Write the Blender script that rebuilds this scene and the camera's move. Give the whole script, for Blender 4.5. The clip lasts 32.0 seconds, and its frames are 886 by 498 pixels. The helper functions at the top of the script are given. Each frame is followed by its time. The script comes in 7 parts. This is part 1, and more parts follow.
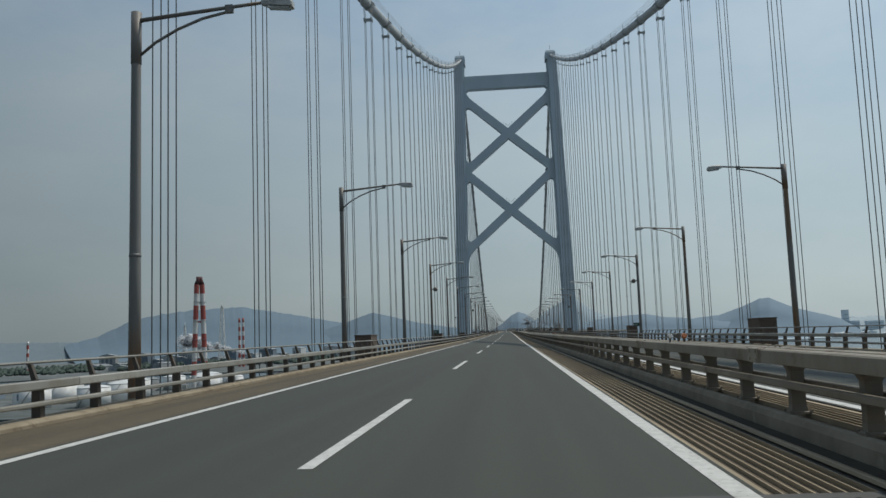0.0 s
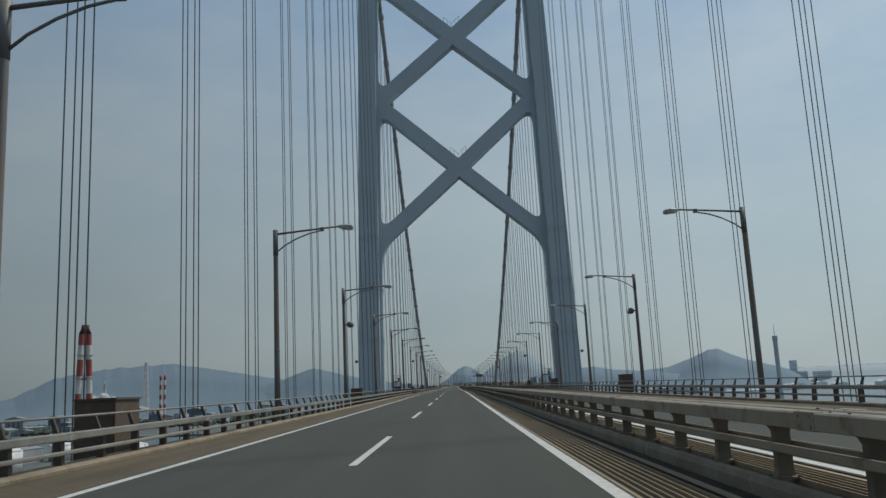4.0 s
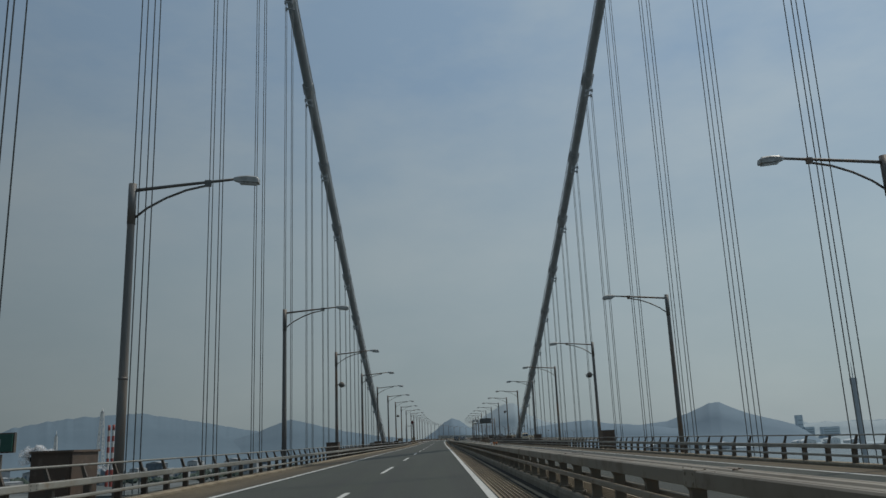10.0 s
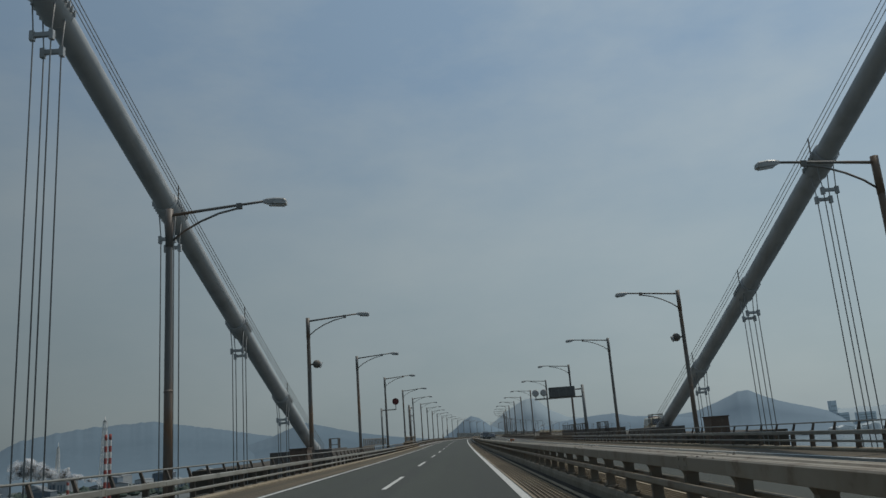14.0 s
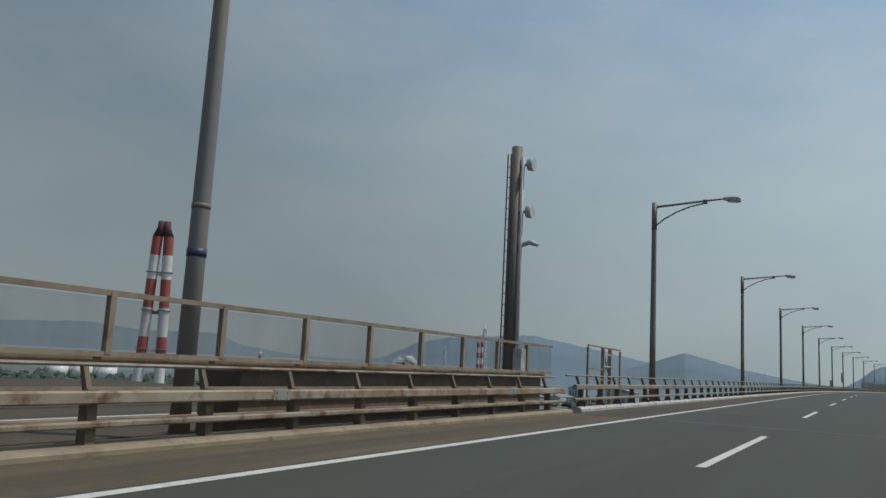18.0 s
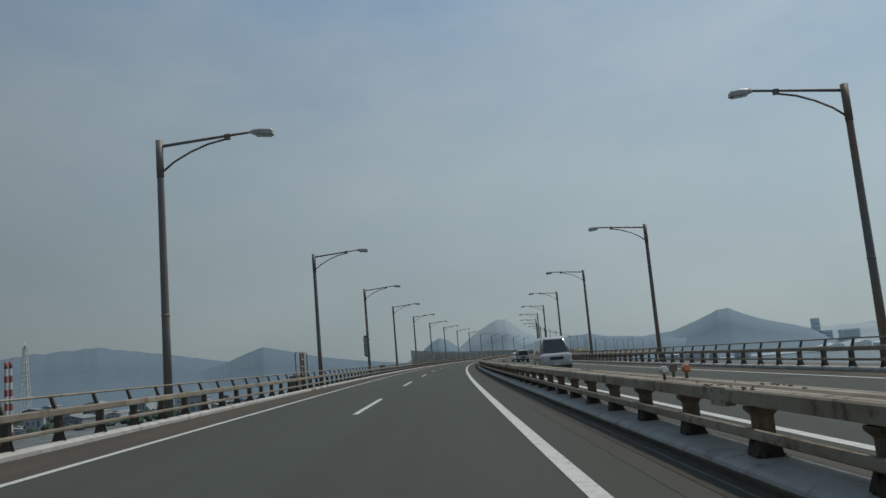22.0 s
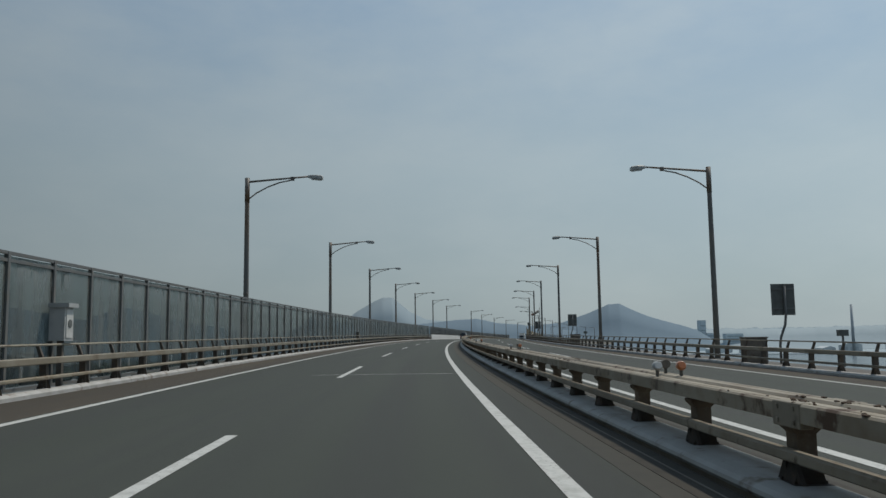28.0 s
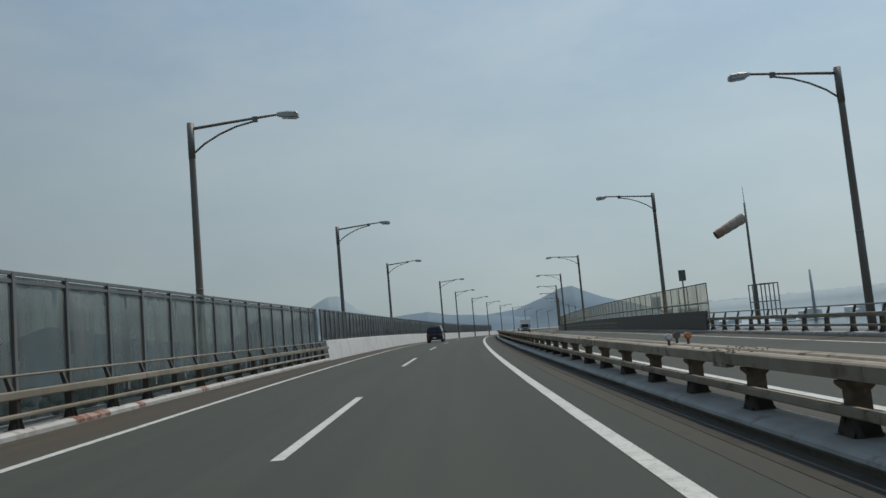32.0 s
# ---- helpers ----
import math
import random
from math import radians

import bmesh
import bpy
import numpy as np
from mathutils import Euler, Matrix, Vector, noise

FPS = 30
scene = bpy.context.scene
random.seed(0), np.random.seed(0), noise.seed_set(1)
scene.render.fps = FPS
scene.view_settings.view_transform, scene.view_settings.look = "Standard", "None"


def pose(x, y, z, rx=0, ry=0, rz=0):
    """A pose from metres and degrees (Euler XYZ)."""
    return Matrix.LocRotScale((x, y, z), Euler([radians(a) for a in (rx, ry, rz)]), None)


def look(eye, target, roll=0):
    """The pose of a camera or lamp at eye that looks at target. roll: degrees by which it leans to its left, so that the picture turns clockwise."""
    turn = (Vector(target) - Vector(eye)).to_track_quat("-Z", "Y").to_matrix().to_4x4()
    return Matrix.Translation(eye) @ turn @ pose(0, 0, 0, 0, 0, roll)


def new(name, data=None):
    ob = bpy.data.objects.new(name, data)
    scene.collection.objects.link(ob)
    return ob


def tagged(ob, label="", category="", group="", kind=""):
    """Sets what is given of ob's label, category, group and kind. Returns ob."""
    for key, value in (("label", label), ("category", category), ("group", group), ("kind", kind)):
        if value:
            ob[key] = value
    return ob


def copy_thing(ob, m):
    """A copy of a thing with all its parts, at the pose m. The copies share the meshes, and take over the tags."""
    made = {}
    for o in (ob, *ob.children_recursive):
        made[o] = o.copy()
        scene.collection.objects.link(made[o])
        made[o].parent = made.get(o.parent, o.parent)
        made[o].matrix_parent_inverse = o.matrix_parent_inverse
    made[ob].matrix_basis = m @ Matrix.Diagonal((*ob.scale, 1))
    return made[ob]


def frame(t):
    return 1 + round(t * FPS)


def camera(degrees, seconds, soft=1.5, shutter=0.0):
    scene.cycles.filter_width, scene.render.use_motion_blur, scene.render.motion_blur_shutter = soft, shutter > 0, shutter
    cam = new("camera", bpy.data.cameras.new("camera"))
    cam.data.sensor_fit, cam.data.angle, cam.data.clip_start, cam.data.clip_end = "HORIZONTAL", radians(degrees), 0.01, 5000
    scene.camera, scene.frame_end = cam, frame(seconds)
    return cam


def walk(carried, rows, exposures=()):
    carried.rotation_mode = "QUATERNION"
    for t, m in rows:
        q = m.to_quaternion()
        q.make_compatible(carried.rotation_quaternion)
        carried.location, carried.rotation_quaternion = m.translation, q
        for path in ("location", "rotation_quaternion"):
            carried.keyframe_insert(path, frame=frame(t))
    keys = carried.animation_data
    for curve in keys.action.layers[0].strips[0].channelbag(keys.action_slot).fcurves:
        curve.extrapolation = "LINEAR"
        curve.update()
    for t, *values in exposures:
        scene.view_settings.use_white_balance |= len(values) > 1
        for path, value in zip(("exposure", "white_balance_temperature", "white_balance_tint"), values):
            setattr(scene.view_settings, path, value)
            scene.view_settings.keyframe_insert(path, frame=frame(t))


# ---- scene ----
cam = camera(57.48, 32.0, shutter=0.0)
# the road: curvature (1/km), grade (%) and cross fall (%) at every 75 m
KNOT = 75.0
KAP = [-0.0, -0.006, -0.007, -0.005, -0.005, -0.006, -0.003, 0.023, 0.036, 0.115, 0.31, 0.513, 0.682, 0.738, 0.721, 0.7, 0.682, 0.673, 0.669, 0.667, 0.666, 0.665]
SLP = [0.347, 0.243, 0.529, 0.689, 0.3, 0.527, 0.387, 0.498, 0.914, 0.869, 0.556, 0.509, 0.474, 0.575, 0.488, -0.099, -1.076, -1.095, -1.095, -1.095, -1.095, -1.095]
BANK = [-0.584, -0.099, -0.037, 0.08, 0.076, 0.146, 0.143, 0.116, 0.519, 0.617, 0.454, 0.347, 0.376, 0.209, -0.108, -0.202, 0.21, 0.224, 0.21, 0.199, 0.193, 0.189]
SG = np.arange(-400.0, 1720.0, 2.0)
_kn = np.arange(len(KAP)) * KNOT
_k = np.where(SG < 0, 0.0, np.interp(SG, _kn, KAP)) / 1000
_g = np.interp(SG, _kn, SLP) / 100


def _cum(v):
    return np.concatenate([[0.0], np.cumsum(v[1:] + v[:-1])])


HD = _cum(_k)
PX, PY, PZ = _cum(np.sin(HD)), _cum(np.cos(HD)), _cum(_g)
_z = int(np.argmin(abs(SG)))
HD, PX, PY, PZ = HD - HD[_z], PX - PX[_z], PY - PY[_z], PZ - PZ[_z]


def heading(s):
    return float(np.interp(s, SG, HD))


def P(s, d, z=0.0):
    """A place by metres along the road, across it (from the lane marks to the right) and up from it."""
    h = heading(s)
    b = float(np.interp(s, _kn, BANK)) / 100
    if 5.4 < d < 16.6:           # the oncoming lanes fall away from the median
        z -= float(np.interp(s, (590.0, 660.0), (0.012, 0.026))) * (d - 5.03)
    return Vector((float(np.interp(s, SG, PX)) + d * math.cos(h), float(np.interp(s, SG, PY)) - d * math.sin(h),
                   float(np.interp(s, SG, PZ)) - b * d + z))


def M(s, d, z=0.0, turn=0.0):
    """The pose of a thing there: x across, y along the road."""
    return Matrix.Translation(P(s, d, z)) @ Matrix.Rotation(-heading(s) + radians(turn), 4, "Z")


def view(x, y, z, pitch, roll, yaw):
    return pose(x, y, z, 90 + pitch, 0, yaw) @ pose(0, 0, 0, 0, 0, roll)


ROWS = [
    (0, 1.939, 0.599, 1.2, 6.2, -2.06, 4.48), (0.5, 1.855, 17.069, 1.285, 8.28, -0.58, 1.66),
    (1, 1.863, 33.618, 1.36, 7.07, -0.88, 0.11), (1.5, 1.892, 50.322, 1.419, 7.76, -2.43, -0.89),
    (2, 1.791, 66.877, 1.478, 7.99, -3.88, 0.54), (2.5, 1.869, 83.373, 1.52, 7.79, -3.35, 0.31),
    (4.6, 1.719, 154.139, 1.769, 10.62, -2.77, 0.44), (5, 1.712, 167.493, 1.844, 10.73, -3.03, 0.25),
    (5.5, 1.761, 184.177, 1.964, 10.92, -0.77, 0.3), (6, 1.769, 201.06, 2.104, 10.73, -1.35, 0.38),
    (6.5, 1.809, 218.028, 2.216, 10.51, -0.25, -0.24), (7, 1.84, 234.945, 2.327, 10.27, -0.82, -0.21),
    (7.5, 1.806, 251.738, 2.433, 9.94, -0.24, -0), (8, 1.862, 268.349, 2.528, 9.75, 1.4, -0.32),
    (8.5, 1.871, 284.82, 2.568, 10.02, 0.47, -0.3), (9, 1.959, 301.121, 2.587, 11.58, -0.13, -0.3),
    (9.5, 2.075, 317.288, 2.637, 12.6, -1.19, -0.13), (10, 2.179, 333.377, 2.696, 13.51, -2.39, -0.58),
    (10.5, 2.169, 349.608, 2.784, 13.79, -1.81, -1.03), (11, 2.1, 365.858, 2.881, 13.77, -3.32, -0.63),
    (11.5, 1.921, 382.008, 2.948, 14.25, -4.14, -0.06), (12, 1.752, 398.128, 3.014, 14.29, -3.55, 0.13),
    (12.5, 1.678, 414.112, 3.095, 13.92, -4.09, 0.06), (13, 1.663, 430.037, 3.165, 13.67, -2, -0.03),
    (13.5, 1.725, 446.129, 3.22, 13.48, -0.97, 0.01), (14, 1.736, 462.282, 3.283, 13.5, -4.26, 0.35),
    (14.5, 1.631, 478.402, 3.332, 14.17, -0.04, -0.09), (15, 1.506, 494.534, 3.403, 13.67, -0.97, -0.54),
    (15.4, 1.474, 507.41, 3.462, 10.86, -0.57, 0.41), (17.6, 1.418, 579.739, 3.903, 7.03, -0.63, 5.18),
    (17.7, 1.428, 583.06, 3.928, 7.4, 0.4, 9.3), (17.8, 1.437, 586.373, 3.952, 7.88, 1.8, 17.01), (18, 1.396, 592.996, 4.013, 8.63, 3.07, 27.95),
    (18.5, 1.512, 609.723, 4.201, 8.31, 3.43, 26.36), (19, 1.737, 626.53, 4.389, 7.78, 2.34, 20.03),
    (19.5, 2.019, 643.525, 4.496, 8.09, -0.98, 4.7), (20, 2.13, 660.581, 4.603, 8.08, -1.32, 3.94),
    (20.5, 2.317, 677.78, 4.739, 7.41, -1.36, 3.9), (21, 2.313, 694.948, 4.875, 7.45, -2.78, -1.51),
    (21.5, 2.331, 712.048, 5, 7.9, -4.06, -1.29), (22, 2.458, 729.168, 5.115, 8.05, -4.89, -1.58),
    (22.5, 2.635, 746.325, 5.239, 8.34, -7.42, 0.34), (23, 2.911, 763.392, 5.342, 8.03, -4.12, 1.81),
    (23.5, 3.372, 780.368, 5.447, 7.81, -0.87, 3.14), (24, 3.964, 797.323, 5.542, 7.94, 1.06, 3.18),
    (24.5, 4.713, 814.474, 5.63, 8.29, 0.63, 0.58), (26.5, 9.404, 883.076, 5.963, 7.71, 0.42, -0.76),
    (26.6, 9.728, 886.516, 5.974, 8, -2, -0.86), (27, 11.094, 900.287, 6.043, 7.77, -0.24, -3.89),
    (27.5, 12.907, 917.291, 6.129, 8.56, -0.03, -5.81), (28, 14.939, 934.356, 6.225, 6.24, -0.81, -9.29),
    (28.5, 17.129, 951.631, 6.331, 9.06, -2.95, -8.73), (29, 19.679, 968.936, 6.426, 10.04, -1.9, -6.67),
    (29.5, 22.453, 986.058, 6.509, 10.11, -1.27, -6.49), (30, 25.327, 1003.11, 6.591, 9.02, -2.39, -6.74),
    (30.5, 28.317, 1020.16, 6.699, 6.65, -3.89, -7.21), (31, 31.428, 1037.09, 6.808, 5.46, -4.47, -9.81),
    (31.5, 34.803, 1053.89, 6.905, 5.66, -6.29, -10.44), (32, 38.377, 1070.7, 6.972, 5.65, -5.02, -13.15),
]
walk(cam, [(r[0], view(*r[1:])) for r in ROWS], [(0.0, -0.03), (2.5, -0.11), (5.0, -0.23), (8.0, -0.2), (10.0, -0.48), (12.0, -0.48), (14.0, -0.49), (15.4, -0.5), (17.6, -0.07), (19.0, -0.01), (20.0, -0.25), (24.0, -0.33), (28.0, -0.29), (30.0, -0.49), (31.0, -0.23), (32.0, -0.15)])

# ---- light: hazy spring day, sun high over the right-hand side
SUN_EL, SUN_AZ = 60.0, 61.5          # degrees; azimuth from ahead to the right
world = bpy.data.worlds.new("sky")
scene.world = world
world.use_nodes = True
wn, wl = world.node_tree.nodes, world.node_tree.links
wn.clear()
w_out, w_bg = wn.new("ShaderNodeOutputWorld"), wn.new("ShaderNodeBackground")
w_sky = wn.new("ShaderNodeTexSky")
w_sky.sky_type, w_sky.sun_disc = "NISHITA", False
w_sky.sun_elevation, w_sky.sun_rotation = radians(SUN_EL), radians(SUN_AZ)
w_sky.air_density, w_sky.dust_density, w_sky.ozone_density = 1.0, 1.0, 1.5
w_tc, w_sep, w_ramp = wn.new("ShaderNodeTexCoord"), wn.new("ShaderNodeSeparateXYZ"), wn.new("ShaderNodeValToRGB")
wl.new(w_tc.outputs["Generated"], w_sep.inputs[0])
wl.new(w_sep.outputs[2], w_ramp.inputs[0])
el = w_ramp.color_ramp.elements
el[0].position, el[0].color = 0.0, (0.305, 0.375, 0.403, 1)
el[1].position, el[1].color = 1.0, (0.21, 0.31, 0.44, 1)
for p_, c_ in ((0.06, (0.33, 0.405, 0.428)), (0.2, (0.335, 0.42, 0.458)), (0.42, (0.236, 0.337, 0.448))):
    e_ = el.new(p_)
    e_.color = (*c_, 1)
# thin high cloud veil
w_map, w_no, w_mr = wn.new("ShaderNodeMapping"), wn.new("ShaderNodeTexNoise"), wn.new("ShaderNodeMapRange")
w_map.inputs["Scale"].default_value = (1.5, 1.1, 3.4)
w_no.inputs["Scale"].default_value, w_no.inputs["Detail"].default_value, w_no.inputs["Roughness"].default_value = 2.2, 8, 0.58
wl.new(w_tc.outputs["Generated"], w_map.inputs[0])
wl.new(w_map.outputs[0], w_no.inputs["Vector"])
w_mr.inputs[1].default_value, w_mr.inputs[2].default_value, w_mr.inputs[3].default_value, w_mr.inputs[4].default_value = 0.38, 0.7, 0.0, 0.55
wl.new(w_no.outputs[0], w_mr.inputs[0])
w_cl, w_mix, w_sc = wn.new("ShaderNodeMix"), wn.new("ShaderNodeMix"), wn.new("ShaderNodeVectorMath")
w_cl.data_type = w_mix.data_type = "RGBA"
wl.new(w_mr.outputs[0], w_cl.inputs[0])
wl.new(w_ramp.outputs[0], w_cl.inputs[6])
w_cl.inputs[7].default_value = (0.42, 0.485, 0.502, 1)
w_sc.operation = "SCALE"
w_sc.inputs["Scale"].default_value = 0.1
wl.new(w_sky.outputs[0], w_sc.inputs[0])
w_mix.inputs[0].default_value = 0.92
wl.new(w_sc.outputs[0], w_mix.inputs[6])
wl.new(w_cl.outputs[2], w_mix.inputs[7])
# the haze is brighter towards the sun
w_dot, w_gl = wn.new("ShaderNodeVectorMath"), wn.new("ShaderNodeMapRange")
w_dot.operation = "DOT_PRODUCT"
wl.new(w_tc.outputs["Generated"], w_dot.inputs[0])
GLOW_EL = 48.0                       # the bright haze lies lower than the sun
w_dot.inputs[1].default_value = (math.sin(radians(SUN_AZ)) * math.cos(radians(GLOW_EL)), math.cos(radians(SUN_AZ)) * math.cos(radians(GLOW_EL)), math.sin(radians(GLOW_EL)))
w_gl.inputs[1].default_value, w_gl.inputs[2].default_value, w_gl.inputs[3].default_value, w_gl.inputs[4].default_value = 0.0, 0.83, 0.63, 1.48
wl.new(w_dot.outputs["Value"], w_gl.inputs[0])
wl.new(w_gl.outputs[0], w_bg.inputs["Strength"])
wl.new(w_mix.outputs[2], w_bg.inputs[0])
wl.new(w_bg.outputs[0], w_out.inputs[0])
sun = new("sun", bpy.data.lights.new("sun", "SUN"))
sun.data.energy, sun.data.angle, sun.data.color = 2.6, radians(1.5), (1.0, 0.93, 0.81)
_d = Vector((math.sin(radians(SUN_AZ)) * math.cos(radians(SUN_EL)), math.cos(radians(SUN_AZ)) * math.cos(radians(SUN_EL)), math.sin(radians(SUN_EL))))
sun.matrix_world = look(tuple(_d * 300), (0, 0, 0))


# ---- materials
def ramp_mix(nt, fac, a, b):
    mix = nt.nodes.new("ShaderNodeMix")
    mix.data_type = "RGBA"
    nt.links.new(fac, mix.inputs[0])
    for sock, v in ((mix.inputs[6], a), (mix.inputs[7], b)):
        if isinstance(v, tuple):
            sock.default_value = (*v, 1)
        else:
            nt.links.new(v, sock)
    return mix.outputs[2]


def noise_fac(nt, scale, lo, hi, detail=4, stretch=None, rough=0.6, uv=False):
    tc = nt.nodes.new("ShaderNodeUVMap").outputs[0] if uv else nt.nodes.new("ShaderNodeNewGeometry").outputs["Position"]
    if stretch:
        mp = nt.nodes.new("ShaderNodeMapping")
        mp.inputs["Scale"].default_value = stretch
        nt.links.new(tc, mp.inputs[0])
        tc = mp.outputs[0]
    n = nt.nodes.new("ShaderNodeTexNoise")
    n.inputs["Scale"].default_value, n.inputs["Detail"].default_value, n.inputs["Roughness"].default_value = scale, detail, rough
    nt.links.new(tc, n.inputs["Vector"])
    r = nt.nodes.new("ShaderNodeMapRange")
    r.inputs[1].default_value, r.inputs[2].default_value = lo, hi
    nt.links.new(n.outputs[0], r.inputs[0])
    return r.outputs[0]


def mat(name, base, second=None, scale=3.0, cover=(0.45, 0.65), third=None, scale3=40.0, cover3=(0.5, 0.7), rough=0.6, metal=0.0,
        bump=0.0, bump_scale=60.0, stretch=None, stretch3=None, vary=0.0, uv=False, streak=None, seg=0.0):
    m = bpy.data.materials.new(name)
    m.use_nodes = True
    nt = m.node_tree
    b = nt.nodes["Principled BSDF"]
    b.inputs["Roughness"].default_value, b.inputs["Metallic"].default_value = rough, metal
    col = base
    if second:
        col = ramp_mix(nt, noise_fac(nt, scale, *cover, stretch=stretch, uv=uv), base, second)
    if streak:
        col = ramp_mix(nt, noise_fac(nt, 1.3, 0.42, 0.66, stretch=(1, 0.012, 1), detail=3, uv=True), col, streak)
    if third:
        col = ramp_mix(nt, noise_fac(nt, scale3, *cover3, stretch=stretch3), col, third)
    if seg:                      # lengths of rail weathered differently
        um, sp, dv, fl, ad, wn_, mp = (nt.nodes.new("ShaderNode" + q) for q in ("UVMap", "SeparateXYZ", "Math", "Math", "Math", "TexWhiteNoise", "MapRange"))
        dv.operation, fl.operation, ad.operation, wn_.noise_dimensions = "DIVIDE", "FLOOR", "ADD", "1D"
        dv.inputs[1].default_value = seg
        oi2 = nt.nodes.new("ShaderNodeObjectInfo")
        nt.links.new(um.outputs[0], sp.inputs[0])
        nt.links.new(sp.outputs[1], dv.inputs[0])
        nt.links.new(dv.outputs[0], fl.inputs[0])
        nt.links.new(fl.outputs[0], ad.inputs[0])
        nt.links.new(oi2.outputs["Random"], ad.inputs[1])
        nt.links.new(ad.outputs[0], wn_.inputs["W"])
        mp.inputs[3].default_value, mp.inputs[4].default_value = 0.0, 0.6
        nt.links.new(wn_.outputs["Value"], mp.inputs[0])
        col = ramp_mix(nt, mp.outputs[0], col, tuple(q * 0.55 for q in base))
    if vary:
        oi = nt.nodes.new("ShaderNodeObjectInfo")
        hv = nt.nodes.new("ShaderNodeHueSaturation")
        mr = nt.nodes.new("ShaderNodeMapRange")
        mr.inputs[3].default_value, mr.inputs[4].default_value = 1 - vary, 1 + vary
        nt.links.new(oi.outputs["Random"], mr.inputs[0])
        nt.links.new(mr.outputs[0], hv.inputs["Value"])
        if isinstance(col, tuple):
            hv.inputs["Color"].default_value = (*col, 1)
        else:
            nt.links.new(col, hv.inputs["Color"])
        col = hv.outputs[0]
    if isinstance(col, tuple):
        b.inputs["Base Color"].default_value = (*col, 1)
    else:
        nt.links.new(col, b.inputs["Base Color"])
    if bump:
        bp = nt.nodes.new("ShaderNodeBump")
        bp.inputs["Strength"].default_value, bp.inputs["Distance"].default_value = bump, 0.02
        nt.links.new(noise_fac(nt, bump_scale, 0, 1), bp.inputs["Height"])
        nt.links.new(bp.outputs[0], b.inputs["Normal"])
    return m


ASPHALT = mat("asphalt", (0.0465, 0.0525, 0.042), (0.0375, 0.0435, 0.0335), 0.5, (0.38, 0.66), (0.063, 0.065, 0.058), 90.0, (0.55, 0.75), rough=0.85, bump=0.4, bump_scale=120, stretch=(0.5, 0.06, 1), uv=True, streak=(0.036, 0.039, 0.034))
PAINT = mat("road_paint", (0.55, 0.55, 0.52), (0.4, 0.4, 0.37), 6.0, (0.45, 0.72), (0.16, 0.16, 0.15), 25.0, (0.6, 0.7), rough=0.7)
SHOULDER = mat("dirty_shoulder", (0.088, 0.068, 0.04), (0.135, 0.105, 0.061), 0.8, (0.4, 0.7), (0.062, 0.051, 0.04), 5.0, (0.5, 0.75), rough=0.9, stretch=(1, 0.2, 1), bump=0.4, bump_scale=50, uv=True, streak=(0.062, 0.05, 0.031))
SHOULDER2 = mat("dirty_asphalt_edge", (0.06, 0.048, 0.033), (0.08, 0.061, 0.039), 0.7, (0.42, 0.66), (0.04, 0.036, 0.029), 6.0, (0.5, 0.75), rough=0.9, stretch=(1, 0.15, 1), bump=0.4, bump_scale=80, uv=True, streak=(0.045, 0.038, 0.029))
CONCRETE = mat("concrete", (0.36, 0.34, 0.3), (0.26, 0.24, 0.2), 1.5, (0.4, 0.7), (0.18, 0.14, 0.1), 4.0, (0.6, 0.75), rough=0.9, bump=0.3)
KERB_TAN = mat("stained_tan_kerb", (0.28, 0.235, 0.165), (0.19, 0.15, 0.1), 1.3, (0.4, 0.68), (0.13, 0.095, 0.06), 3.5, (0.58, 0.74), rough=0.9, bump=0.3)
KERB_WHITE = mat("white_painted_kerb", (0.46, 0.455, 0.44), (0.34, 0.325, 0.3), 2.0, (0.4, 0.68), (0.2, 0.15, 0.11), 3.0, (0.57, 0.7), rough=0.7)
KERB_BLUE = mat("pale_kerb", (0.31, 0.315, 0.305), (0.235, 0.23, 0.21), 1.2, (0.4, 0.7), (0.13, 0.105, 0.075), 3.0, (0.58, 0.72), rough=0.6)
FOOT_DARK = mat("black_rusty_foot", (0.04, 0.033, 0.026), (0.075, 0.05, 0.034), 7.0, (0.5, 0.75), rough=0.85, vary=0.15)
RUST_CLUMP = mat("rust_clump", (0.085, 0.055, 0.036), (0.05, 0.036, 0.026), 12.0, rough=0.95)
KERB_RED = mat("rusty_red_kerb", (0.2, 0.085, 0.06), (0.36, 0.28, 0.24), 5.0, (0.42, 0.62), rough=0.8)
RAIL = mat("weathered_rail", (0.3, 0.265, 0.205), (0.21, 0.17, 0.115), 1.2, (0.42, 0.68), (0.14, 0.085, 0.045), 2.2, (0.56, 0.7), rough=0.6, vary=0.12, seg=4.1)
RAIL_BRIDGE = mat("galvanised_rail", (0.3, 0.295, 0.265), (0.22, 0.205, 0.165), 1.2, (0.42, 0.68), (0.2, 0.15, 0.095), 2.6, (0.6, 0.76), rough=0.5, vary=0.1, seg=5.6)
RAIL_RUST = mat("rusty_tan_rail", (0.3, 0.265, 0.205), (0.2, 0.14, 0.085), 1.0, (0.4, 0.62), (0.12, 0.065, 0.035), 2.6, (0.52, 0.68), rough=0.7, vary=0.1)
POST_RUST = mat("rusty_post", (0.15, 0.115, 0.08), (0.1, 0.068, 0.045), 4.0, (0.45, 0.7), (0.2, 0.17, 0.13), 9.0, (0.55, 0.75), rough=0.8, vary=0.15)
RAIL_MED_BRIDGE = mat("bridge_median_rail", (0.305, 0.265, 0.205), (0.21, 0.168, 0.115), 1.2, (0.42, 0.68), (0.13, 0.08, 0.048), 2.4, (0.56, 0.7), rough=0.6, vary=0.1, seg=5.6)
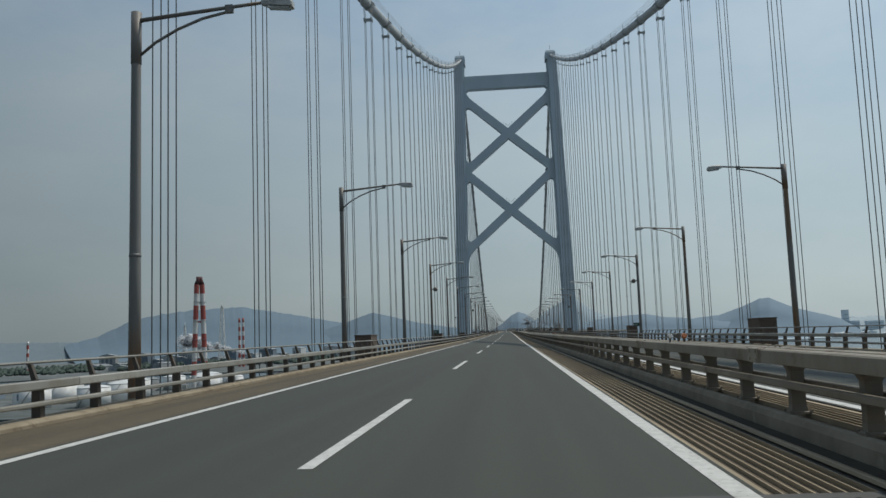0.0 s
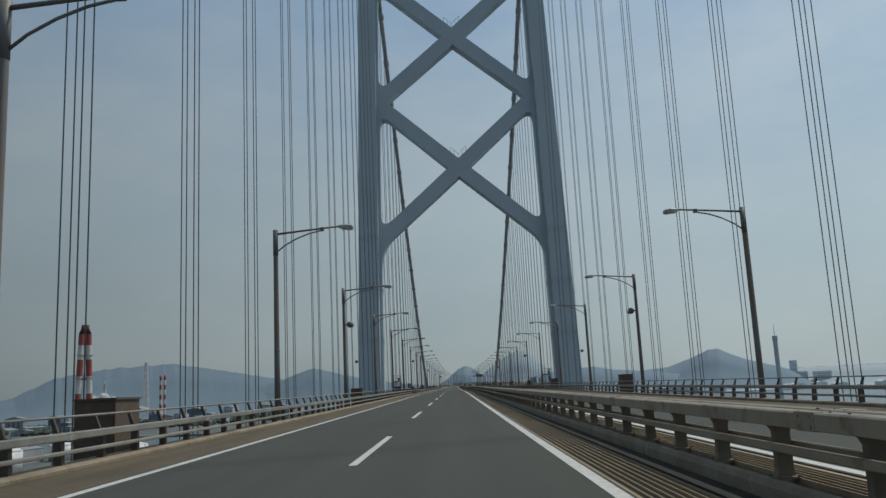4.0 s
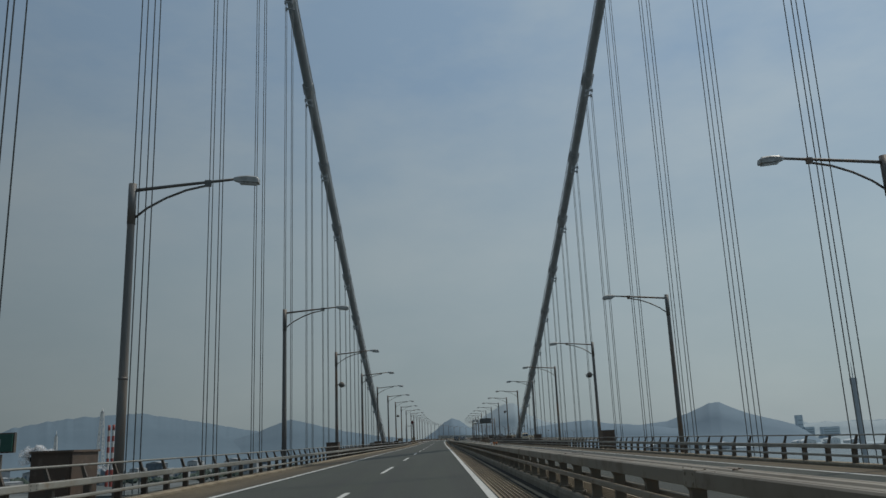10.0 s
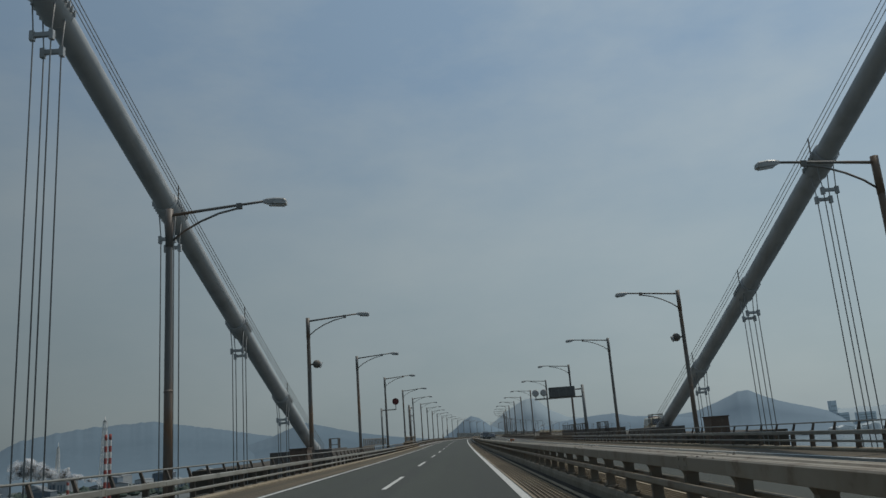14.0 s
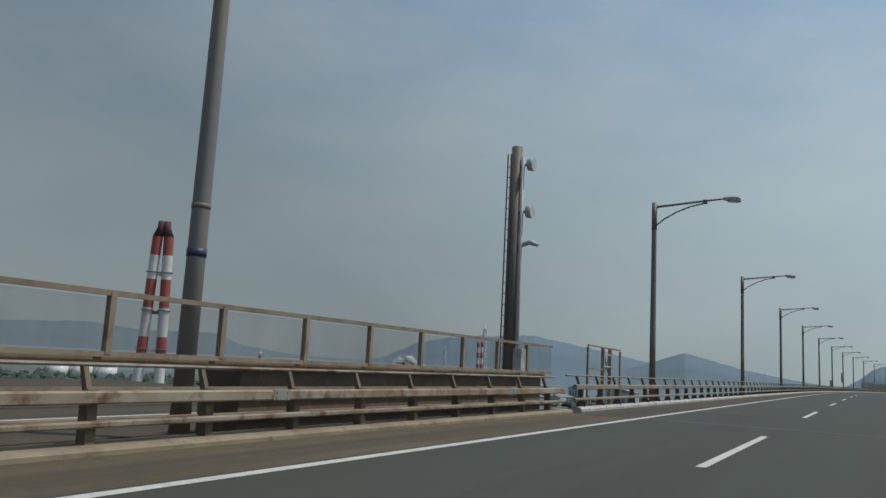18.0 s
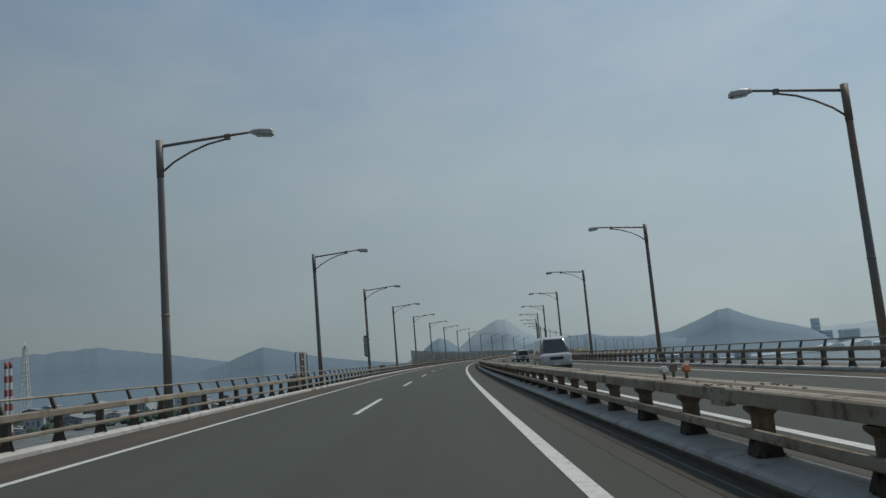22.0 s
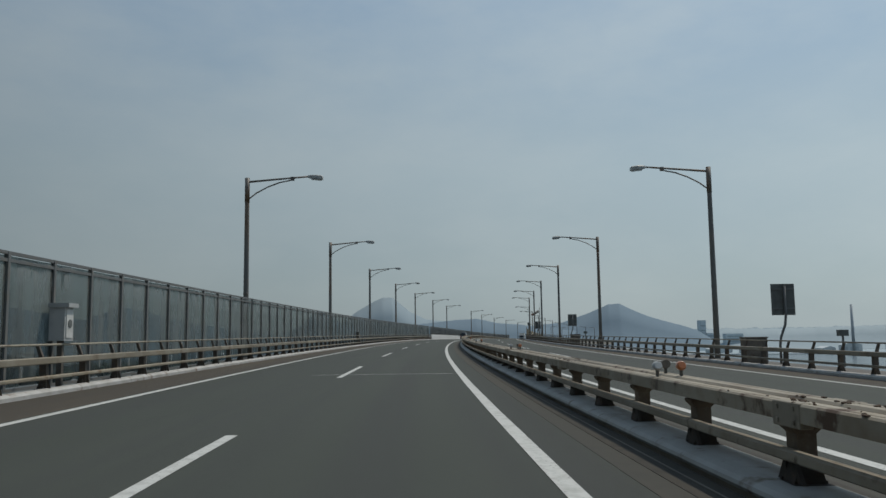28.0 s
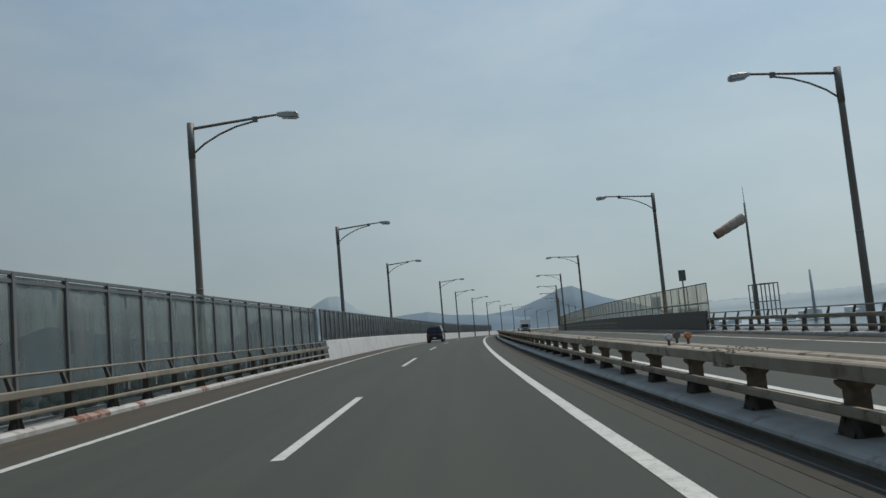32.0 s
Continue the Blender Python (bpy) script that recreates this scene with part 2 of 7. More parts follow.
RAIL_MED = mat("median_rail", (0.35, 0.305, 0.235), (0.23, 0.18, 0.122), 1.5, (0.42, 0.66), (0.09, 0.05, 0.028), 3.4, (0.56, 0.66), rough=0.7, vary=0.1, seg=4.1)
POST_BRIDGE = mat("brown_post_paint", (0.15, 0.135, 0.108), (0.18, 0.14, 0.1), 6.0, (0.5, 0.75), rough=0.7, vary=0.15)
POST = mat("dark_post", (0.078, 0.066, 0.054), (0.125, 0.085, 0.055), 6.0, (0.5, 0.75), rough=0.7, vary=0.15)
STEEL_DARK = mat("dark_steel", (0.105, 0.097, 0.086), (0.15, 0.11, 0.078), 4.0, (0.5, 0.75), rough=0.7)
LAMP_STEEL = mat("lamp_steel", (0.175, 0.173, 0.162), (0.2, 0.125, 0.075), 0.9, (0.43, 0.62), (0.15, 0.15, 0.145), 0.25, (0.45, 0.6), rough=0.55, stretch=(1, 1, 0.3), vary=0.1)
BLUE_BAND = mat("blue_band", (0.025, 0.04, 0.085), (0.03, 0.045, 0.075), 20.0, rough=0.5)
LAMP_HEAD = mat("lamp_head", (0.44, 0.45, 0.44), (0.3, 0.3, 0.285), 4.0, rough=0.45)
LENS_GLASS = mat("lamp_lens", (0.55, 0.57, 0.57), (0.4, 0.42, 0.42), 8.0, rough=0.2)
TOWER = mat("tower_paint", (0.46, 0.53, 0.575), (0.42, 0.487, 0.53), 0.12, (0.4, 0.65), (0.41, 0.465, 0.5), 0.5, (0.62, 0.78), rough=0.5, stretch3=(1, 1, 0.12))
CABLE = mat("cable_paint", (0.4, 0.415, 0.415), (0.31, 0.32, 0.32), 0.7, (0.45, 0.7), rough=0.5)
SPLICE = mat("splice_paint", (0.44, 0.5, 0.54), (0.4, 0.455, 0.49), 0.6, rough=0.6)
ROPE = mat("hanger_rope", (0.28, 0.29, 0.285), (0.21, 0.21, 0.205), 1.0, rough=0.5)
KERB_DIRTY = mat("dirty_median_kerb", (0.27, 0.235, 0.18), (0.17, 0.145, 0.105), 1.5, (0.4, 0.7), (0.33, 0.3, 0.24), 3.0, (0.58, 0.75), rough=0.9, bump=0.3)
GRATE = mat("grating_bar", (0.32, 0.255, 0.165), (0.19, 0.15, 0.095), 1.2, (0.4, 0.7), (0.24, 0.2, 0.135), 6.0, (0.6, 0.78), rough=0.7, stretch=(1, 0.2, 1))
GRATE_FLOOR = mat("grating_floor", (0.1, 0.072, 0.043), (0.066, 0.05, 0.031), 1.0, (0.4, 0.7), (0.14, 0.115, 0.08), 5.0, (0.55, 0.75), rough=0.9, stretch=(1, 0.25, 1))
DARK = mat("slot_shade", (0.028, 0.022, 0.015), (0.042, 0.033, 0.022), 2.0, rough=0.95)
SEA = mat("sea", (0.035, 0.055, 0.07), (0.05, 0.075, 0.09), 0.004, (0.35, 0.7), rough=0.25, bump=0.5, bump_scale=0.15)
LAND = mat("land", (0.085, 0.1, 0.1), (0.14, 0.15, 0.15), 0.012, (0.42, 0.6), (0.05, 0.06, 0.045), 0.04, (0.5, 0.7), rough=0.95)


# ---- building helpers
def box(bm, x0, x1, y0, y1, z0, z1, m=None):
    v = [bm.verts.new(m @ Vector(c) if m else c) for c in ((x0, y0, z0), (x1, y0, z0), (x1, y1, z0), (x0, y1, z0), (x0, y0, z1), (x1, y0, z1), (x1, y1, z1), (x0, y1, z1))]
    for f in ((3, 2, 1, 0), (4, 5, 6, 7), (0, 1, 5, 4), (1, 2, 6, 5), (2, 3, 7, 6), (3, 0, 4, 7)):
        bm.faces.new([v[i] for i in f])


def tube(bm, pts, radii, n=8, caps=True, smooth=True):
    """A round tube through the points."""
    pts = [Vector(p) for p in pts]
    if not isinstance(radii, (list, tuple)):
        radii = [radii] * len(pts)
    rings = []
    for i, p in enumerate(pts):
        a = (pts[min(i + 1, len(pts) - 1)] - pts[max(i - 1, 0)]).normalized()
        u = a.cross(Vector((0, 0, 1))) if abs(a.z) < 0.95 else a.cross(Vector((0, 1, 0)))
        u.normalize()
        w = u.cross(a)
        rings.append([bm.verts.new(p + (u * math.cos(2 * math.pi * k / n) + w * math.sin(2 * math.pi * k / n)) * radii[i]) for k in range(n)])
    for r0, r1 in zip(rings, rings[1:]):
        for k in range(n):
            f = bm.faces.new((r0[k], r0[(k + 1) % n], r1[(k + 1) % n], r1[k]))
            f.smooth = smooth
    if caps:
        bm.faces.new(rings[0][::-1]), bm.faces.new(rings[-1])


def bar(bm, a, b, w, h=None):
    """A square bar from a to b."""
    h = h or w
    a, b = Vector(a), Vector(b)
    ax = (b - a).normalized()
    u = ax.cross(Vector((0, 0, 1))) if abs(ax.z) < 0.95 else ax.cross(Vector((0, 1, 0)))
    u.normalize()
    t = u.cross(ax)
    q = [[bm.verts.new(p + u * (i * w / 2) + t * (j * h / 2)) for i, j in ((-1, -1), (1, -1), (1, 1), (-1, 1))] for p in (a, b)]
    for k in range(4):
        bm.faces.new((q[0][k], q[0][(k + 1) % 4], q[1][(k + 1) % 4], q[1][k]))
    bm.faces.new(q[0][::-1]), bm.faces.new(q[1])


def sweep(bm, s0, s1, profile, step=6.5, closed=True, uv=False):
    """A profile of (d, z) drawn along the road; it runs clockwise seen along the road; uv: metres across and along."""
    n = max(1, round((s1 - s0) / step))
    rings = [[bm.verts.new(P(s0 + (s1 - s0) * i / n, d, z)) for d, z in profile] for i in range(n + 1)]
    m = len(profile)
    for r0, r1 in zip(rings, rings[1:]):
        for k in range(m if closed else m - 1):
            bm.faces.new((r0[k], r1[k], r1[(k + 1) % m], r0[(k + 1) % m]))
    if closed:
        bm.faces.new(rings[0]), bm.faces.new(rings[-1][::-1])
    if uv:
        lay = bm.loops.layers.uv.new("road")
        at = {v: (d, s0 + (s1 - s0) * i / n) for i, r in enumerate(rings) for v, (d, z) in zip(r, profile)}
        for f in bm.faces:
            for lp in f.loops:
                lp[lay].uv = at[lp.vert]


def rect(d0, d1, z0, z1):
    return [(d0, z0), (d0, z1), (d1, z1), (d1, z0)]


def mesh_of(name, bm, material):
    me = bpy.data.meshes.new(name)
    bmesh.ops.recalc_face_normals(bm, faces=bm.faces)
    bm.to_mesh(me)
    bm.free()
    for one in material if isinstance(material, (list, tuple)) else [material]:
        me.materials.append(one)
    return me


def thing(name, m, label, category, group="", kind=""):
    ob = new(name)
    ob.empty_display_size = 0.3
    ob.matrix_basis = m
    return tagged(ob, label, category, group, kind)


def part(name, bm, material, parent, label="", world=False):
    """One mesh object under a thing or a part; world: the mesh stands in world places."""
    me = bm if isinstance(bm, bpy.types.Mesh) else mesh_of(name, bm, material)
    ob = new(name, me)
    ob.parent = parent
    if world:
        m = parent.matrix_basis if parent.parent is None else parent.parent.matrix_basis @ parent.matrix_basis
        if not isinstance(bm, bpy.types.Mesh):
            me.transform(m.inverted())
    return tagged(ob, label)


def put(name, me, parent, m):
    """A part that shares a mesh, at the world pose m."""
    ob = new(name, me)
    ob.parent = parent
    ob.matrix_basis = parent.matrix_basis.inverted() @ m
    return ob


def solid(name, bm, material, label, category, kind="", group=""):
    return tagged(new(name, mesh_of(name, bm, material)), label, category, group, kind)


BM = bmesh.new
AX = 5.03            # the bridge's axis
END = 1560.0
LS = [20.0, 45.6, 71.8, 97.9, 124.0, 149.7, 175.7, 201.9, 228.1, 254.4, 280.3, 306.2, 332.5, 358.6, 385.0, 411.2, 437.2, 463.2, 489.3, 515.6, 541.6, 571.0, 602.2, 633.0, 664.2, 695.1, 725.8, 757.4, 789.4, 820.2, 851.1, 883.0, 914.7, 946.3, 978.7, 1010.1, 1041.2, 1072.6, 1103.5, 1135.2, 1169.6, 1208.4]
LR = [-0.4, 0.1, -0.0, -0.1, -0.3, -0.0, 0.1, 0.1, -0.1, -0.4, -0.5, -0.1, -0.1, -0.1, -0.2, -0.1, 0.1, 0.0, -0.1, -0.2, -0.0, 0.4, -0.2, 1.5, 0.2, -0.9, 0.2, -0.2, -1.4, -0.7, -0.9, -0.6, -0.4, 0.6, -1.7, -1.3, -0.5, -0.1, 0.6, -2.1, 9.8, 4.7]

# ---- sea, land, distance
bm = BM()
N = 96
rings = [[bm.verts.new((r * math.sin(2 * math.pi * k / N), 600 + r * math.cos(2 * math.pi * k / N), -62)) for k in range(N)] for r in (200, 700, 1600, 2900, 4330)]
bm.faces.new(rings[0])
for r0, r1 in zip(rings, rings[1:]):
    for k in range(N):
        bm.faces.new((r0[k], r0[(k + 1) % N], r1[(k + 1) % N], r1[k]))
solid("water", bm, SEA, "calm grey-blue sea under haze", "sea", "structure")

# ---- the carriageways
def mirror(pr):
    return [(2 * AX - d, z) for d, z in pr][::-1]


S0, SJ = -90.0, 616.0      # start of the deck; joint between the bridge and the viaduct
for name, pr, a, b, ma, lab in (
        ("road", [(-3.8, -0.5), (-3.8, 0), (3.64, 0), (3.64, -0.5)], S0, SJ, ASPHALT, "dark grey asphalt carriageway of the bridge"),
        ("road", [(-3.8, -0.5), (-3.8, 0), (4.64, 0), (4.64, -0.5)], SJ, END, ASPHALT, "dark grey asphalt carriageway of the viaduct"),
        ("shoulder", [(-5.6, -0.5), (-5.6, -0.004), (-3.8, -0.004), (-3.8, -0.5)], S0, SJ, SHOULDER, "brown dusty shoulder strip beside the kerb"),
        ("shoulder", [(-5.6, -0.5), (-5.6, -0.004), (-3.8, -0.004), (-3.8, -0.5)], SJ, END, SHOULDER2, "dusty asphalt shoulder beside the kerb")):
    for mir in (False, True):
        bm = BM()
        sweep(bm, a, b, mirror(pr) if mir else pr, uv=True)
        solid(name, bm, ma, lab + (" of the oncoming lanes" if mir else ""), "road", "structure")
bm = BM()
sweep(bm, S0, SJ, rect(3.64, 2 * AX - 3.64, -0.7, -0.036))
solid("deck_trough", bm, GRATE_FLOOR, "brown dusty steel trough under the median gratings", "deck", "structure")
bm = BM()
sweep(bm, S0, END, rect(-7.9, 2 * AX + 7.9, -2.2, -0.5))
solid("deck", bm, CONCRETE, "grey bridge deck girder under the road", "deck", "structure")
for sg in (-1, 1):
    bm = BM()
    sweep(bm, S0, END, rect(*sorted((AX + sg * 11.2, AX + sg * 12.9)), -0.5, -0.22))
    solid("service_walkway", bm, STEEL_DARK, "dark steel service walkway outside the guard rail", "walkway", "structure")

# road markings
def marking(s0, s1, d0, d1, label, name="lane_marking"):
    b = BM()
    n = max(1, round((s1 - s0) / 6.5))
    pv = [[b.verts.new(P(s0 + (s1 - s0) * i / n, d, 0.005)) for d in (d0, d1)] for i in range(n + 1)]
    for p, q in zip(pv, pv[1:]):
        b.faces.new((p[0], p[1], q[1], q[0]))
    return solid(name, b, PAINT, label, "road marking", "structure")


DASHES = [float(np.interp(k, [-5, 0, 4, 8, 13, 19, 26, 31, 32, 34, 41, 44, 47, 54, 75],
                          [-91.0, 8.1, 88.9, 167.5, 267.4, 387.2, 525.5, 624.7, 645.0, 687.4, 832.6, 896.0, 958.4, 1103.2, 1543.0])) for k in range(-4, 75)]
for s in DASHES:
    marking(s, s + 7.8, -0.075, 0.075, "white dashed lane mark on asphalt")
    marking(s, s + 7.8, 2 * AX - 0.075, 2 * AX + 0.075, "white dashed lane mark on asphalt")
for a, b in ((S0, SJ), (SJ, END)):
    for d in (-3.6, 3.5):
        marking(a, b, d - 0.09, d + 0.09, "solid white edge line of the carriageway", "edge_line")
        marking(a, b, 2 * AX - d - 0.09, 2 * AX - d + 0.09, "solid white edge line of the oncoming carriageway", "edge_line")

# kerbs and gratings
for sg in (-1, 1):
    for a, b, ma, z, lab in ((S0, SJ, KERB_TAN, 0.1, "low tan-stained concrete kerb under the guard rail"), (SJ + 1, END, KERB_WHITE, 0.14, "white-painted rounded kerb under the guard rail")):
        o0, o1 = AX + sg * (10.6 if z < 0.12 else 10.66), AX + sg * 11.15
        if z < 0.12:
            pr = [(o0, -0.3), (o0, z * 0.5), (o0 + sg * 0.04, z * 0.85), (o0 + sg * 0.12, z), (o1, z), (o1, -0.5)]
        else:
            pr = [(o0, -0.3), (o0, z * 0.5), (o0 + sg * 0.07, z * 0.88), (o0 + sg * 0.17, z), (o0 + sg * 0.3, z * 0.9), (o1, 0.05), (o1, -0.5)]
        bm = BM()
        sweep(bm, a, b if sg > 0 or z < 0.12 else 1121.0, pr)
        solid("kerb", bm, ma, lab, "kerb", "structure")
for a, b, ma, lab in ((S0, SJ, KERB_DIRTY, "stained brown concrete median kerb"), (SJ, END, KERB_BLUE, "pale weathered rounded median kerb")):
    bm = BM()
    z = 0.18
    f_ = 4.86 if a < 0 else 4.7
    if a > 0:
        top = [(4.765, 0.03), (4.715, 0.045), (4.695, 0.075), (4.705, 0.105), (4.74, 0.133), (4.8, 0.15), (4.88, 0.158)]
        sweep(bm, a, b, top + [(5.17, 0.158), (5.185, 0.145), (5.185, 0.03)])
        solid("median_kerb", bm, ma, lab, "kerb", "structure")
        bm = BM()
        sweep(bm, a, b, rect(4.78, 2 * AX - 4.72, -0.3, 0.0295))
        solid("kerb_foot", bm, KERB_DIRTY, "dirty concrete foot under the median kerb", "kerb", "structure")
        continue
    sweep(bm, a, b, [(f_, -0.3), (f_, z * 0.55), (f_ + 0.025, z * 0.88), (f_ + 0.07, z), (AX - 0.1, z), (AX - 0.1, z - 0.06), (AX + 0.1, z - 0.06), (AX + 0.1, z), (2 * AX - f_ - 0.07, z), (2 * AX - f_ - 0.025, z * 0.88), (2 * AX - f_, z * 0.55), (2 * AX - f_, -0.3)])
    solid("median_kerb", bm, ma, lab, "kerb", "structure")
g0 = S0
while g0 < SJ - 1:
    g1 = min(g0 + 52.2, SJ - 0.1)
    for sg in (-1, 1):
        gr = thing("median_grating", M(g0, AX + sg * 0.9), "tan steel grating of long bars beside the median kerb", "grating", "median gratings")
        for k in range(9):
            c = AX + sg * (1.35 if k == 0 else 0.42 if k == 8 else 1.36 - 0.105 * k)
            bm = BM()
            w = 0.03 if k == 0 else 0.0065
            sweep(bm, g0, g1, rect(c - w, c + w, -0.1, -0.004 if k else -0.02))
            part("grating_bar", bm, GRATE, gr, world=True)
    g0 = g1

# solid strip; its near-black colour stands for shade in the slot
for sg in (-1, 1):
    bm = BM()
    sweep(bm, S0, SJ - 0.1, rect(*sorted((AX + sg * 0.18, AX + sg * 0.56)), -0.2, -0.03))
    solid("grating_gap", bm, DARK, "near-black strip standing for the shaded slot beside the median kerb", "gutter", "structure")

for sg in (-1, 1):
    bm = BM()
    c = AX + sg * 0.5
    sweep(bm, S0, SJ - 0.1, [(c - 0.03, -0.01), (c - 0.02, 0.015), (c + 0.02, 0.015), (c + 0.03, -0.01)])
    solid("drain_edge", bm, GRATE, "tan steel edge bar along the drain slot", "gutter", "structure")

# ---- guard rails
def post_mesh(flare, z, ma=None):
    b = BM()
    for w, pr in ((0.068, [(-0.085, 0), (0.075, 0), (0.085, 0.6 + z), (0.06, 0.72 + z), (-0.05, 0.72 + z)]),
                  (0.036, [(0.0, 0.66 + z), (0.084, 0.62 + z), (0.19, 0.98 + z), (0.13, 1.0 + z)])):
        va = [b.verts.new((x, -w, y)) for x, y in pr]
        vb = [b.verts.new((x, w, y)) for x, y in pr]
        b.faces.new(va), b.faces.new(vb[::-1])
        for i in range(len(pr)):
            j = (i + 1) % len(pr)
            b.faces.new((va[j], va[i], vb[i], vb[j]))
    if flare:
        box(b, -0.16, 0.16, -0.13, 0.13, 0, 0.025)
        for sy in (-1, 1):
            q = [b.verts.new((x, sy * 0.02 + y, h)) for x, h in ((-0.15, 0.02), (0.15, 0.02), (0.06, 0.3), (-0.06, 0.3)) for y in (0,)]
            b.faces.new(q)
        box(b, -0.03, 0.03, -0.12, 0.12, 0.02, 0.12)
    return mesh_of("post", b, ma or POST)


def median_post_mesh(flare):
    """A waisted post: wide head under the beams, neck, flared foot on a base plate with bolts."""
    b = BM()
    v = [[b.verts.new((sx * x, sy * y, z)) for sx, sy in ((-1, -1), (1, -1), (1, 1), (-1, 1))] for x, y, z in
         (((0.14, 0.17, 0), (0.14, 0.17, 0.018), (0.11, 0.11, 0.02), (0.095, 0.1, 0.11), (0.07, 0.085, 0.18), (0.07, 0.085, 0.36), (0.12, 0.1, 0.41), (0.12, 0.1, 0.44)) if flare else
          ((0.11, 0.09, 0), (0.11, 0.09, 0.02), (0.085, 0.062, 0.03), (0.075, 0.056, 0.1), (0.075, 0.056, 0.46), (0.1, 0.066, 0.51), (0.13, 0.072, 0.54), (0.13, 0.072, 0.555)))]
    for r0, r1 in zip(v, v[1:]):
        for k in range(4):
            b.faces.new((r0[k], r0[(k + 1) % 4], r1[(k + 1) % 4], r1[k]))
    b.faces.new(v[0][::-1]), b.faces.new(v[-1])
    if flare:                    # gusset plates at the foot
        for sy in (-1, 1):
            q = [[b.verts.new((x + e, sy * y, z)) for x, y, z in ((0, 0.05, 0.02), (0, 0.19, 0.02), (0, 0.17, 0.05), (0, 0.065, 0.2), (0, 0.05, 0.2))] for e in (-0.1, -0.07)]
            b.faces.new(q[0]), b.faces.new(q[1][::-1])
            for k in range(5):
                b.faces.new((q[0][k], q[1][k], q[1][(k + 1) % 5], q[0][(k + 1) % 5]))
    for sx in (-1, 1):
        for sy in (-1, 1):
            box(b, sx * 0.105 - 0.013, sx * 0.105 + 0.013, sy * 0.1 - 0.013, sy * 0.1 + 0.013, 0.012, 0.04)
    me = mesh_of("post", b, POST_RUST if flare else POST_BRIDGE)
    if flare:
        me.materials.append(FOOT_DARK)
        for f in me.polygons:
            f.material_index = 1 if f.center.z < 0.2 else 0
    return me


POSTS = {(0, 2): post_mesh(False, -0.09, POST_RUST), (0, 0): post_mesh(False, -0.09), (0, 1): post_mesh(True, -0.03), (1, 0): median_post_mesh(False), (1, 1): median_post_mesh(True)}


def sleeve_mesh(x0, x1, z0, z1, material):
    b = BM()
    box(b, x0, x1, -0.2, 0.2, z0, z1)
    bmesh.ops.bevel(b, geom=list(b.edges), offset=0.006, segments=1, affect="EDGES")
    for y in (-0.12, 0.12):
        for z in (z0 + 0.04, z1 - 0.04):
            box(b, x1 - 0.001, x1 + 0.01, y - 0.015, y + 0.015, z - 0.015, z + 0.015)
    return mesh_of("splice_sleeve", b, material)


SLEEVES = {(0, v): sleeve_mesh(0.0, 0.088, 0.0, 0.156, m_) for v, m_ in ((0, RAIL_BRIDGE), (1, RAIL))}
SLEEVES.update({(1, v): sleeve_mesh(0.0, 0.096, 0.0, 0.17 if v == 0 else 0.172, m_) for v, m_ in ((0, RAIL_MED_BRIDGE), (1, RAIL_MED))})


def outer_rail(sg, s0, s1, far=False):
    v = 1 if s0 >= SJ - 5 else 0
    zo, zl, zh, kz = (0.1, 0.04, 0.07, 0.1) if v else (0.0, 0.0, 0.0, 0.09)
    rusty = 560 < s0 < SJ - 5
    ma = RAIL if v else RAIL_RUST if rusty else RAIL_BRIDGE
    o = lambda q: AX + sg * q
    ob = thing("guard_rail", M(s0, o(10.9)), "weathered steel guard rail with two beams, thin handrail and dark posts" if v else "galvanised steel guard rail with two beams, thin handrail and dark posts", "guard rail", "outer guard rails")
    e = s1 - 0.015
    for name, pr in (("rail_beam", [(o(10.72), 0.56 + zo), (o(10.7), 0.58 + zo), (o(10.7), 0.69 + zo), (o(10.72), 0.71 + zo), (o(10.82), 0.71 + zo), (o(10.82), 0.56 + zo)]),
                     ("lower_rail", [(o(10.74), 0.29 + zl), (o(10.72), 0.31 + zl), (o(10.72), 0.35 + zl), (o(10.74), 0.37 + zl), (o(10.82), 0.37 + zl), (o(10.82), 0.29 + zl)]),
                     ("handrail", [(o(11.025), 0.975 + zh), (o(11.01), 1.0 + zh), (o(11.025), 1.025 + zh), (o(11.065), 1.025 + zh), (o(11.08), 1.0 + zh), (o(11.065), 0.975 + zh)])):
        b = BM()
        sweep(b, s0, e, pr, uv=True)
        part(name, b, ma, ob, world=True)
    step = 2.05 if v else 1.866
    n = round((s1 - s0) / step)
    for k in range(3):
        s = s0 + (k + 0.5) * (s1 - s0) / 3 + 0.4
        put("splice_sleeve", SLEEVES[0, v], ob, M(s, o(10.785), 0.557 + zo) @ Matrix.Rotation(math.pi if sg > 0 else 0, 4, "Z"))
    for i in range(n):
        s = s0 + (i + 0.5) * (s1 - s0) / n
        m = M(s, o(10.9), kz) @ Matrix.Rotation(0 if sg > 0 else math.pi, 4, "Z")
        put("post", POSTS[0, 2 if rusty else v], ob, m)


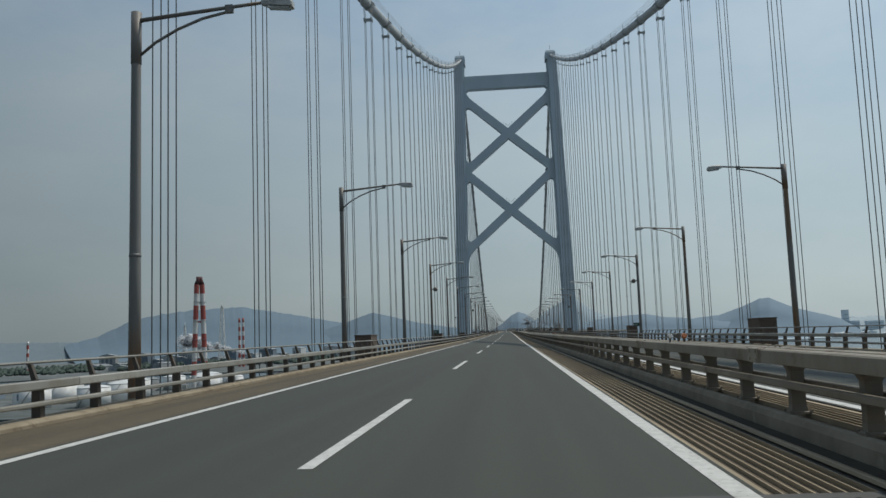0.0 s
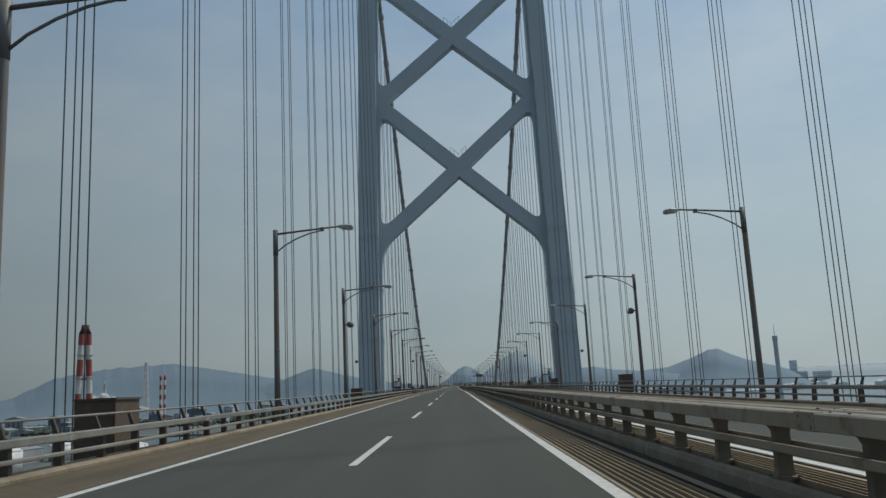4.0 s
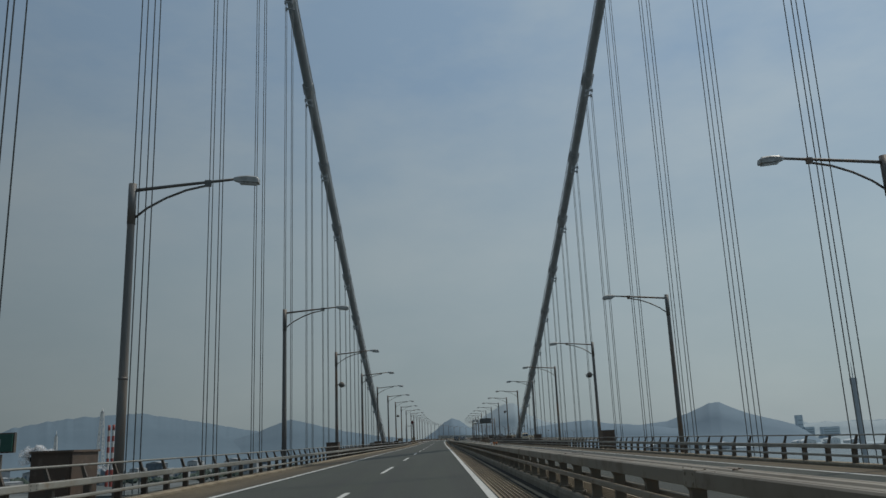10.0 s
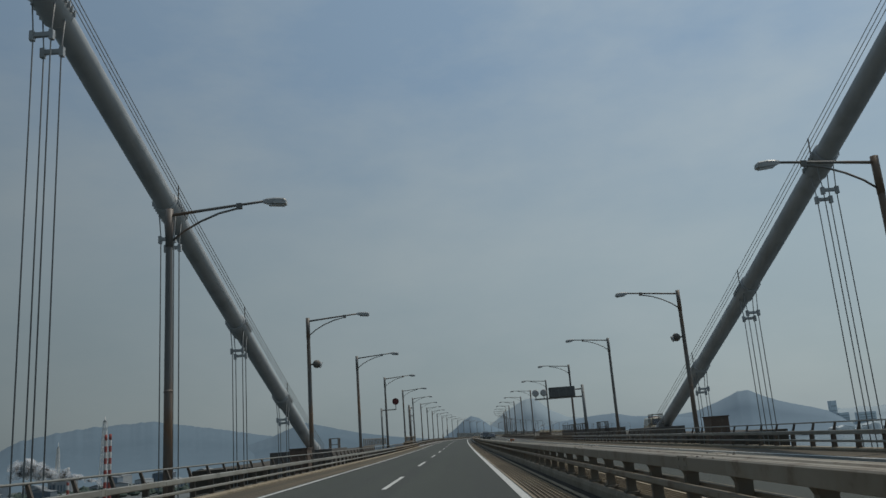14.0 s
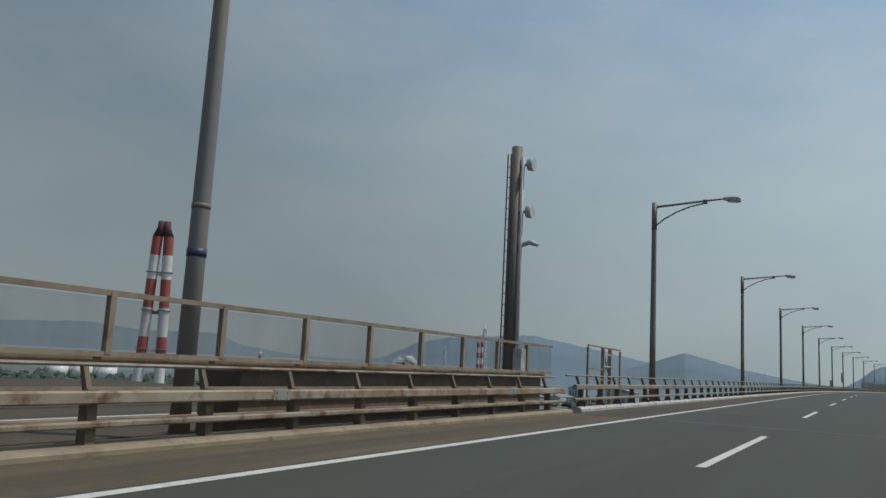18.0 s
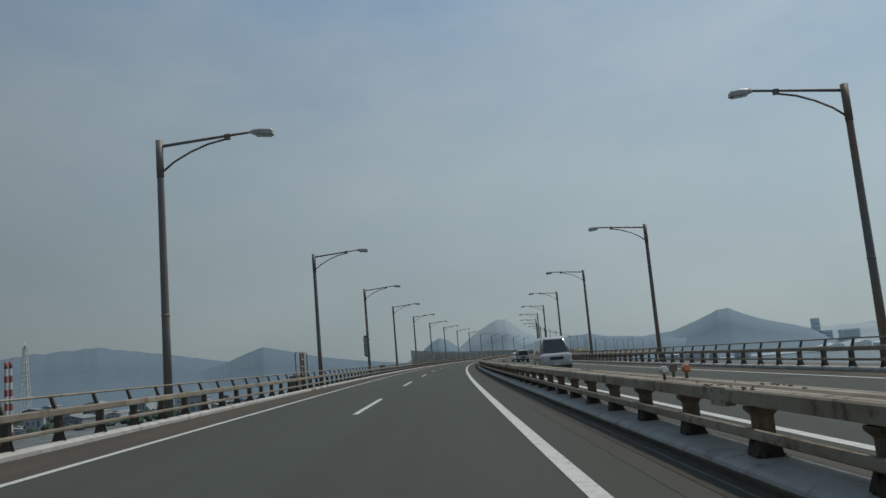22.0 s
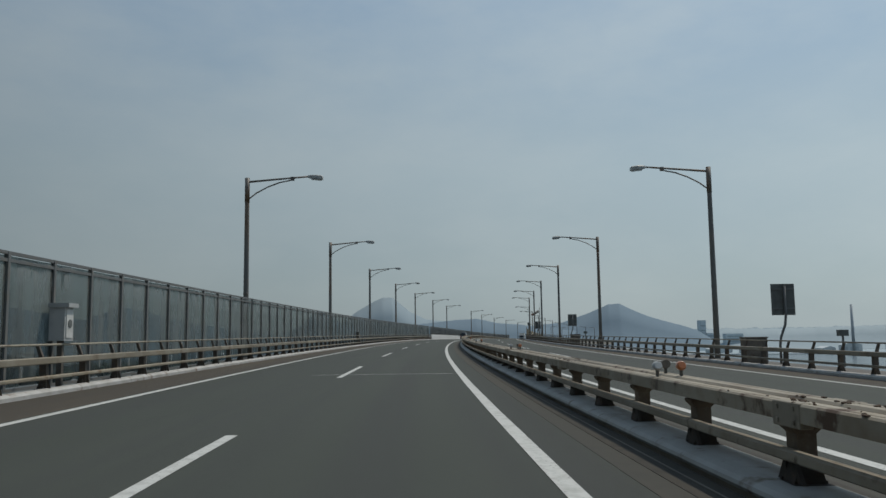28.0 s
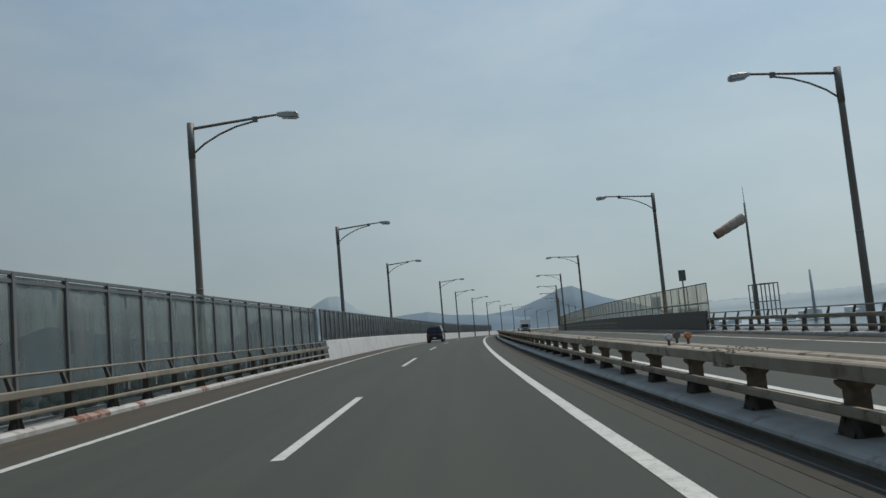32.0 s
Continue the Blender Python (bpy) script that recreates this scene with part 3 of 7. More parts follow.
def median_rail(s0, s1):
    v = 1 if s0 >= SJ - 5 else 0
    ob = thing("median_barrier", M(s0, AX), "weathered double-beam steel median barrier on dark posts", "guard rail", "median barriers")
    e = s1 - 0.02
    bz, lz, fz = (0.118, 0.12, -0.015) if v else (-0.01, -0.02, -0.02)
    for sg in (-1, 1):
        o = lambda q: AX + sg * q
        b = BM()
        fl = 0.735 if v and sg < 0 else 0.69 - fz
        sweep(b, s0, e, [(o(q), z - bz) for q, z in ((0.06, 0.70), (0.05, 0.72), (0.05, 0.84), (0.07, 0.86), (0.15, 0.86), (0.165, 0.848), (0.18, 0.86), (0.215, 0.86), (0.23, 0.845), (0.23, fl), (0.2, fl - 0.01))], uv=True)
        part("rail_beam", b, RAIL_MED if v else RAIL_MED_BRIDGE, ob, world=True)
        b = BM()
        sweep(b, s0, e, [(o(q), z - lz - (0.08 if v and sg > 0 else 0.0)) for q, z in ((0.09, 0.44), (0.09, 0.515), (0.155, 0.52), (0.175, 0.505), (0.175, 0.45), (0.155, 0.435))], uv=True)
        part("lower_rail", b, RAIL_MED if v else RAIL_MED_BRIDGE, ob, world=True)
    n = round((s1 - s0) / (2.04 if v else 1.866))
    for k in range(3):
        for sg in (-1, 1):
            put("splice_sleeve", SLEEVES[1, v], ob, M(s0 + (k + 0.5) * (s1 - s0) / 3 + 0.4, AX + sg * 0.138, 0.677 - bz - fz) @ Matrix.Rotation(math.pi if sg < 0 else 0, 4, "Z"))
    for i in range(n):
        put("post", POSTS[1, v], ob, M(s0 + (i + 0.5) * (s1 - s0) / n, AX, 0.14 if v else 0.175))
    # crumbs of rust and moss on the beams near the splices
    b = BM()
    r = random.Random(int(s0))
    for k in range(3):
        for j in range(36 if v else 8):
            w = r.uniform(0.008, 0.022)
            m = M(s0 + (k + 0.5) * (s1 - s0) / 3 + 0.4 + r.gauss(0, 0.45), AX + r.choice((-1, 1)) * r.uniform(0.07, 0.22), 0.86 - bz + 0.003)
            bmesh.ops.create_icosphere(b, subdivisions=1, radius=w, matrix=m @ Matrix.Diagonal((r.uniform(0.6, 1.3), r.uniform(0.8, 2.2), 0.5, 1)))
    tagged(part("rust_debris", b, RUST_CLUMP, ob, "dark rust flakes and moss", world=True), "dark rust flakes and moss lying on the beams", kind="stuff")


def far_rails(s0, s1):
    for off in (0, 10.9):
        b = BM()
        for q, z0, z1 in ((0.18, 0.66, 0.81), (0.18, 0.33, 0.41), (-0.15, 1.04, 1.09)) if off else ((-0.14, 0.53, 0.72), (0.14, 0.53, 0.72), (0.1, 0.3, 0.38)):
            c = AX + off - (q if off > 0 else -q) if off else AX + q
            sweep(b, s0, s1, rect(c - 0.06, c + 0.06, z0, z1), 10)
        s = s0
        while s < s1:
            m = M(s, AX + off)
            box(b, -0.07, 0.07, -0.06, 0.06, 0, 1.0 if off else 0.54, m)
            s += 2.05
        solid("guard_rail", b, RAIL, "weathered steel guard rail far along the viaduct", "guard rail", "stuff", "far guard rails")


edges = [S0 + 26.12 * i for i in range(int((SJ - S0) / 26.12) + 1)]
edges[-1] = SJ - 0.4
v_edges = [SJ + 0.6 + 26.6 * i for i in range(21)]
for a, b in list(zip(edges, edges[1:])) + list(zip(v_edges, v_edges[1:])):
    median_rail(a, b)
    outer_rail(1, a, b)
    if a < 1120:
        outer_rail(-1, a, min(b, 1121.0))
far_rails(v_edges[-1], END)


# ---- street lamps
def lamp_parts(ob, h=9.75, base=-0.25, banded=True):
    b = BM()
    tube(b, [(0, 0, base), (0, 0, base + 0.03)], [0.3, 0.3], 8, smooth=False)
    part("base_plate", b, LAMP_STEEL, ob)
    b = BM()
    tube(b, [(0, 0, base), (0, 0, 3.0), (0, 0, h - 1.3), (0, 0, h)], [0.16, 0.145, 0.122, 0.112], 10)
    tube(b, [(0, 0, h - 1.35), (0, 0, h + 0.02)], [0.135, 0.135], 10)
    part("pole", b, LAMP_STEEL, ob)
    b = BM()
    tube(b, [(0, 0, 3.42), (0, 0, 3.5)], 0.151, 10)
    part("seam_ring", b, LAMP_STEEL, ob)
    if banded:
        b = BM()
        tube(b, [(0, 0, 2.66), (0, 0, 2.79)], 0.156, 10)
        part("number_band", b, BLUE_BAND, ob, "blue band round the pole")
    b = BM()
    tube(b, [(0.1, 0, h - 0.2), (1.3, 0, h - 0.1), (2.45, 0, h - 0.01), (3.4, 0, h + 0.06)], [0.06, 0.055, 0.05, 0.045], 8)
    part("arm", b, LAMP_STEEL, ob)
    b = BM()
    tube(b, [(0.12, 0, h - 1.12), (0.5, 0, h - 0.82), (1.1, 0, h - 0.5), (1.75, 0, h - 0.26), (2.45, 0, h - 0.12)], 0.038, 6)
    box(b, 2.36, 2.56, -0.05, 0.05, h - 0.16, h + 0.05)
    part("brace", b, LAMP_STEEL, ob)
    b = BM()
    sec = ((3.3, 0.06, 0.0, 0.11), (3.45, 0.11, -0.05, 0.14), (3.75, 0.16, -0.09, 0.14), (4.05, 0.17, -0.12, 0.1), (4.12, 0.15, -0.11, 0.04))
    rg = [[b.verts.new((x, sy * w, h + zz)) for sy, zz in ((-1, z0), (1, z0), (1, z1 - 0.05), (0.6, z1), (-0.6, z1), (-1, z1 - 0.05))] for x, w, z0, z1 in sec]
    for r0, r1 in zip(rg, rg[1:]):
        for k in range(6):
            b.faces.new((r0[k], r0[(k + 1) % 6], r1[(k + 1) % 6], r1[k]))
    b.faces.new(rg[0][::-1]), b.faces.new(rg[-1])
    head = part("head", b, LAMP_HEAD, ob)
    b = BM()
    box(b, 3.5, 4.04, -0.11, 0.11, h - 0.115, h - 0.075)
    for v in b.verts:
        v.co.z -= (v.co.x - 3.5) * 0.1
    part("lens", b, LENS_GLASS, head)
    return ob


street_lamp = lamp_parts(thing("street_lamp", M(LS[0], AX - 12.32), "tall grey steel street lamp with a braced curved arm", "street lamp", "street lamps"), banded=False)
SHIFT = {22: (0.18, 0.0), 39: (0.3, -0.6), 40: (-0.2, -1.3), 41: (2.7, -1.7)}
lamp_at = [(LS[0] - 26.1 * i, LS[0] - 26.1 * i, 0.0, 0.0) for i in (3, 2, 1)] + [(a, a + b, *SHIFT.get(i, (0.0, 0.0))) for i, (a, b) in enumerate(zip(LS, LR))]
lamp_at += [(1207.8 + 36.0 * i, 1212.9 + 36.0 * i, 2.0, -1.5) for i in range(1, 9)]
SPEAKERS = []
plain_lamp = None
for i, (sl, sr, xl, xr) in enumerate(lamp_at):
    for sg, s, dx in ((-1, sl, xl), (1, sr, xr)):
        m = M(s, AX + sg * 12.33 + dx) @ Matrix.Rotation(0 if sg < 0 else math.pi, 4, "Z")
        if 0 < i - 2 < 22 and (i - 2) % 4 == 0:
            SPEAKERS.append(m)
        if s == LS[0] and sg < 0:
            street_lamp.matrix_basis = m
        else:
            if s == 602.2:
                lamp_parts(thing("street_lamp", m, "tall grey street lamp with a blue band round its pole", "street lamp", "street lamps"))
            elif s > SJ and plain_lamp is None:
                plain_lamp = lamp_parts(thing("street_lamp", m, "tall rusty grey street lamp with a braced arm", "street lamp", "street lamps"), banded=False)
            else:
                copy_thing(plain_lamp if s > SJ else street_lamp, m)

# ---- the suspension tower
TS = 296.0
HW = 16.9            # half the distance between the cables


def leg_c(z):
    return HW + 2.0 - 0.0205 * max(z, -40)


IN, OUT, PROUD = 1.4, 2.75, 0.6      # a leg's inner and outer faces from its centre; step of the middle block


def leg_mesh(sg, z0, z1):
    """One slightly leaning leg; a middle block stands proud of its inner face."""
    b = BM()
    pr = [(-IN, -4.0), (OUT, -4.0), (OUT, 4.0), (-IN, 4.0), (-IN, 1.7), (-IN - PROUD, 1.7), (-IN - PROUD, -1.7), (-IN, -1.7)]
    rg = []
    for z in (z0, 0, 30, 60, 92, z1):
        k = 1.0 - 0.0022 * max(z, 0)
        rg.append([b.verts.new((sg * (leg_c(z) + x * k), y * k, z)) for x, y in pr])
    n = len(pr)
    for r0, r1 in zip(rg, rg[1:]):
        for i in range(n):
            b.faces.new((r0[i], r0[(i + 1) % n], r1[(i + 1) % n], r1[i]))
    b.faces.new(rg[0][::-1]), b.faces.new(rg[-1])
    return b


def grille(n_slats=7, w=0.62, h=1.1):
    """A bolted louvre plate facing -y."""
    b = BM()
    pr = [(0.05, -h / 2)]
    for k in range(n_slats):
        z = -h / 2 + k * h / n_slats
        pr += [(-0.02, z), (-0.02, z + 0.02), (-0.036, z + 0.02), (-0.036, z + h / n_slats)]
    pr.append((0.05, h / 2))
    va, vb = [b.verts.new((-w / 2, y, z)) for y, z in pr], [b.verts.new((w / 2, y, z)) for y, z in pr]
    b.faces.new(va), b.faces.new(vb[::-1])
    for i in range(len(pr)):
        j = (i + 1) % len(pr)
        b.faces.new((va[j], va[i], vb[i], vb[j]))
    return mesh_of("splice_plate", b, SPLICE)


def leg_in(z):
    return leg_c(z) - (IN + PROUD) * (1 - 0.0022 * z)


GRILLE = grille()
tower = thing("suspension_tower", M(TS, AX - 0.2, 0), "grey-blue steel suspension bridge tower with two crossed bracings", "bridge tower")
for sg in (-1, 1):
    leg = part("leg", leg_mesh(sg, -61.9, 101), TOWER, tower)
    c = sg * leg_c(101)
    b = BM()
    rg = [[b.verts.new((c + x * k, y * k, z)) for x, y in ((-1.9, -2.4), (1.9, -2.4), (1.9, 2.4), (-1.9, 2.4))] for k, z in ((1.0, 101), (1.0, 103.6), (0.85, 104.4), (0.55, 104.8))]
    for r0, r1 in zip(rg, rg[1:]):
        for i in range(4):
            b.faces.new((r0[i], r0[(i + 1) % 4], r1[(i + 1) % 4], r1[i]))
    b.faces.new(rg[-1])
    part("saddle_cap", b, TOWER, leg)
    for k in (0, 1):
        b = BM()
        tube(b, [(c, -1 + 2 * k, 104.5), (c, -1 + 2 * k, 106.6 - k)], 0.06, 6)
        part("aviation_light_mast", b, STEEL_DARK, leg)
    # rows of bolted splice plates
    for zr in (10.4, 20.7, 31.0):
        k = 1.0 - 0.0022 * zr
        for j in range(10):
            y = (-3.4, -2.75, -2.1, -1.28, -0.43, 0.43, 1.28, 2.1, 2.75, 3.4)[j]
            x = sg * (leg_c(zr) - (IN + (PROUD if abs(y) < 1.7 else 0)) * k)
            q = new("splice_plate", GRILLE)
            q.parent = leg
            q.matrix_basis = Matrix.Translation((x, y * k, zr)) @ Matrix.Rotation(radians(-90 * sg), 4, "Z")
        for j in range(5):
            q = new("splice_plate", GRILLE)
            q.parent = leg
            q.matrix_basis = Matrix.Translation((sg * (leg_c(zr) + (-0.95 + 0.82 * j) * k), -4.0 * k, zr))
b = BM()
wt = leg_in(94) + 0.3
out = [(-wt, 96.4), (wt, 96.4), (wt, 89.6), (wt - 0.5, 90.6), (wt - 1.6, 91.4), (-wt + 1.6, 91.4), (-wt + 0.5, 90.6), (-wt, 89.6)]
va, vb = [b.verts.new((x, -1.5, z)) for x, z in out], [b.verts.new((x, 1.5, z)) for x, z in out]
b.faces.new(va), b.faces.new(vb[::-1])
for i in range(len(out)):
    b.faces.new((va[i], va[(i + 1) % len(out)], vb[(i + 1) % len(out)], vb[i]))
part("top_beam", b, TOWER, tower)


def brace(sg, za, zb, hy):
    """Half of a crossed brace; curved gussets run its edges into the leg."""
    b = BM()
    a, c = Vector((leg_in(za), za)), Vector((0.0, zb))
    ax = c - a
    ln = ax.length
    ax.normalize()
    nr = Vector((-ax.y, ax.x)) if ax.x * 1 > 0 else Vector((ax.y, -ax.x))
    hw, lf = 1.38, 3.3
    sides = []
    for up in (1, -1):
        e0 = a + nr * hw * up
        i = e0 + ax * ((a.x - e0.x) / ax.x)
        dz = 1.0 if (nr * up).y > 0 else -1.0
        f = Vector((leg_in(i.y + dz * lf), i.y + dz * lf))
        e = i + ax * lf
        pts = [Vector((f.x + 1.2, f.y)), f]
        pts += [f * (1 - u) ** 2 + i * 2 * u * (1 - u) + e * u * u for u in (0.2, 0.4, 0.6, 0.8, 1.0)]
        pts += [a + ax * (ln - 1.2) + nr * up * 1.45, a + ax * (ln + 0.55) + nr * up * 1.5]
        sides.append(pts)
    n = len(sides[0])
    out = sides[0] + sides[1][::-1]
    va, vb = [b.verts.new((sg * p.x, -hy, p.y)) for p in out], [b.verts.new((sg * p.x, hy, p.y)) for p in out]
    for i in range(n - 1):
        for v in (va, vb):
            b.faces.new((v[i], v[i + 1], v[2 * n - 2 - i], v[2 * n - 1 - i]))
    for i in range(2 * n):
        b.faces.new((va[i], va[(i + 1) % (2 * n)], vb[(i + 1) % (2 * n)], vb[i]))
    return b


for zc, z0, z1 in ((45.3, 31.0, 59.6), (74.0, 60.6, 87.6)):
    for sg in (-1, 1):
        for za in (z0, z1):
            part("diagonal_brace", brace(sg, za, zc, 1.41 + 0.008 * (sg > 0) + 0.016 * (za > zc)), TOWER, tower)
    # small hand rail over the crossing
    b = BM()
    for x in (-1.6, -0.8, 0, 0.8, 1.6):
        bar(b, (x, -1.3, zc + 1.8 + abs(x) * 0.95), (x, -1.3, zc + 2.9 + abs(x) * 0.95), 0.06)
    for x in (-1, 1):
        bar(b, (0, -1.3, zc + 2.9), (x * 1.6, -1.3, zc + 4.4), 0.05)
    part("node_railing", b, STEEL_DARK, tower)


for sg in (-1, 1):
    ob = thing("floodlight", tower.matrix_basis @ Matrix.Translation((sg * (leg_c(6.6) + OUT), -3.5, 6.6)), "grey floodlight box on a bracket at the tower leg", "lamp", "tower floodlights")
    b = BM()
    box(b, *sorted((0.0, sg * 0.3)), -0.05, 0.05, -0.05, 0.05)
    part("bracket", b, STEEL_DARK, ob)
    b = BM()
    box(b, *sorted((sg * 0.22, sg * 0.72)), -0.28, 0.22, -0.26, 0.26)
    bmesh.ops.bevel(b, geom=list(b.edges), offset=0.04, segments=1, affect="EDGES")
    hd_ = part("housing", b, SPLICE, ob)
    b = BM()
    box(b, *sorted((sg * 0.28, sg * 0.66)), -0.3, -0.275, -0.2, 0.2)
    part("lens", b, STEEL_DARK, hd_)


# ---- main cables, hangers
def cable_z(s):
    if s < TS:
        return 4.9 + 0.0004 * (s + 200) ** 2
    u = (s - TS) / (541.0 - TS)
    return 103.3 + (1.5 - 103.3) * u - 28.3 * u * (1 - u)


HANG = [19.1 + 13.06 * j for j in range(-8, 40) if abs(19.1 + 13.06 * j - TS) > 8]
for sg in (-1, 1):
    d = AX + sg * HW
    ob = thing("main_cable", M(TS, d), "thick grey main cable with bands and hand ropes", "cable", "main cables")
    for a, c in ((S0, TS), (TS, 545.5)):
        b = BM()
        n = 48
        tube(b, [P(a + (c - a) * i / n, d, cable_z(a + (c - a) * i / n)) for i in range(n + 1)], 0.52, 16)
        part("cable_span", b, CABLE, ob, world=True)
        for o in (-0.42, 0.42):
            for up in (0.62, 0.88, 1.15):
                b = BM()
                tube(b, [P(a + (c - a) * i / n, d + o, cable_z(a + (c - a) * i / n) + up * 1.12) for i in range(n + 1)], 0.022, 4)
                part("hand_rope", b, ROPE, ob, world=True)
    for s in HANG + [541.6, 542.7, 543.8]:
        zt = cable_z(s)
        ax = (P(s + 0.5, d, cable_z(s + 0.5)) - P(s - 0.5, d, cable_z(s - 0.5))).normalized()
        p = P(s, d, zt)
        ln = 0.85 if s < 540 else 0.2
        b = BM()
        tube(b, [p - ax * ln, p - ax * ln * 0.9, p + ax * ln * 0.9, p + ax * ln], [0.57, 0.62, 0.62, 0.57], 14)
        if s < 540:
            for k in range(7):
                for side in (-1, 1):
                    q = p + ax * (-0.7 + k * 0.233) + Vector((side * 0.66, 0, 0.0))
                    bar(b, q + Vector((0, 0, -0.13)), q + Vector((0, 0, 0.13)), 0.07)
        part("cable_band", b, CABLE, ob, world=True)
        if s < 540:
            for o in (-0.42, 0.42):
                b = BM()
                bar(b, P(s, d + o, zt + 0.3), P(s, d + o, zt + 1.34), 0.05)
                part("rope_post", b, STEEL_DARK, ob, world=True)

for s in HANG:
    for sg in (-1, 1):
        d = AX + sg * HW
        zt = cable_z(s)
        if zt < 2.2:
            continue
        ob = thing("hanger", M(s, d), "four parallel steel hanger ropes below the main cable", "hanger", "hanger ropes")
        for i, j in ((-1, -1), (-1, 1), (1, -1), (1, 1)):
            b = BM()
            sp = min(1.7, zt * 0.5)
            zj = cable_z(s + j * 0.4)
            tube(b, [(i * 0.33, j * 0.4, -1.0), (i * 0.33, j * 0.4, zj - sp), (i * 0.45, j * 0.4, zj - 0.1)], 0.03, 6)
            part("rope", b, ROPE, ob)
        if zt > 5:
            for j in (-1, 1):
                b = BM()
                zj = cable_z(s + j * 0.4)
                box(b, -0.42, 0.42, j * 0.4 - 0.07, j * 0.4 + 0.07, zj - 1.85, zj - 1.68)
                for i in (-1, 1):
                    box(b, i * 0.36 - 0.08, i * 0.36 + 0.08, j * 0.4 - 0.09, j * 0.4 + 0.09, zj - 1.98, zj - 1.6)
                part("spreader_clamp", b, CABLE, ob)

# ---- far land and mountains; the haze is painted into their base colours
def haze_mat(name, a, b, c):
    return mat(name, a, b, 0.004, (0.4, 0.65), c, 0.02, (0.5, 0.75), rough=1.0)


# pale blue for haze, with a tone set apart for each range
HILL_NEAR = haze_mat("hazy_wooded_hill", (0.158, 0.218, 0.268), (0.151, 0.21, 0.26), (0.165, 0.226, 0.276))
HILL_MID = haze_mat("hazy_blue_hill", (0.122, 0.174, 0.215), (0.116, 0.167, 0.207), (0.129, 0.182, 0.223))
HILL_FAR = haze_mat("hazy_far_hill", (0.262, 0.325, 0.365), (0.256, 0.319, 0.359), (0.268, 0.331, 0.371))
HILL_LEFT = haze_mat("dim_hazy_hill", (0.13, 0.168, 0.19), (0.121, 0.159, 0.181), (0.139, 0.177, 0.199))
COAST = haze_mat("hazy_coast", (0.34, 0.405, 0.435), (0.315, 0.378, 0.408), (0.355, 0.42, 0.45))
REF = Vector((2, 615, 4))


def ridge(name, table, dist, material, label, rough_el=0.045, seed=0.0, deep=700):
    az = np.arange(table[0][0], table[-1][0] + 0.01, 0.1)
    el = np.interp(az, [q[0] for q in table], [q[1] for q in table])
    b = BM()
    rows = []
    for a, e in zip(az, el):
        top0 = 4 + dist * math.tan(radians(max(e, -0.86)))
        e = e + rough_el * noise.noise((a * 1.3 + seed, seed, 0)) + 0.7 * rough_el * noise.noise((a * 3.1 + seed, 3, seed)) + 0.4 * rough_el * noise.noise((a * 9.0 + seed, 5, seed))
        top = 4 + dist * math.tan(radians(max(e, -0.86)))
        col = []
        # feet kept flat to catch more sun, standing in for haze low down
        for k, (r, h) in enumerate(((-1.0, 0.0), (-0.75, 0.13), (-0.5, 0.33), (-0.25, 0.62), (0.0, 1.0), (0.3, 0.7), (0.6, 0.0))):
            n = 0.02 * noise.noise((a * 0.5 + seed, k * 0.7, 1.0)) if 0 < k < 4 else 0
            peak = top if k == 4 else top0
            dd = dist + deep * r * (1 + 0.03 * noise.noise((a * 0.7, k, seed)) if k not in (4,) else 1) * (0.5 if r > 0 else 1)
            x, y = REF.x + dd * math.sin(radians(a)), REF.y + dd * math.cos(radians(a))
            col.append(b.verts.new((x, y, -63 + (peak + 63) * max(h + n, 0.0 if k in (0, 6) else 0.05))))
        rows.append(col)
    for p, q in zip(rows, rows[1:]):
        for k in range(6):
            f = b.faces.new((p[k], p[k + 1], q[k + 1], q[k]))
            f.smooth = True
    return solid(name, b, material, label, "mountain", "structure")


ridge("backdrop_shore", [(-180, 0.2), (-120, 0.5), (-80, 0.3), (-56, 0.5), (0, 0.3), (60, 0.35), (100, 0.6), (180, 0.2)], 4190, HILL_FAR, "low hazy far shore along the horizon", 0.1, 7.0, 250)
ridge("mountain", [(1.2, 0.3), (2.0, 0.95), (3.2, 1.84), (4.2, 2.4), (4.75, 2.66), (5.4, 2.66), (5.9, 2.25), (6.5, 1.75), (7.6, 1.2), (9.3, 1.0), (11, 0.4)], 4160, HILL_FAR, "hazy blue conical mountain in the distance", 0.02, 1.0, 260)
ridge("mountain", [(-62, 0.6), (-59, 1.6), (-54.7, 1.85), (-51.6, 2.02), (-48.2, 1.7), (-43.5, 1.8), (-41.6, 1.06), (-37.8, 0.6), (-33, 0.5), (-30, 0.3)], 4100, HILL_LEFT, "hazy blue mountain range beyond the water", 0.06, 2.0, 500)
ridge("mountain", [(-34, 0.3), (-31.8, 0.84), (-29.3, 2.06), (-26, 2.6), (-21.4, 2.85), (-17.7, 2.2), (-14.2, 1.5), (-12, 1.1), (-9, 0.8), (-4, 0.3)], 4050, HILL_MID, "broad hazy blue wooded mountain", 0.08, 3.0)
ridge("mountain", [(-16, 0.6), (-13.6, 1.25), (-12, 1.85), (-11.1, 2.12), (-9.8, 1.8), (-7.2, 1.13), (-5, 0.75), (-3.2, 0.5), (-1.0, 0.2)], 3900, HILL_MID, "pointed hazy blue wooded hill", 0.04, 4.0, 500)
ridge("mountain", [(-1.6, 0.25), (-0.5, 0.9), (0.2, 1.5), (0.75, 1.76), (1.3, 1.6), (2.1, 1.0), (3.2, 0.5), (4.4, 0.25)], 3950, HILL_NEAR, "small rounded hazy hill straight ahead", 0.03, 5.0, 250)
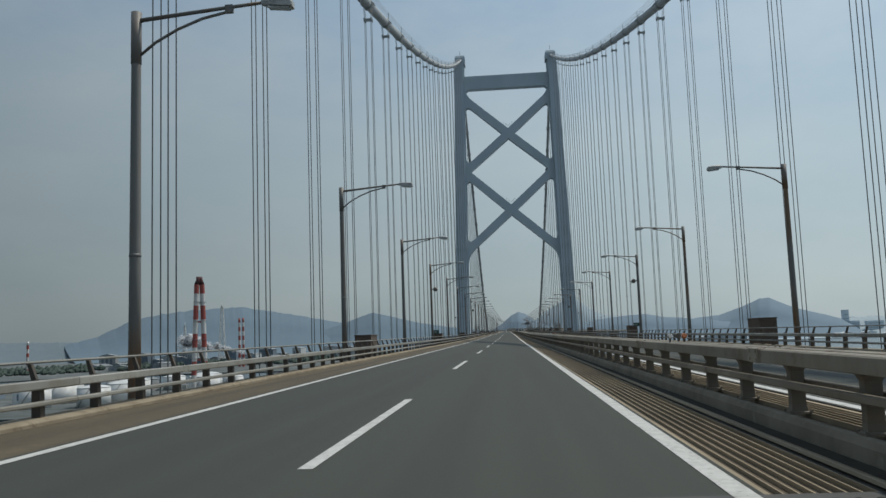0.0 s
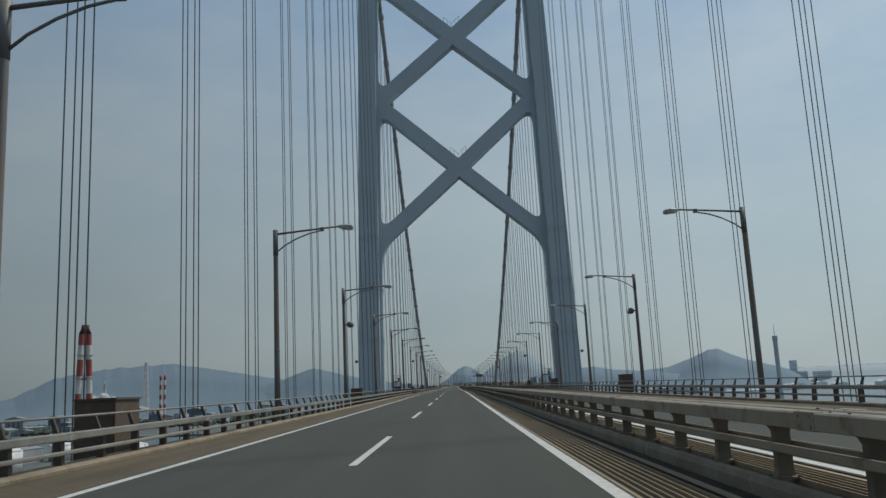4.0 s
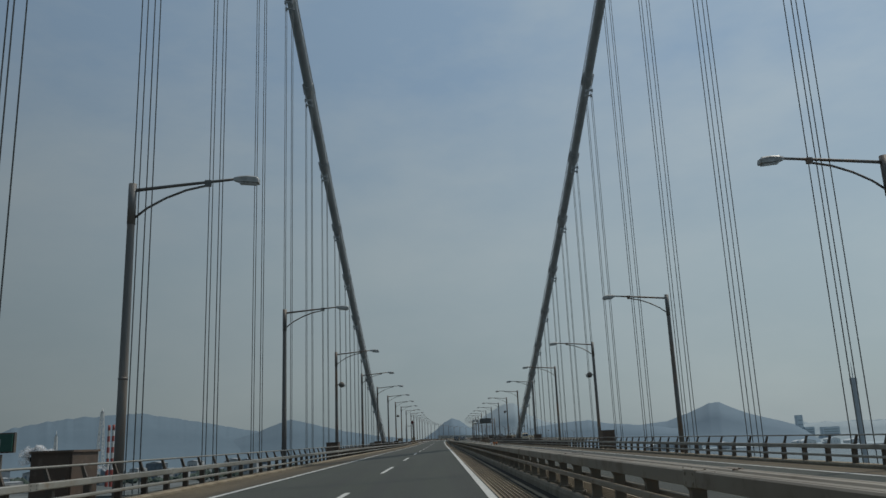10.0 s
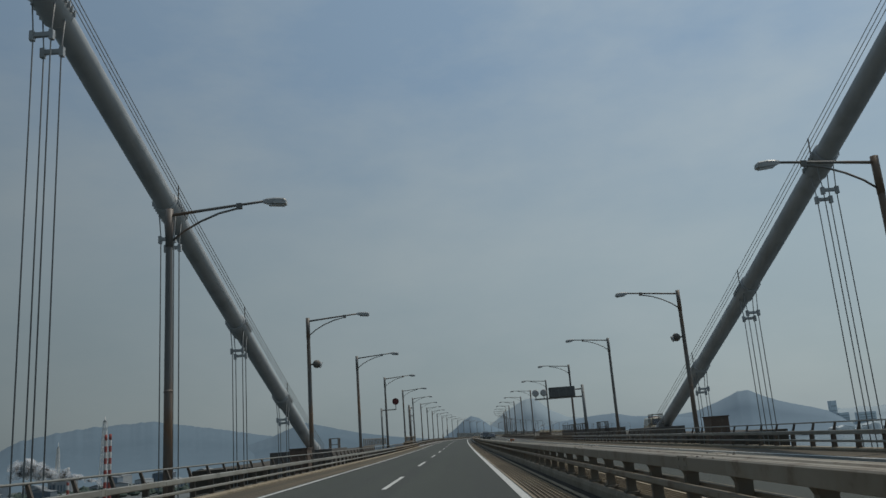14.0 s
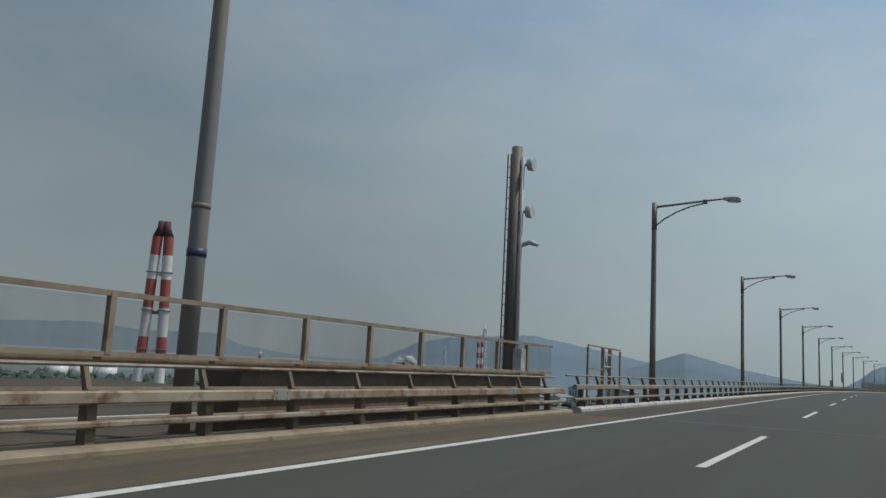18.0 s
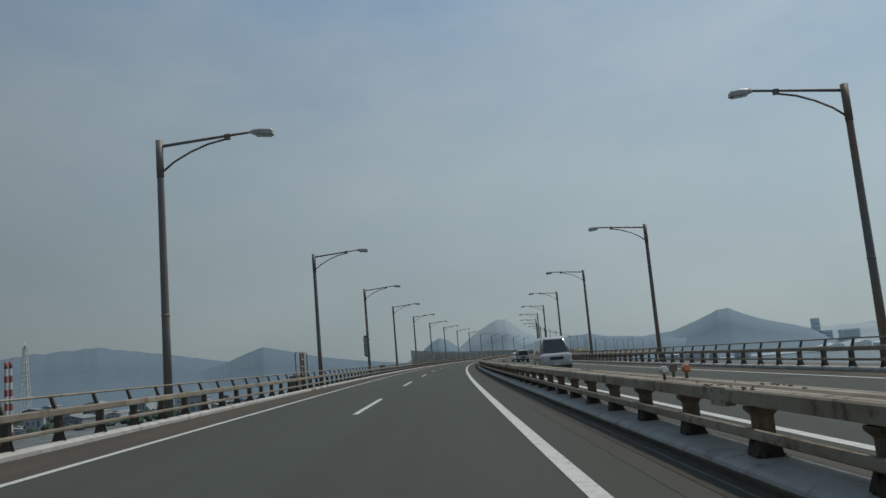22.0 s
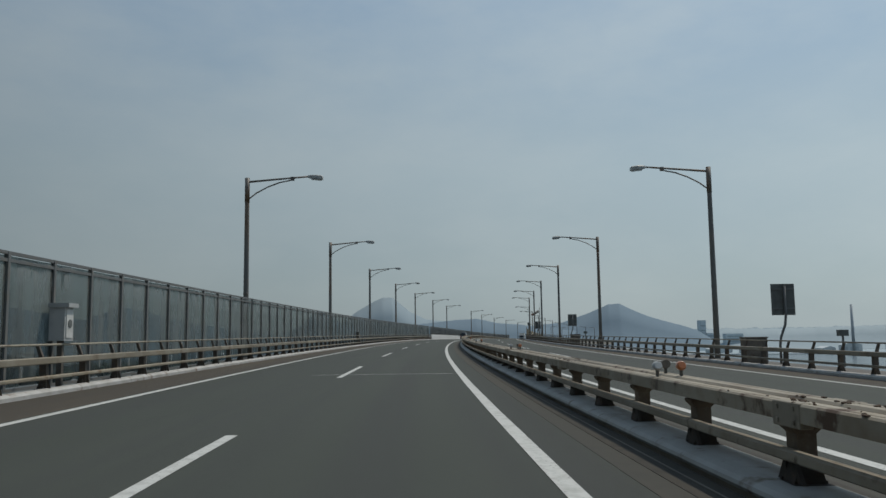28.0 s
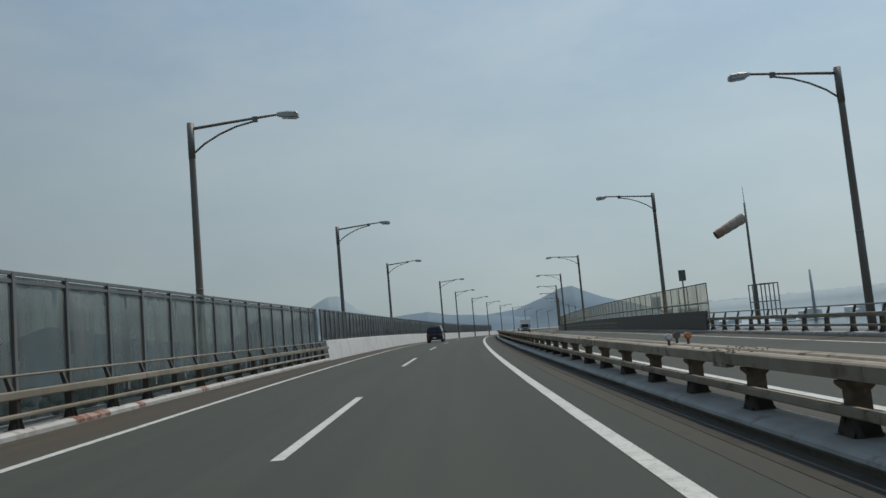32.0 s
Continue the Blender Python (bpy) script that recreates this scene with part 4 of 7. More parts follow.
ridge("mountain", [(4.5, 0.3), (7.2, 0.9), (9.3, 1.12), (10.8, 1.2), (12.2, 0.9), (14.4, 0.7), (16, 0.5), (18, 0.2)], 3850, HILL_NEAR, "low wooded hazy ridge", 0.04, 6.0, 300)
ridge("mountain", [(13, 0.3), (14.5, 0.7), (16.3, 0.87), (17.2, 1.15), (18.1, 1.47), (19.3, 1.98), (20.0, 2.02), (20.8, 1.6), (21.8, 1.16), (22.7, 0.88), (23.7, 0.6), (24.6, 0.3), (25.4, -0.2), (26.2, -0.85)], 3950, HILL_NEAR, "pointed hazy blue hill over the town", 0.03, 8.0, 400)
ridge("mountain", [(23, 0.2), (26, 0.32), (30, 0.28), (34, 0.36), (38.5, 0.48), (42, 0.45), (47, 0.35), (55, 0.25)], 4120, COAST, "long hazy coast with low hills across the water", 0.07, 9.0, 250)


def flat_land(name, pts, z, label, material=None):
    b = BM()
    n = len(pts)
    va, vb = [b.verts.new((x, y, z)) for x, y in pts], [b.verts.new((x, y, -64)) for x, y in pts]
    b.faces.new(va)
    for i in range(n):
        b.faces.new((va[(i + 1) % n], va[i], vb[i], vb[(i + 1) % n]))
    return solid(name, b, material or LAND, label, "land", "structure")


flat_land("ground_tank_yard", [(-960, 760), (-300, 700), (-60, 640), (60, 700), (110, 1200), (160, 1900), (-300, 1560), (-560, 1230), (-820, 1130)], -59.5, "grey-green reclaimed land under the viaduct")
flat_land("ground_works", [(-3300, 2300), (-2700, 1500), (-1700, 1450), (-1250, 1500), (-900, 1750), (-480, 1720), (-300, 1580), (160, 1900), (420, 2600), (300, 3600), (-700, 3700), (-2600, 3500)], -59.0, "hazy industrial shore with works and trees")
flat_land("ground_far_shore", [(900, 3700), (1500, 3300), (2500, 2950), (3100, 2300), (3300, 2500), (2700, 3300), (1600, 4000)], -60.0, "hazy far shore across the water", COAST)

WHITE = mat("white_tank_paint", (0.62, 0.63, 0.62), (0.5, 0.5, 0.48), 0.08, (0.45, 0.7), rough=0.5)
FAC_A = mat("pale_factory_wall", (0.36, 0.38, 0.39), (0.3, 0.32, 0.33), 0.05, rough=0.8, vary=0.25)
FAC_B = mat("blue_grey_factory_wall", (0.14, 0.18, 0.22), (0.11, 0.14, 0.17), 0.05, rough=0.8, vary=0.25)
ROOF = mat("factory_roof", (0.22, 0.24, 0.25), (0.17, 0.18, 0.19), 0.05, rough=0.8, vary=0.2)
RED = mat("red_chimney_paint", (0.33, 0.07, 0.055), (0.27, 0.06, 0.05), 0.1, rough=0.6)
CHWHITE = mat("white_chimney_paint", (0.6, 0.59, 0.57), (0.48, 0.46, 0.43), 0.1, rough=0.6)
SOOT = mat("sooty_chimney_top", (0.1, 0.035, 0.035), (0.06, 0.03, 0.03), 0.2, rough=0.8)
TREES = mat("hazy_trees", (0.06, 0.085, 0.07), (0.045, 0.065, 0.055), 0.05, rough=1.0)


def tank(x, y, r, h, z=-59.5):
    ob = thing("storage_tank", pose(x, y, z), "white cylindrical oil storage tank with a shallow dome", "storage tank", "storage tanks")
    b = BM()
    tube(b, [(0, 0, 0), (0, 0, h)], r, 28)
    part("shell", b, WHITE, ob)
    b = BM()
    rg = [[b.verts.new((r * q * 1.01 * math.cos(2 * math.pi * k / 28), r * q * 1.01 * math.sin(2 * math.pi * k / 28), h + zz)) for k in range(28)] for q, zz in ((1, 0), (1, 0.6), (0.7, 2.0), (0.35, 2.8), (0.04, 3.1))]
    for r0, r1 in zip(rg, rg[1:]):
        for k in range(28):
            b.faces.new((r0[k], r0[(k + 1) % 28], r1[(k + 1) % 28], r1[k]))
    b.faces.new(rg[-1])
    part("dome_roof", b, WHITE, ob)
    b = BM()
    for k in range(10):
        a = -2.2 + k * 0.09
        bar(b, (1.02 * r * math.cos(a), 1.02 * r * math.sin(a), h * k / 10), (1.02 * r * math.cos(a + 0.09), 1.02 * r * math.sin(a + 0.09), h * (k + 1) / 10), 0.9, 0.3)
    part("stairway", b, ROOF, ob)


def polar(az, dist):
    return REF.x + dist * math.sin(radians(az)), REF.y + dist * math.cos(radians(az))


for az, dist, r, h in ((-57.5, 520, 17, 21), (-53.6, 560, 18, 22), (-50.2, 640, 16, 20), (-45.2, 540, 19, 22), (-42.6, 590, 16, 23), (-40.2, 640, 13, 20), (-38.4, 600, 9, 17),
                       (-48.0, 760, 20, 20), (-36.6, 690, 11, 15), (-60.5, 600, 18, 20), (-63, 500, 17, 20), (-66, 560, 16, 20), (-34.9, 720, 8, 10), (-51.8, 2250, 26, 30), (-50.3, 2250, 26, 30), (-53.2, 2250, 26, 30),
                       (-43, 700, 15, 18), (-54, 720, 17, 20)):
    tank(*polar(az, dist), r, h)


def twin_chimney(x, y, turn, top, bands, r, spread_top, spread_base, label):
    """Two leaning striped flues tied together; bands: (z below, material)."""
    ob = thing("twin_chimney", pose(x, y, -59.5, 0, 0, turn), label, "chimney")
    zt = top + 59.5
    for sx in (-1, 1):
        z0 = 0.0
        for z1, ma in bands:
            z1 = z1 + 59.5
            q = lambda z: sx * (spread_base + (spread_top - spread_base) * z / zt)
            b = BM()
            tube(b, [(q(z0), 0, z0), (q(z1), 0, z1)], r, 16, caps=False)
            part("flue_band", b, ma, ob)
            z0 = z1
        b = BM()
        tube(b, [(q(zt), 0, zt - 0.3), (sx * spread_top * 0.5, 0, zt + 5), (sx * spread_top * 0.45, 0, zt + 9)], [r, r * 0.8, r * 0.75], 14)
        part("flue_top", b, SOOT, ob)
    for k in range(1, 6):
        z = zt * k / 6
        w = spread_base + (spread_top - spread_base) * z / zt
        b = BM()
        bar(b, (-w, 0, z), (w, 0, z), 1.2, 1.8)
        part("tie_beam", b, bands[min(len(bands) - 1, k)][1], ob)
        b = BM()
        for sx in (-1, 1):
            tube(b, [(sx * w, 0, z + 1.2), (sx * w, 0, z + 1.5)], r + 1.0, 14)
        part("platform_ring", b, ROOF, ob)


twin_chimney(-361, 928, 38, 73.0, ((-48, RED), (-33, CHWHITE), (-17, RED), (-1, CHWHITE), (15, RED), (31.5, CHWHITE), (48, RED), (62, CHWHITE), (73.0, RED)), 2.9, 3.1, 7.5, "tall twin red and white striped chimney of the works")


def chimney(x, y, top, r, n, first, label):
    ob = thing("striped_chimney", pose(x, y, -59), label, "chimney", "striped chimneys")
    h = top + 59
    for k in range(n):
        b = BM()
        tube(b, [(0, 0, h * k / n), (0, 0, h * (k + 1) / n)], [r * (1.25 - 0.25 * k / n), r * (1.25 - 0.25 * (k + 1) / n)], 12, caps=k == n - 1)
        part("band", b, RED if (k + first) % 2 else CHWHITE, ob)


for dx in (-8, 8):
    chimney(-720 + dx, 2142 - dx, 71, 2.7, 11, 1, "slim red and white striped chimney in haze")
chimney(*polar(-40.6, 2100), 30, 3.2, 8, 1, "slim red and white striped chimney in haze")
chimney(*polar(-27.4, 2000), 12, 2.6, 7, 0, "slim red and white striped chimney in haze")


def lattice_mast(x, y, top, w, label):
    ob = thing("lattice_mast", pose(x, y, -59), label, "mast", "lattice masts")
    h = top + 59
    MAST = WHITE
    for sx, sy in ((-1, -1), (1, -1), (1, 1), (-1, 1)):
        b = BM()
        bar(b, (sx * w, sy * w, 0), (sx * w * 0.32, sy * w * 0.32, h), 1.6)
        part("mast_leg", b, MAST, ob)
    b = BM()
    for k in range(9):
        z0, z1 = h * k / 9, h * (k + 1) / 9
        a, c = w * (1 - 0.68 * k / 9), w * (1 - 0.68 * (k + 1) / 9)
        for sx in (-1, 1):
            bar(b, (sx * a, -a, z0), (sx * c, c, z1), 0.9), bar(b, (sx * a, a, z0), (sx * c, -c, z1), 0.9)
            bar(b, (-a, sx * a, z0), (c, sx * c, z1), 0.9), bar(b, (-c, sx * c, z1), (c, sx * c, z1), 0.8)
    tagged(part("cross_bracing", b, MAST, ob), "", "", "", "stuff")
    b = BM()
    tube(b, [(0, 0, h), (0, 0, h + 6), (0, 0, h + 16)], [w * 0.5, w * 0.15, 0.4], 6)
    part("mast_head", b, MAST, ob)


lattice_mast(-1004, 2780, 132, 11, "pale steel lattice mast standing in haze")
lattice_mast(-1158, 2827, 70, 7, "pale steel lattice mast standing in haze")

# base colours lifted pale to carry the haze over distant buildings
PALE = mat("haze_paled_concrete", (0.52, 0.56, 0.58), (0.47, 0.51, 0.53), 0.05, rough=0.9)
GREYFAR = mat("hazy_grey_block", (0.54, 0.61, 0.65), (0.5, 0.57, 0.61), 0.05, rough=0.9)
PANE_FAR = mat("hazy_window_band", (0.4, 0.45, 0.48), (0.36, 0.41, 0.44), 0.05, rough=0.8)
rng = random.Random(5)


def building(x, y, w, l, h, turn, ma, z=-59.4, win=None):
    ob = thing("factory_building", pose(x, y, z, 0, 0, turn), "hazy industrial building with a low pitched roof", "building", "works buildings")
    b = BM()
    box(b, -w / 2, w / 2, -l / 2, l / 2, 0, h)
    wall = part("wall", b, ma, ob)
    b = BM()
    v = [b.verts.new(q) for q in ((-w * 0.53, -l * 0.51, h + 0.02), (w * 0.53, -l * 0.51, h + 0.02), (w * 0.53, l * 0.51, h + 0.02), (-w * 0.53, l * 0.51, h + 0.02), (0, -l * 0.51, h + w * 0.12), (0, l * 0.51, h + w * 0.12))]
    for f in ((0, 1, 4), (2, 3, 5), (0, 4, 5, 3), (1, 2, 5, 4), (3, 2, 1, 0)):
        b.faces.new([v[i] for i in f])
    part("roof", b, PALE if win else ROOF, ob)
    for k in range(3):
        b = BM()
        box(b, -w * 0.35 + k * w * 0.26, -w * 0.35 + k * w * 0.26 + w * 0.14, -l / 2 - 0.3, -l / 2 + 0.1, h * 0.3, h * 0.75)
        part("window", b, win or FAC_B, wall)


for i in range(46):
    az, dist = rng.uniform(-36, -12), rng.uniform(1650, 2700)
    if az > -22 and dist < 1900:
        dist += 500
    x, y = polar(az, dist)
    building(x, y, rng.uniform(20, 55), rng.uniform(25, 80), rng.choice((8, 10, 14, 18, 26, 38)), rng.uniform(-20, 20), rng.choice((FAC_A, FAC_A, FAC_B)))
for i in range(26):
    x, y = rng.uniform(-700, -180), rng.uniform(1000, 1250) + rng.uniform(-120, 200)
    building(x, y, rng.uniform(14, 34), rng.uniform(18, 50), rng.choice((7, 9, 12, 16)), rng.uniform(-10, 10), rng.choice((FAC_A, WHITE, FAC_B)))
for i in range(20):
    x, y = polar(rng.uniform(14, 40), rng.uniform(3150, 3350))
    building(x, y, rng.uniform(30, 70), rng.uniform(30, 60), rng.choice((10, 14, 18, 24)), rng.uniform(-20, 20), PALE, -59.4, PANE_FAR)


def tree_belt(az0, az1, d0, d1, n, label, hh=(9, 18), seed=3):
    """Uneven belt of small clumps, too far off to count."""
    r = random.Random(seed)
    b = BM()
    for _ in range(n):
        x, y = polar(r.uniform(az0, az1), r.uniform(d0, d1))
        h, w = r.uniform(*hh), r.uniform(7, 15)
        rings = []
        for zz, q in ((0, 0.5), (0.3, 1.0), (0.65, 0.8), (1.0, 0.15)):
            rings.append([b.verts.new((x + w * q * r.uniform(0.7, 1.2) * math.cos(k * 1.2566), y + w * q * r.uniform(0.7, 1.2) * math.sin(k * 1.2566), -59.5 + h * zz * r.uniform(0.85, 1.1))) for k in range(5)])
        for r0, r1 in zip(rings, rings[1:]):
            for k in range(5):
                b.faces.new((r0[k], r0[(k + 1) % 5], r1[(k + 1) % 5], r1[k]))
        b.faces.new(rings[-1])
    solid("tree_belt", b, TREES, label, "trees", "stuff")


tree_belt(-60, -30, 1800, 2500, 420, "dark hazy belt of trees on the far shore", seed=3)
tree_belt(-34, -4, 1750, 2600, 420, "dark hazy belt of trees among the works", seed=4)
tree_belt(-8, 8, 1500, 2900, 260, "dark hazy trees on the land ahead", seed=5)

# steam drifting from the works: clumped white puffs
STEAM = mat("steam", (0.9, 0.9, 0.9), (0.84, 0.84, 0.85), 0.03, rough=1.0)
_nt = STEAM.node_tree
_tl, _mx = _nt.nodes.new("ShaderNodeBsdfTranslucent"), _nt.nodes.new("ShaderNodeMixShader")
_tl.inputs[0].default_value = (0.8, 0.82, 0.84, 1)
_mx.inputs[0].default_value = 0.55
_nt.links.new(_nt.nodes["Principled BSDF"].outputs[0], _mx.inputs[1])
_nt.links.new(_tl.outputs[0], _mx.inputs[2])
_tp, _mt = _nt.nodes.new("ShaderNodeBsdfTransparent"), _nt.nodes.new("ShaderNodeMixShader")
_nt.links.new(noise_fac(_nt, 0.06, 0.4, 0.85), _mt.inputs[0])
_nt.links.new(_tp.outputs[0], _mt.inputs[1])
_nt.links.new(_mx.outputs[0], _mt.inputs[2])
_nt.links.new(_mt.outputs[0], _nt.nodes["Material Output"].inputs[0])
b = BM()
r_ = random.Random(11)
a_, c_ = Vector((-645, 1942, -20)), Vector((-822, 1990, 13))
for i in range(120):
    u = r_.random() ** 0.8
    p = a_.lerp(c_, u) + Vector((r_.uniform(-1, 1), r_.uniform(-1, 1), r_.uniform(-0.8, 1.1))) * (1.0 + 14 * u)
    rad = (2.4 + 7.0 * u) * r_.uniform(0.6, 1.1)
    m = Matrix.Translation(p) @ Matrix.Rotation(r_.uniform(0, 3), 4, "X") @ Matrix.Diagonal((rad * 1.3, rad, rad * 0.8, 1))
    bmesh.ops.create_icosphere(b, subdivisions=3, radius=1.0, matrix=m)
for v in b.verts:
    for q, w in ((0.06, 6.0), (0.19, 3.6), (0.5, 1.7)):
        v.co += w * Vector((noise.noise(v.co * q), noise.noise(v.co * q + Vector((9, 0, 0))), noise.noise(v.co * q + Vector((0, 9, 0)))))
for f in b.faces:
    f.smooth = True
solid("steam_plume", b, STEAM, "white billowing steam plume over the works", "steam", "stuff")

# slim observation tower and far blocks across the water
ob = thing("observation_tower", pose(352, 1025, -62), "slim grey observation tower with a wider head", "tower")
for z0, z1, r, nm in ((0, 100, 2.5, "shaft"), (99, 104.5, 3.0, "head")):
    b = BM()
    tube(b, [(0, 0, z0), (0, 0, z1)], r, 8, smooth=False)
    part(nm, b, PALE, ob)
b = BM()
tube(b, [(0, 0, 104), (0, 0, 118)], [0.5, 0.15], 6)
part("spire", b, PALE, ob)
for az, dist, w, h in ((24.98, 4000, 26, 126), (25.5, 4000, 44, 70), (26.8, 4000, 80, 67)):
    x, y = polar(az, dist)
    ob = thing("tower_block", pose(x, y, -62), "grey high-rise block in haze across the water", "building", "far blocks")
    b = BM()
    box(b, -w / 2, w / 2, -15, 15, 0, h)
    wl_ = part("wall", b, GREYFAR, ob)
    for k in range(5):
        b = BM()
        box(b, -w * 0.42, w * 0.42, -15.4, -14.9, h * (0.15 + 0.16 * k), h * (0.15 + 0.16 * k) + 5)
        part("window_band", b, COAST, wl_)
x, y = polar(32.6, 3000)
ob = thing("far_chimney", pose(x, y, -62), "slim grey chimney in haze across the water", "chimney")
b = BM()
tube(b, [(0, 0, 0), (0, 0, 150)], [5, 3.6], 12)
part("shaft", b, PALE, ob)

# plain supports under the viaduct and the cable anchorages
s = 640.0
while s < 1540:
    bm = BM()
    m = M(s, AX)
    box(bm, -8.5, 8.5, -1.6, 1.6, -4.6, -2.19, m)
    for x in (-5.0, 5.0):
        box(bm, x - 1.5, x + 1.5, -1.4, 1.4, -75, -4.59, m)
    solid("viaduct_pier", bm, CONCRETE, "plain grey concrete pier under the viaduct", "pier", "structure")
    s += 60.0
bm = BM()
box(bm, -24.0, 24.0, -33.0, 33.0, -70, -3.02, M(581.0, AX))
solid("anchorage_block", bm, CONCRETE, "massive grey concrete block under the cable anchorage", "anchorage", "structure")

# ---- fences and barriers
def sheet_mat(name, tint, body, cover, rough=0.4):
    """Dirty clear sheet: part of the light goes through, tinted."""
    m = bpy.data.materials.new(name)
    m.use_nodes = True
    nt = m.node_tree
    o = nt.nodes["Material Output"]
    b = nt.nodes["Principled BSDF"]
    b.inputs["Roughness"].default_value = rough
    nt.links.new(ramp_mix(nt, noise_fac(nt, 1.2, 0.4, 0.7, stretch=(1, 1, 0.25)), body, tuple(q * 0.6 for q in body)), b.inputs["Base Color"])
    tr, mx = nt.nodes.new("ShaderNodeBsdfTransparent"), nt.nodes.new("ShaderNodeMixShader")
    tr.inputs[0].default_value = (*tint, 1)
    mr = nt.nodes.new("ShaderNodeMapRange")
    mr.inputs[3].default_value, mr.inputs[4].default_value = cover * 0.55, cover * 1.45
    nt.links.new(noise_fac(nt, 1.7, 0.32, 0.7, stretch=(1, 1, 0.22)), mr.inputs[0])
    nt.links.new(mr.outputs[0], mx.inputs[0])
    nt.links.new(tr.outputs[0], mx.inputs[1])
    nt.links.new(b.outputs[0], mx.inputs[2])
    nt.links.new(mx.outputs[0], o.inputs[0])
    return m


SHEET = sheet_mat("dirty_clear_sheet", (0.64, 0.69, 0.69), (0.2, 0.215, 0.205), 0.44)
SHEET_DARK = sheet_mat("dark_sheet", (0.4, 0.44, 0.45), (0.1, 0.11, 0.115), 0.6)
MESH_TAN = sheet_mat("tan_mesh", (0.93, 0.92, 0.88), (0.66, 0.57, 0.4), 0.27, 0.8)
MESH_CLEAR = sheet_mat("fine_wire_mesh", (0.95, 0.95, 0.95), (0.1, 0.09, 0.08), 0.07, 0.8)
FENCE_STEEL = mat("fence_steel", (0.145, 0.15, 0.15), (0.165, 0.15, 0.13), 3.0, (0.5, 0.75), rough=0.6, vary=0.15)
STAIR_STEEL = mat("weathered_grey_steel", (0.2, 0.197, 0.182), (0.15, 0.135, 0.112), 2.0, (0.45, 0.7), (0.25, 0.235, 0.205), 5.0, (0.55, 0.75), rough=0.65, vary=0.12)
RUST = mat("rusty_tan_steel", (0.255, 0.205, 0.145), (0.165, 0.122, 0.08), 2.0, (0.45, 0.7), (0.31, 0.265, 0.2), 5.0, (0.55, 0.75), rough=0.8, vary=0.12)
PARAPET = mat("white_parapet", (0.55, 0.555, 0.55), (0.45, 0.45, 0.44), 0.8, (0.45, 0.7), rough=0.8)
GREYBOX = mat("grey_brown_box", (0.15, 0.135, 0.115), (0.11, 0.095, 0.08), 2.0, (0.45, 0.7), (0.19, 0.17, 0.14), 6.0, (0.55, 0.75), rough=0.7, vary=0.1)
RUSTBOX = mat("rust_brown_box", (0.115, 0.08, 0.058), (0.085, 0.065, 0.052), 1.5, (0.42, 0.68), (0.16, 0.12, 0.09), 5.0, (0.55, 0.75), rough=0.75, vary=0.15)
SIGN_BACK = mat("sign_back", (0.12, 0.13, 0.125), (0.09, 0.095, 0.09), 3.0, rough=0.6)
SIGN_GREEN = mat("sign_teal", (0.022, 0.09, 0.07), (0.03, 0.105, 0.085), 3.0, rough=0.5)
SIGN_WHITE = mat("sign_white", (0.6, 0.6, 0.58), (0.5, 0.5, 0.48), 3.0, rough=0.5)
ORANGE = mat("orange_reflector", (0.42, 0.14, 0.045), (0.33, 0.11, 0.04), 30.0, rough=0.3)
LIGHTGREY = mat("light_grey_paint", (0.42, 0.43, 0.43), (0.34, 0.35, 0.35), 3.0, rough=0.5)
DARKRED = mat("dark_red_disc", (0.12, 0.02, 0.02), (0.08, 0.015, 0.015), 5.0, rough=0.4)
SOCK = mat("faded_sock", (0.43, 0.37, 0.32), (0.33, 0.27, 0.22), 2.0, rough=0.9)
SOCK_RED = mat("faded_red_sock", (0.33, 0.2, 0.16), (0.28, 0.17, 0.13), 2.0, rough=0.9)


def bm_box(*a):
    b = BM()
    box(b, *a)
    return b


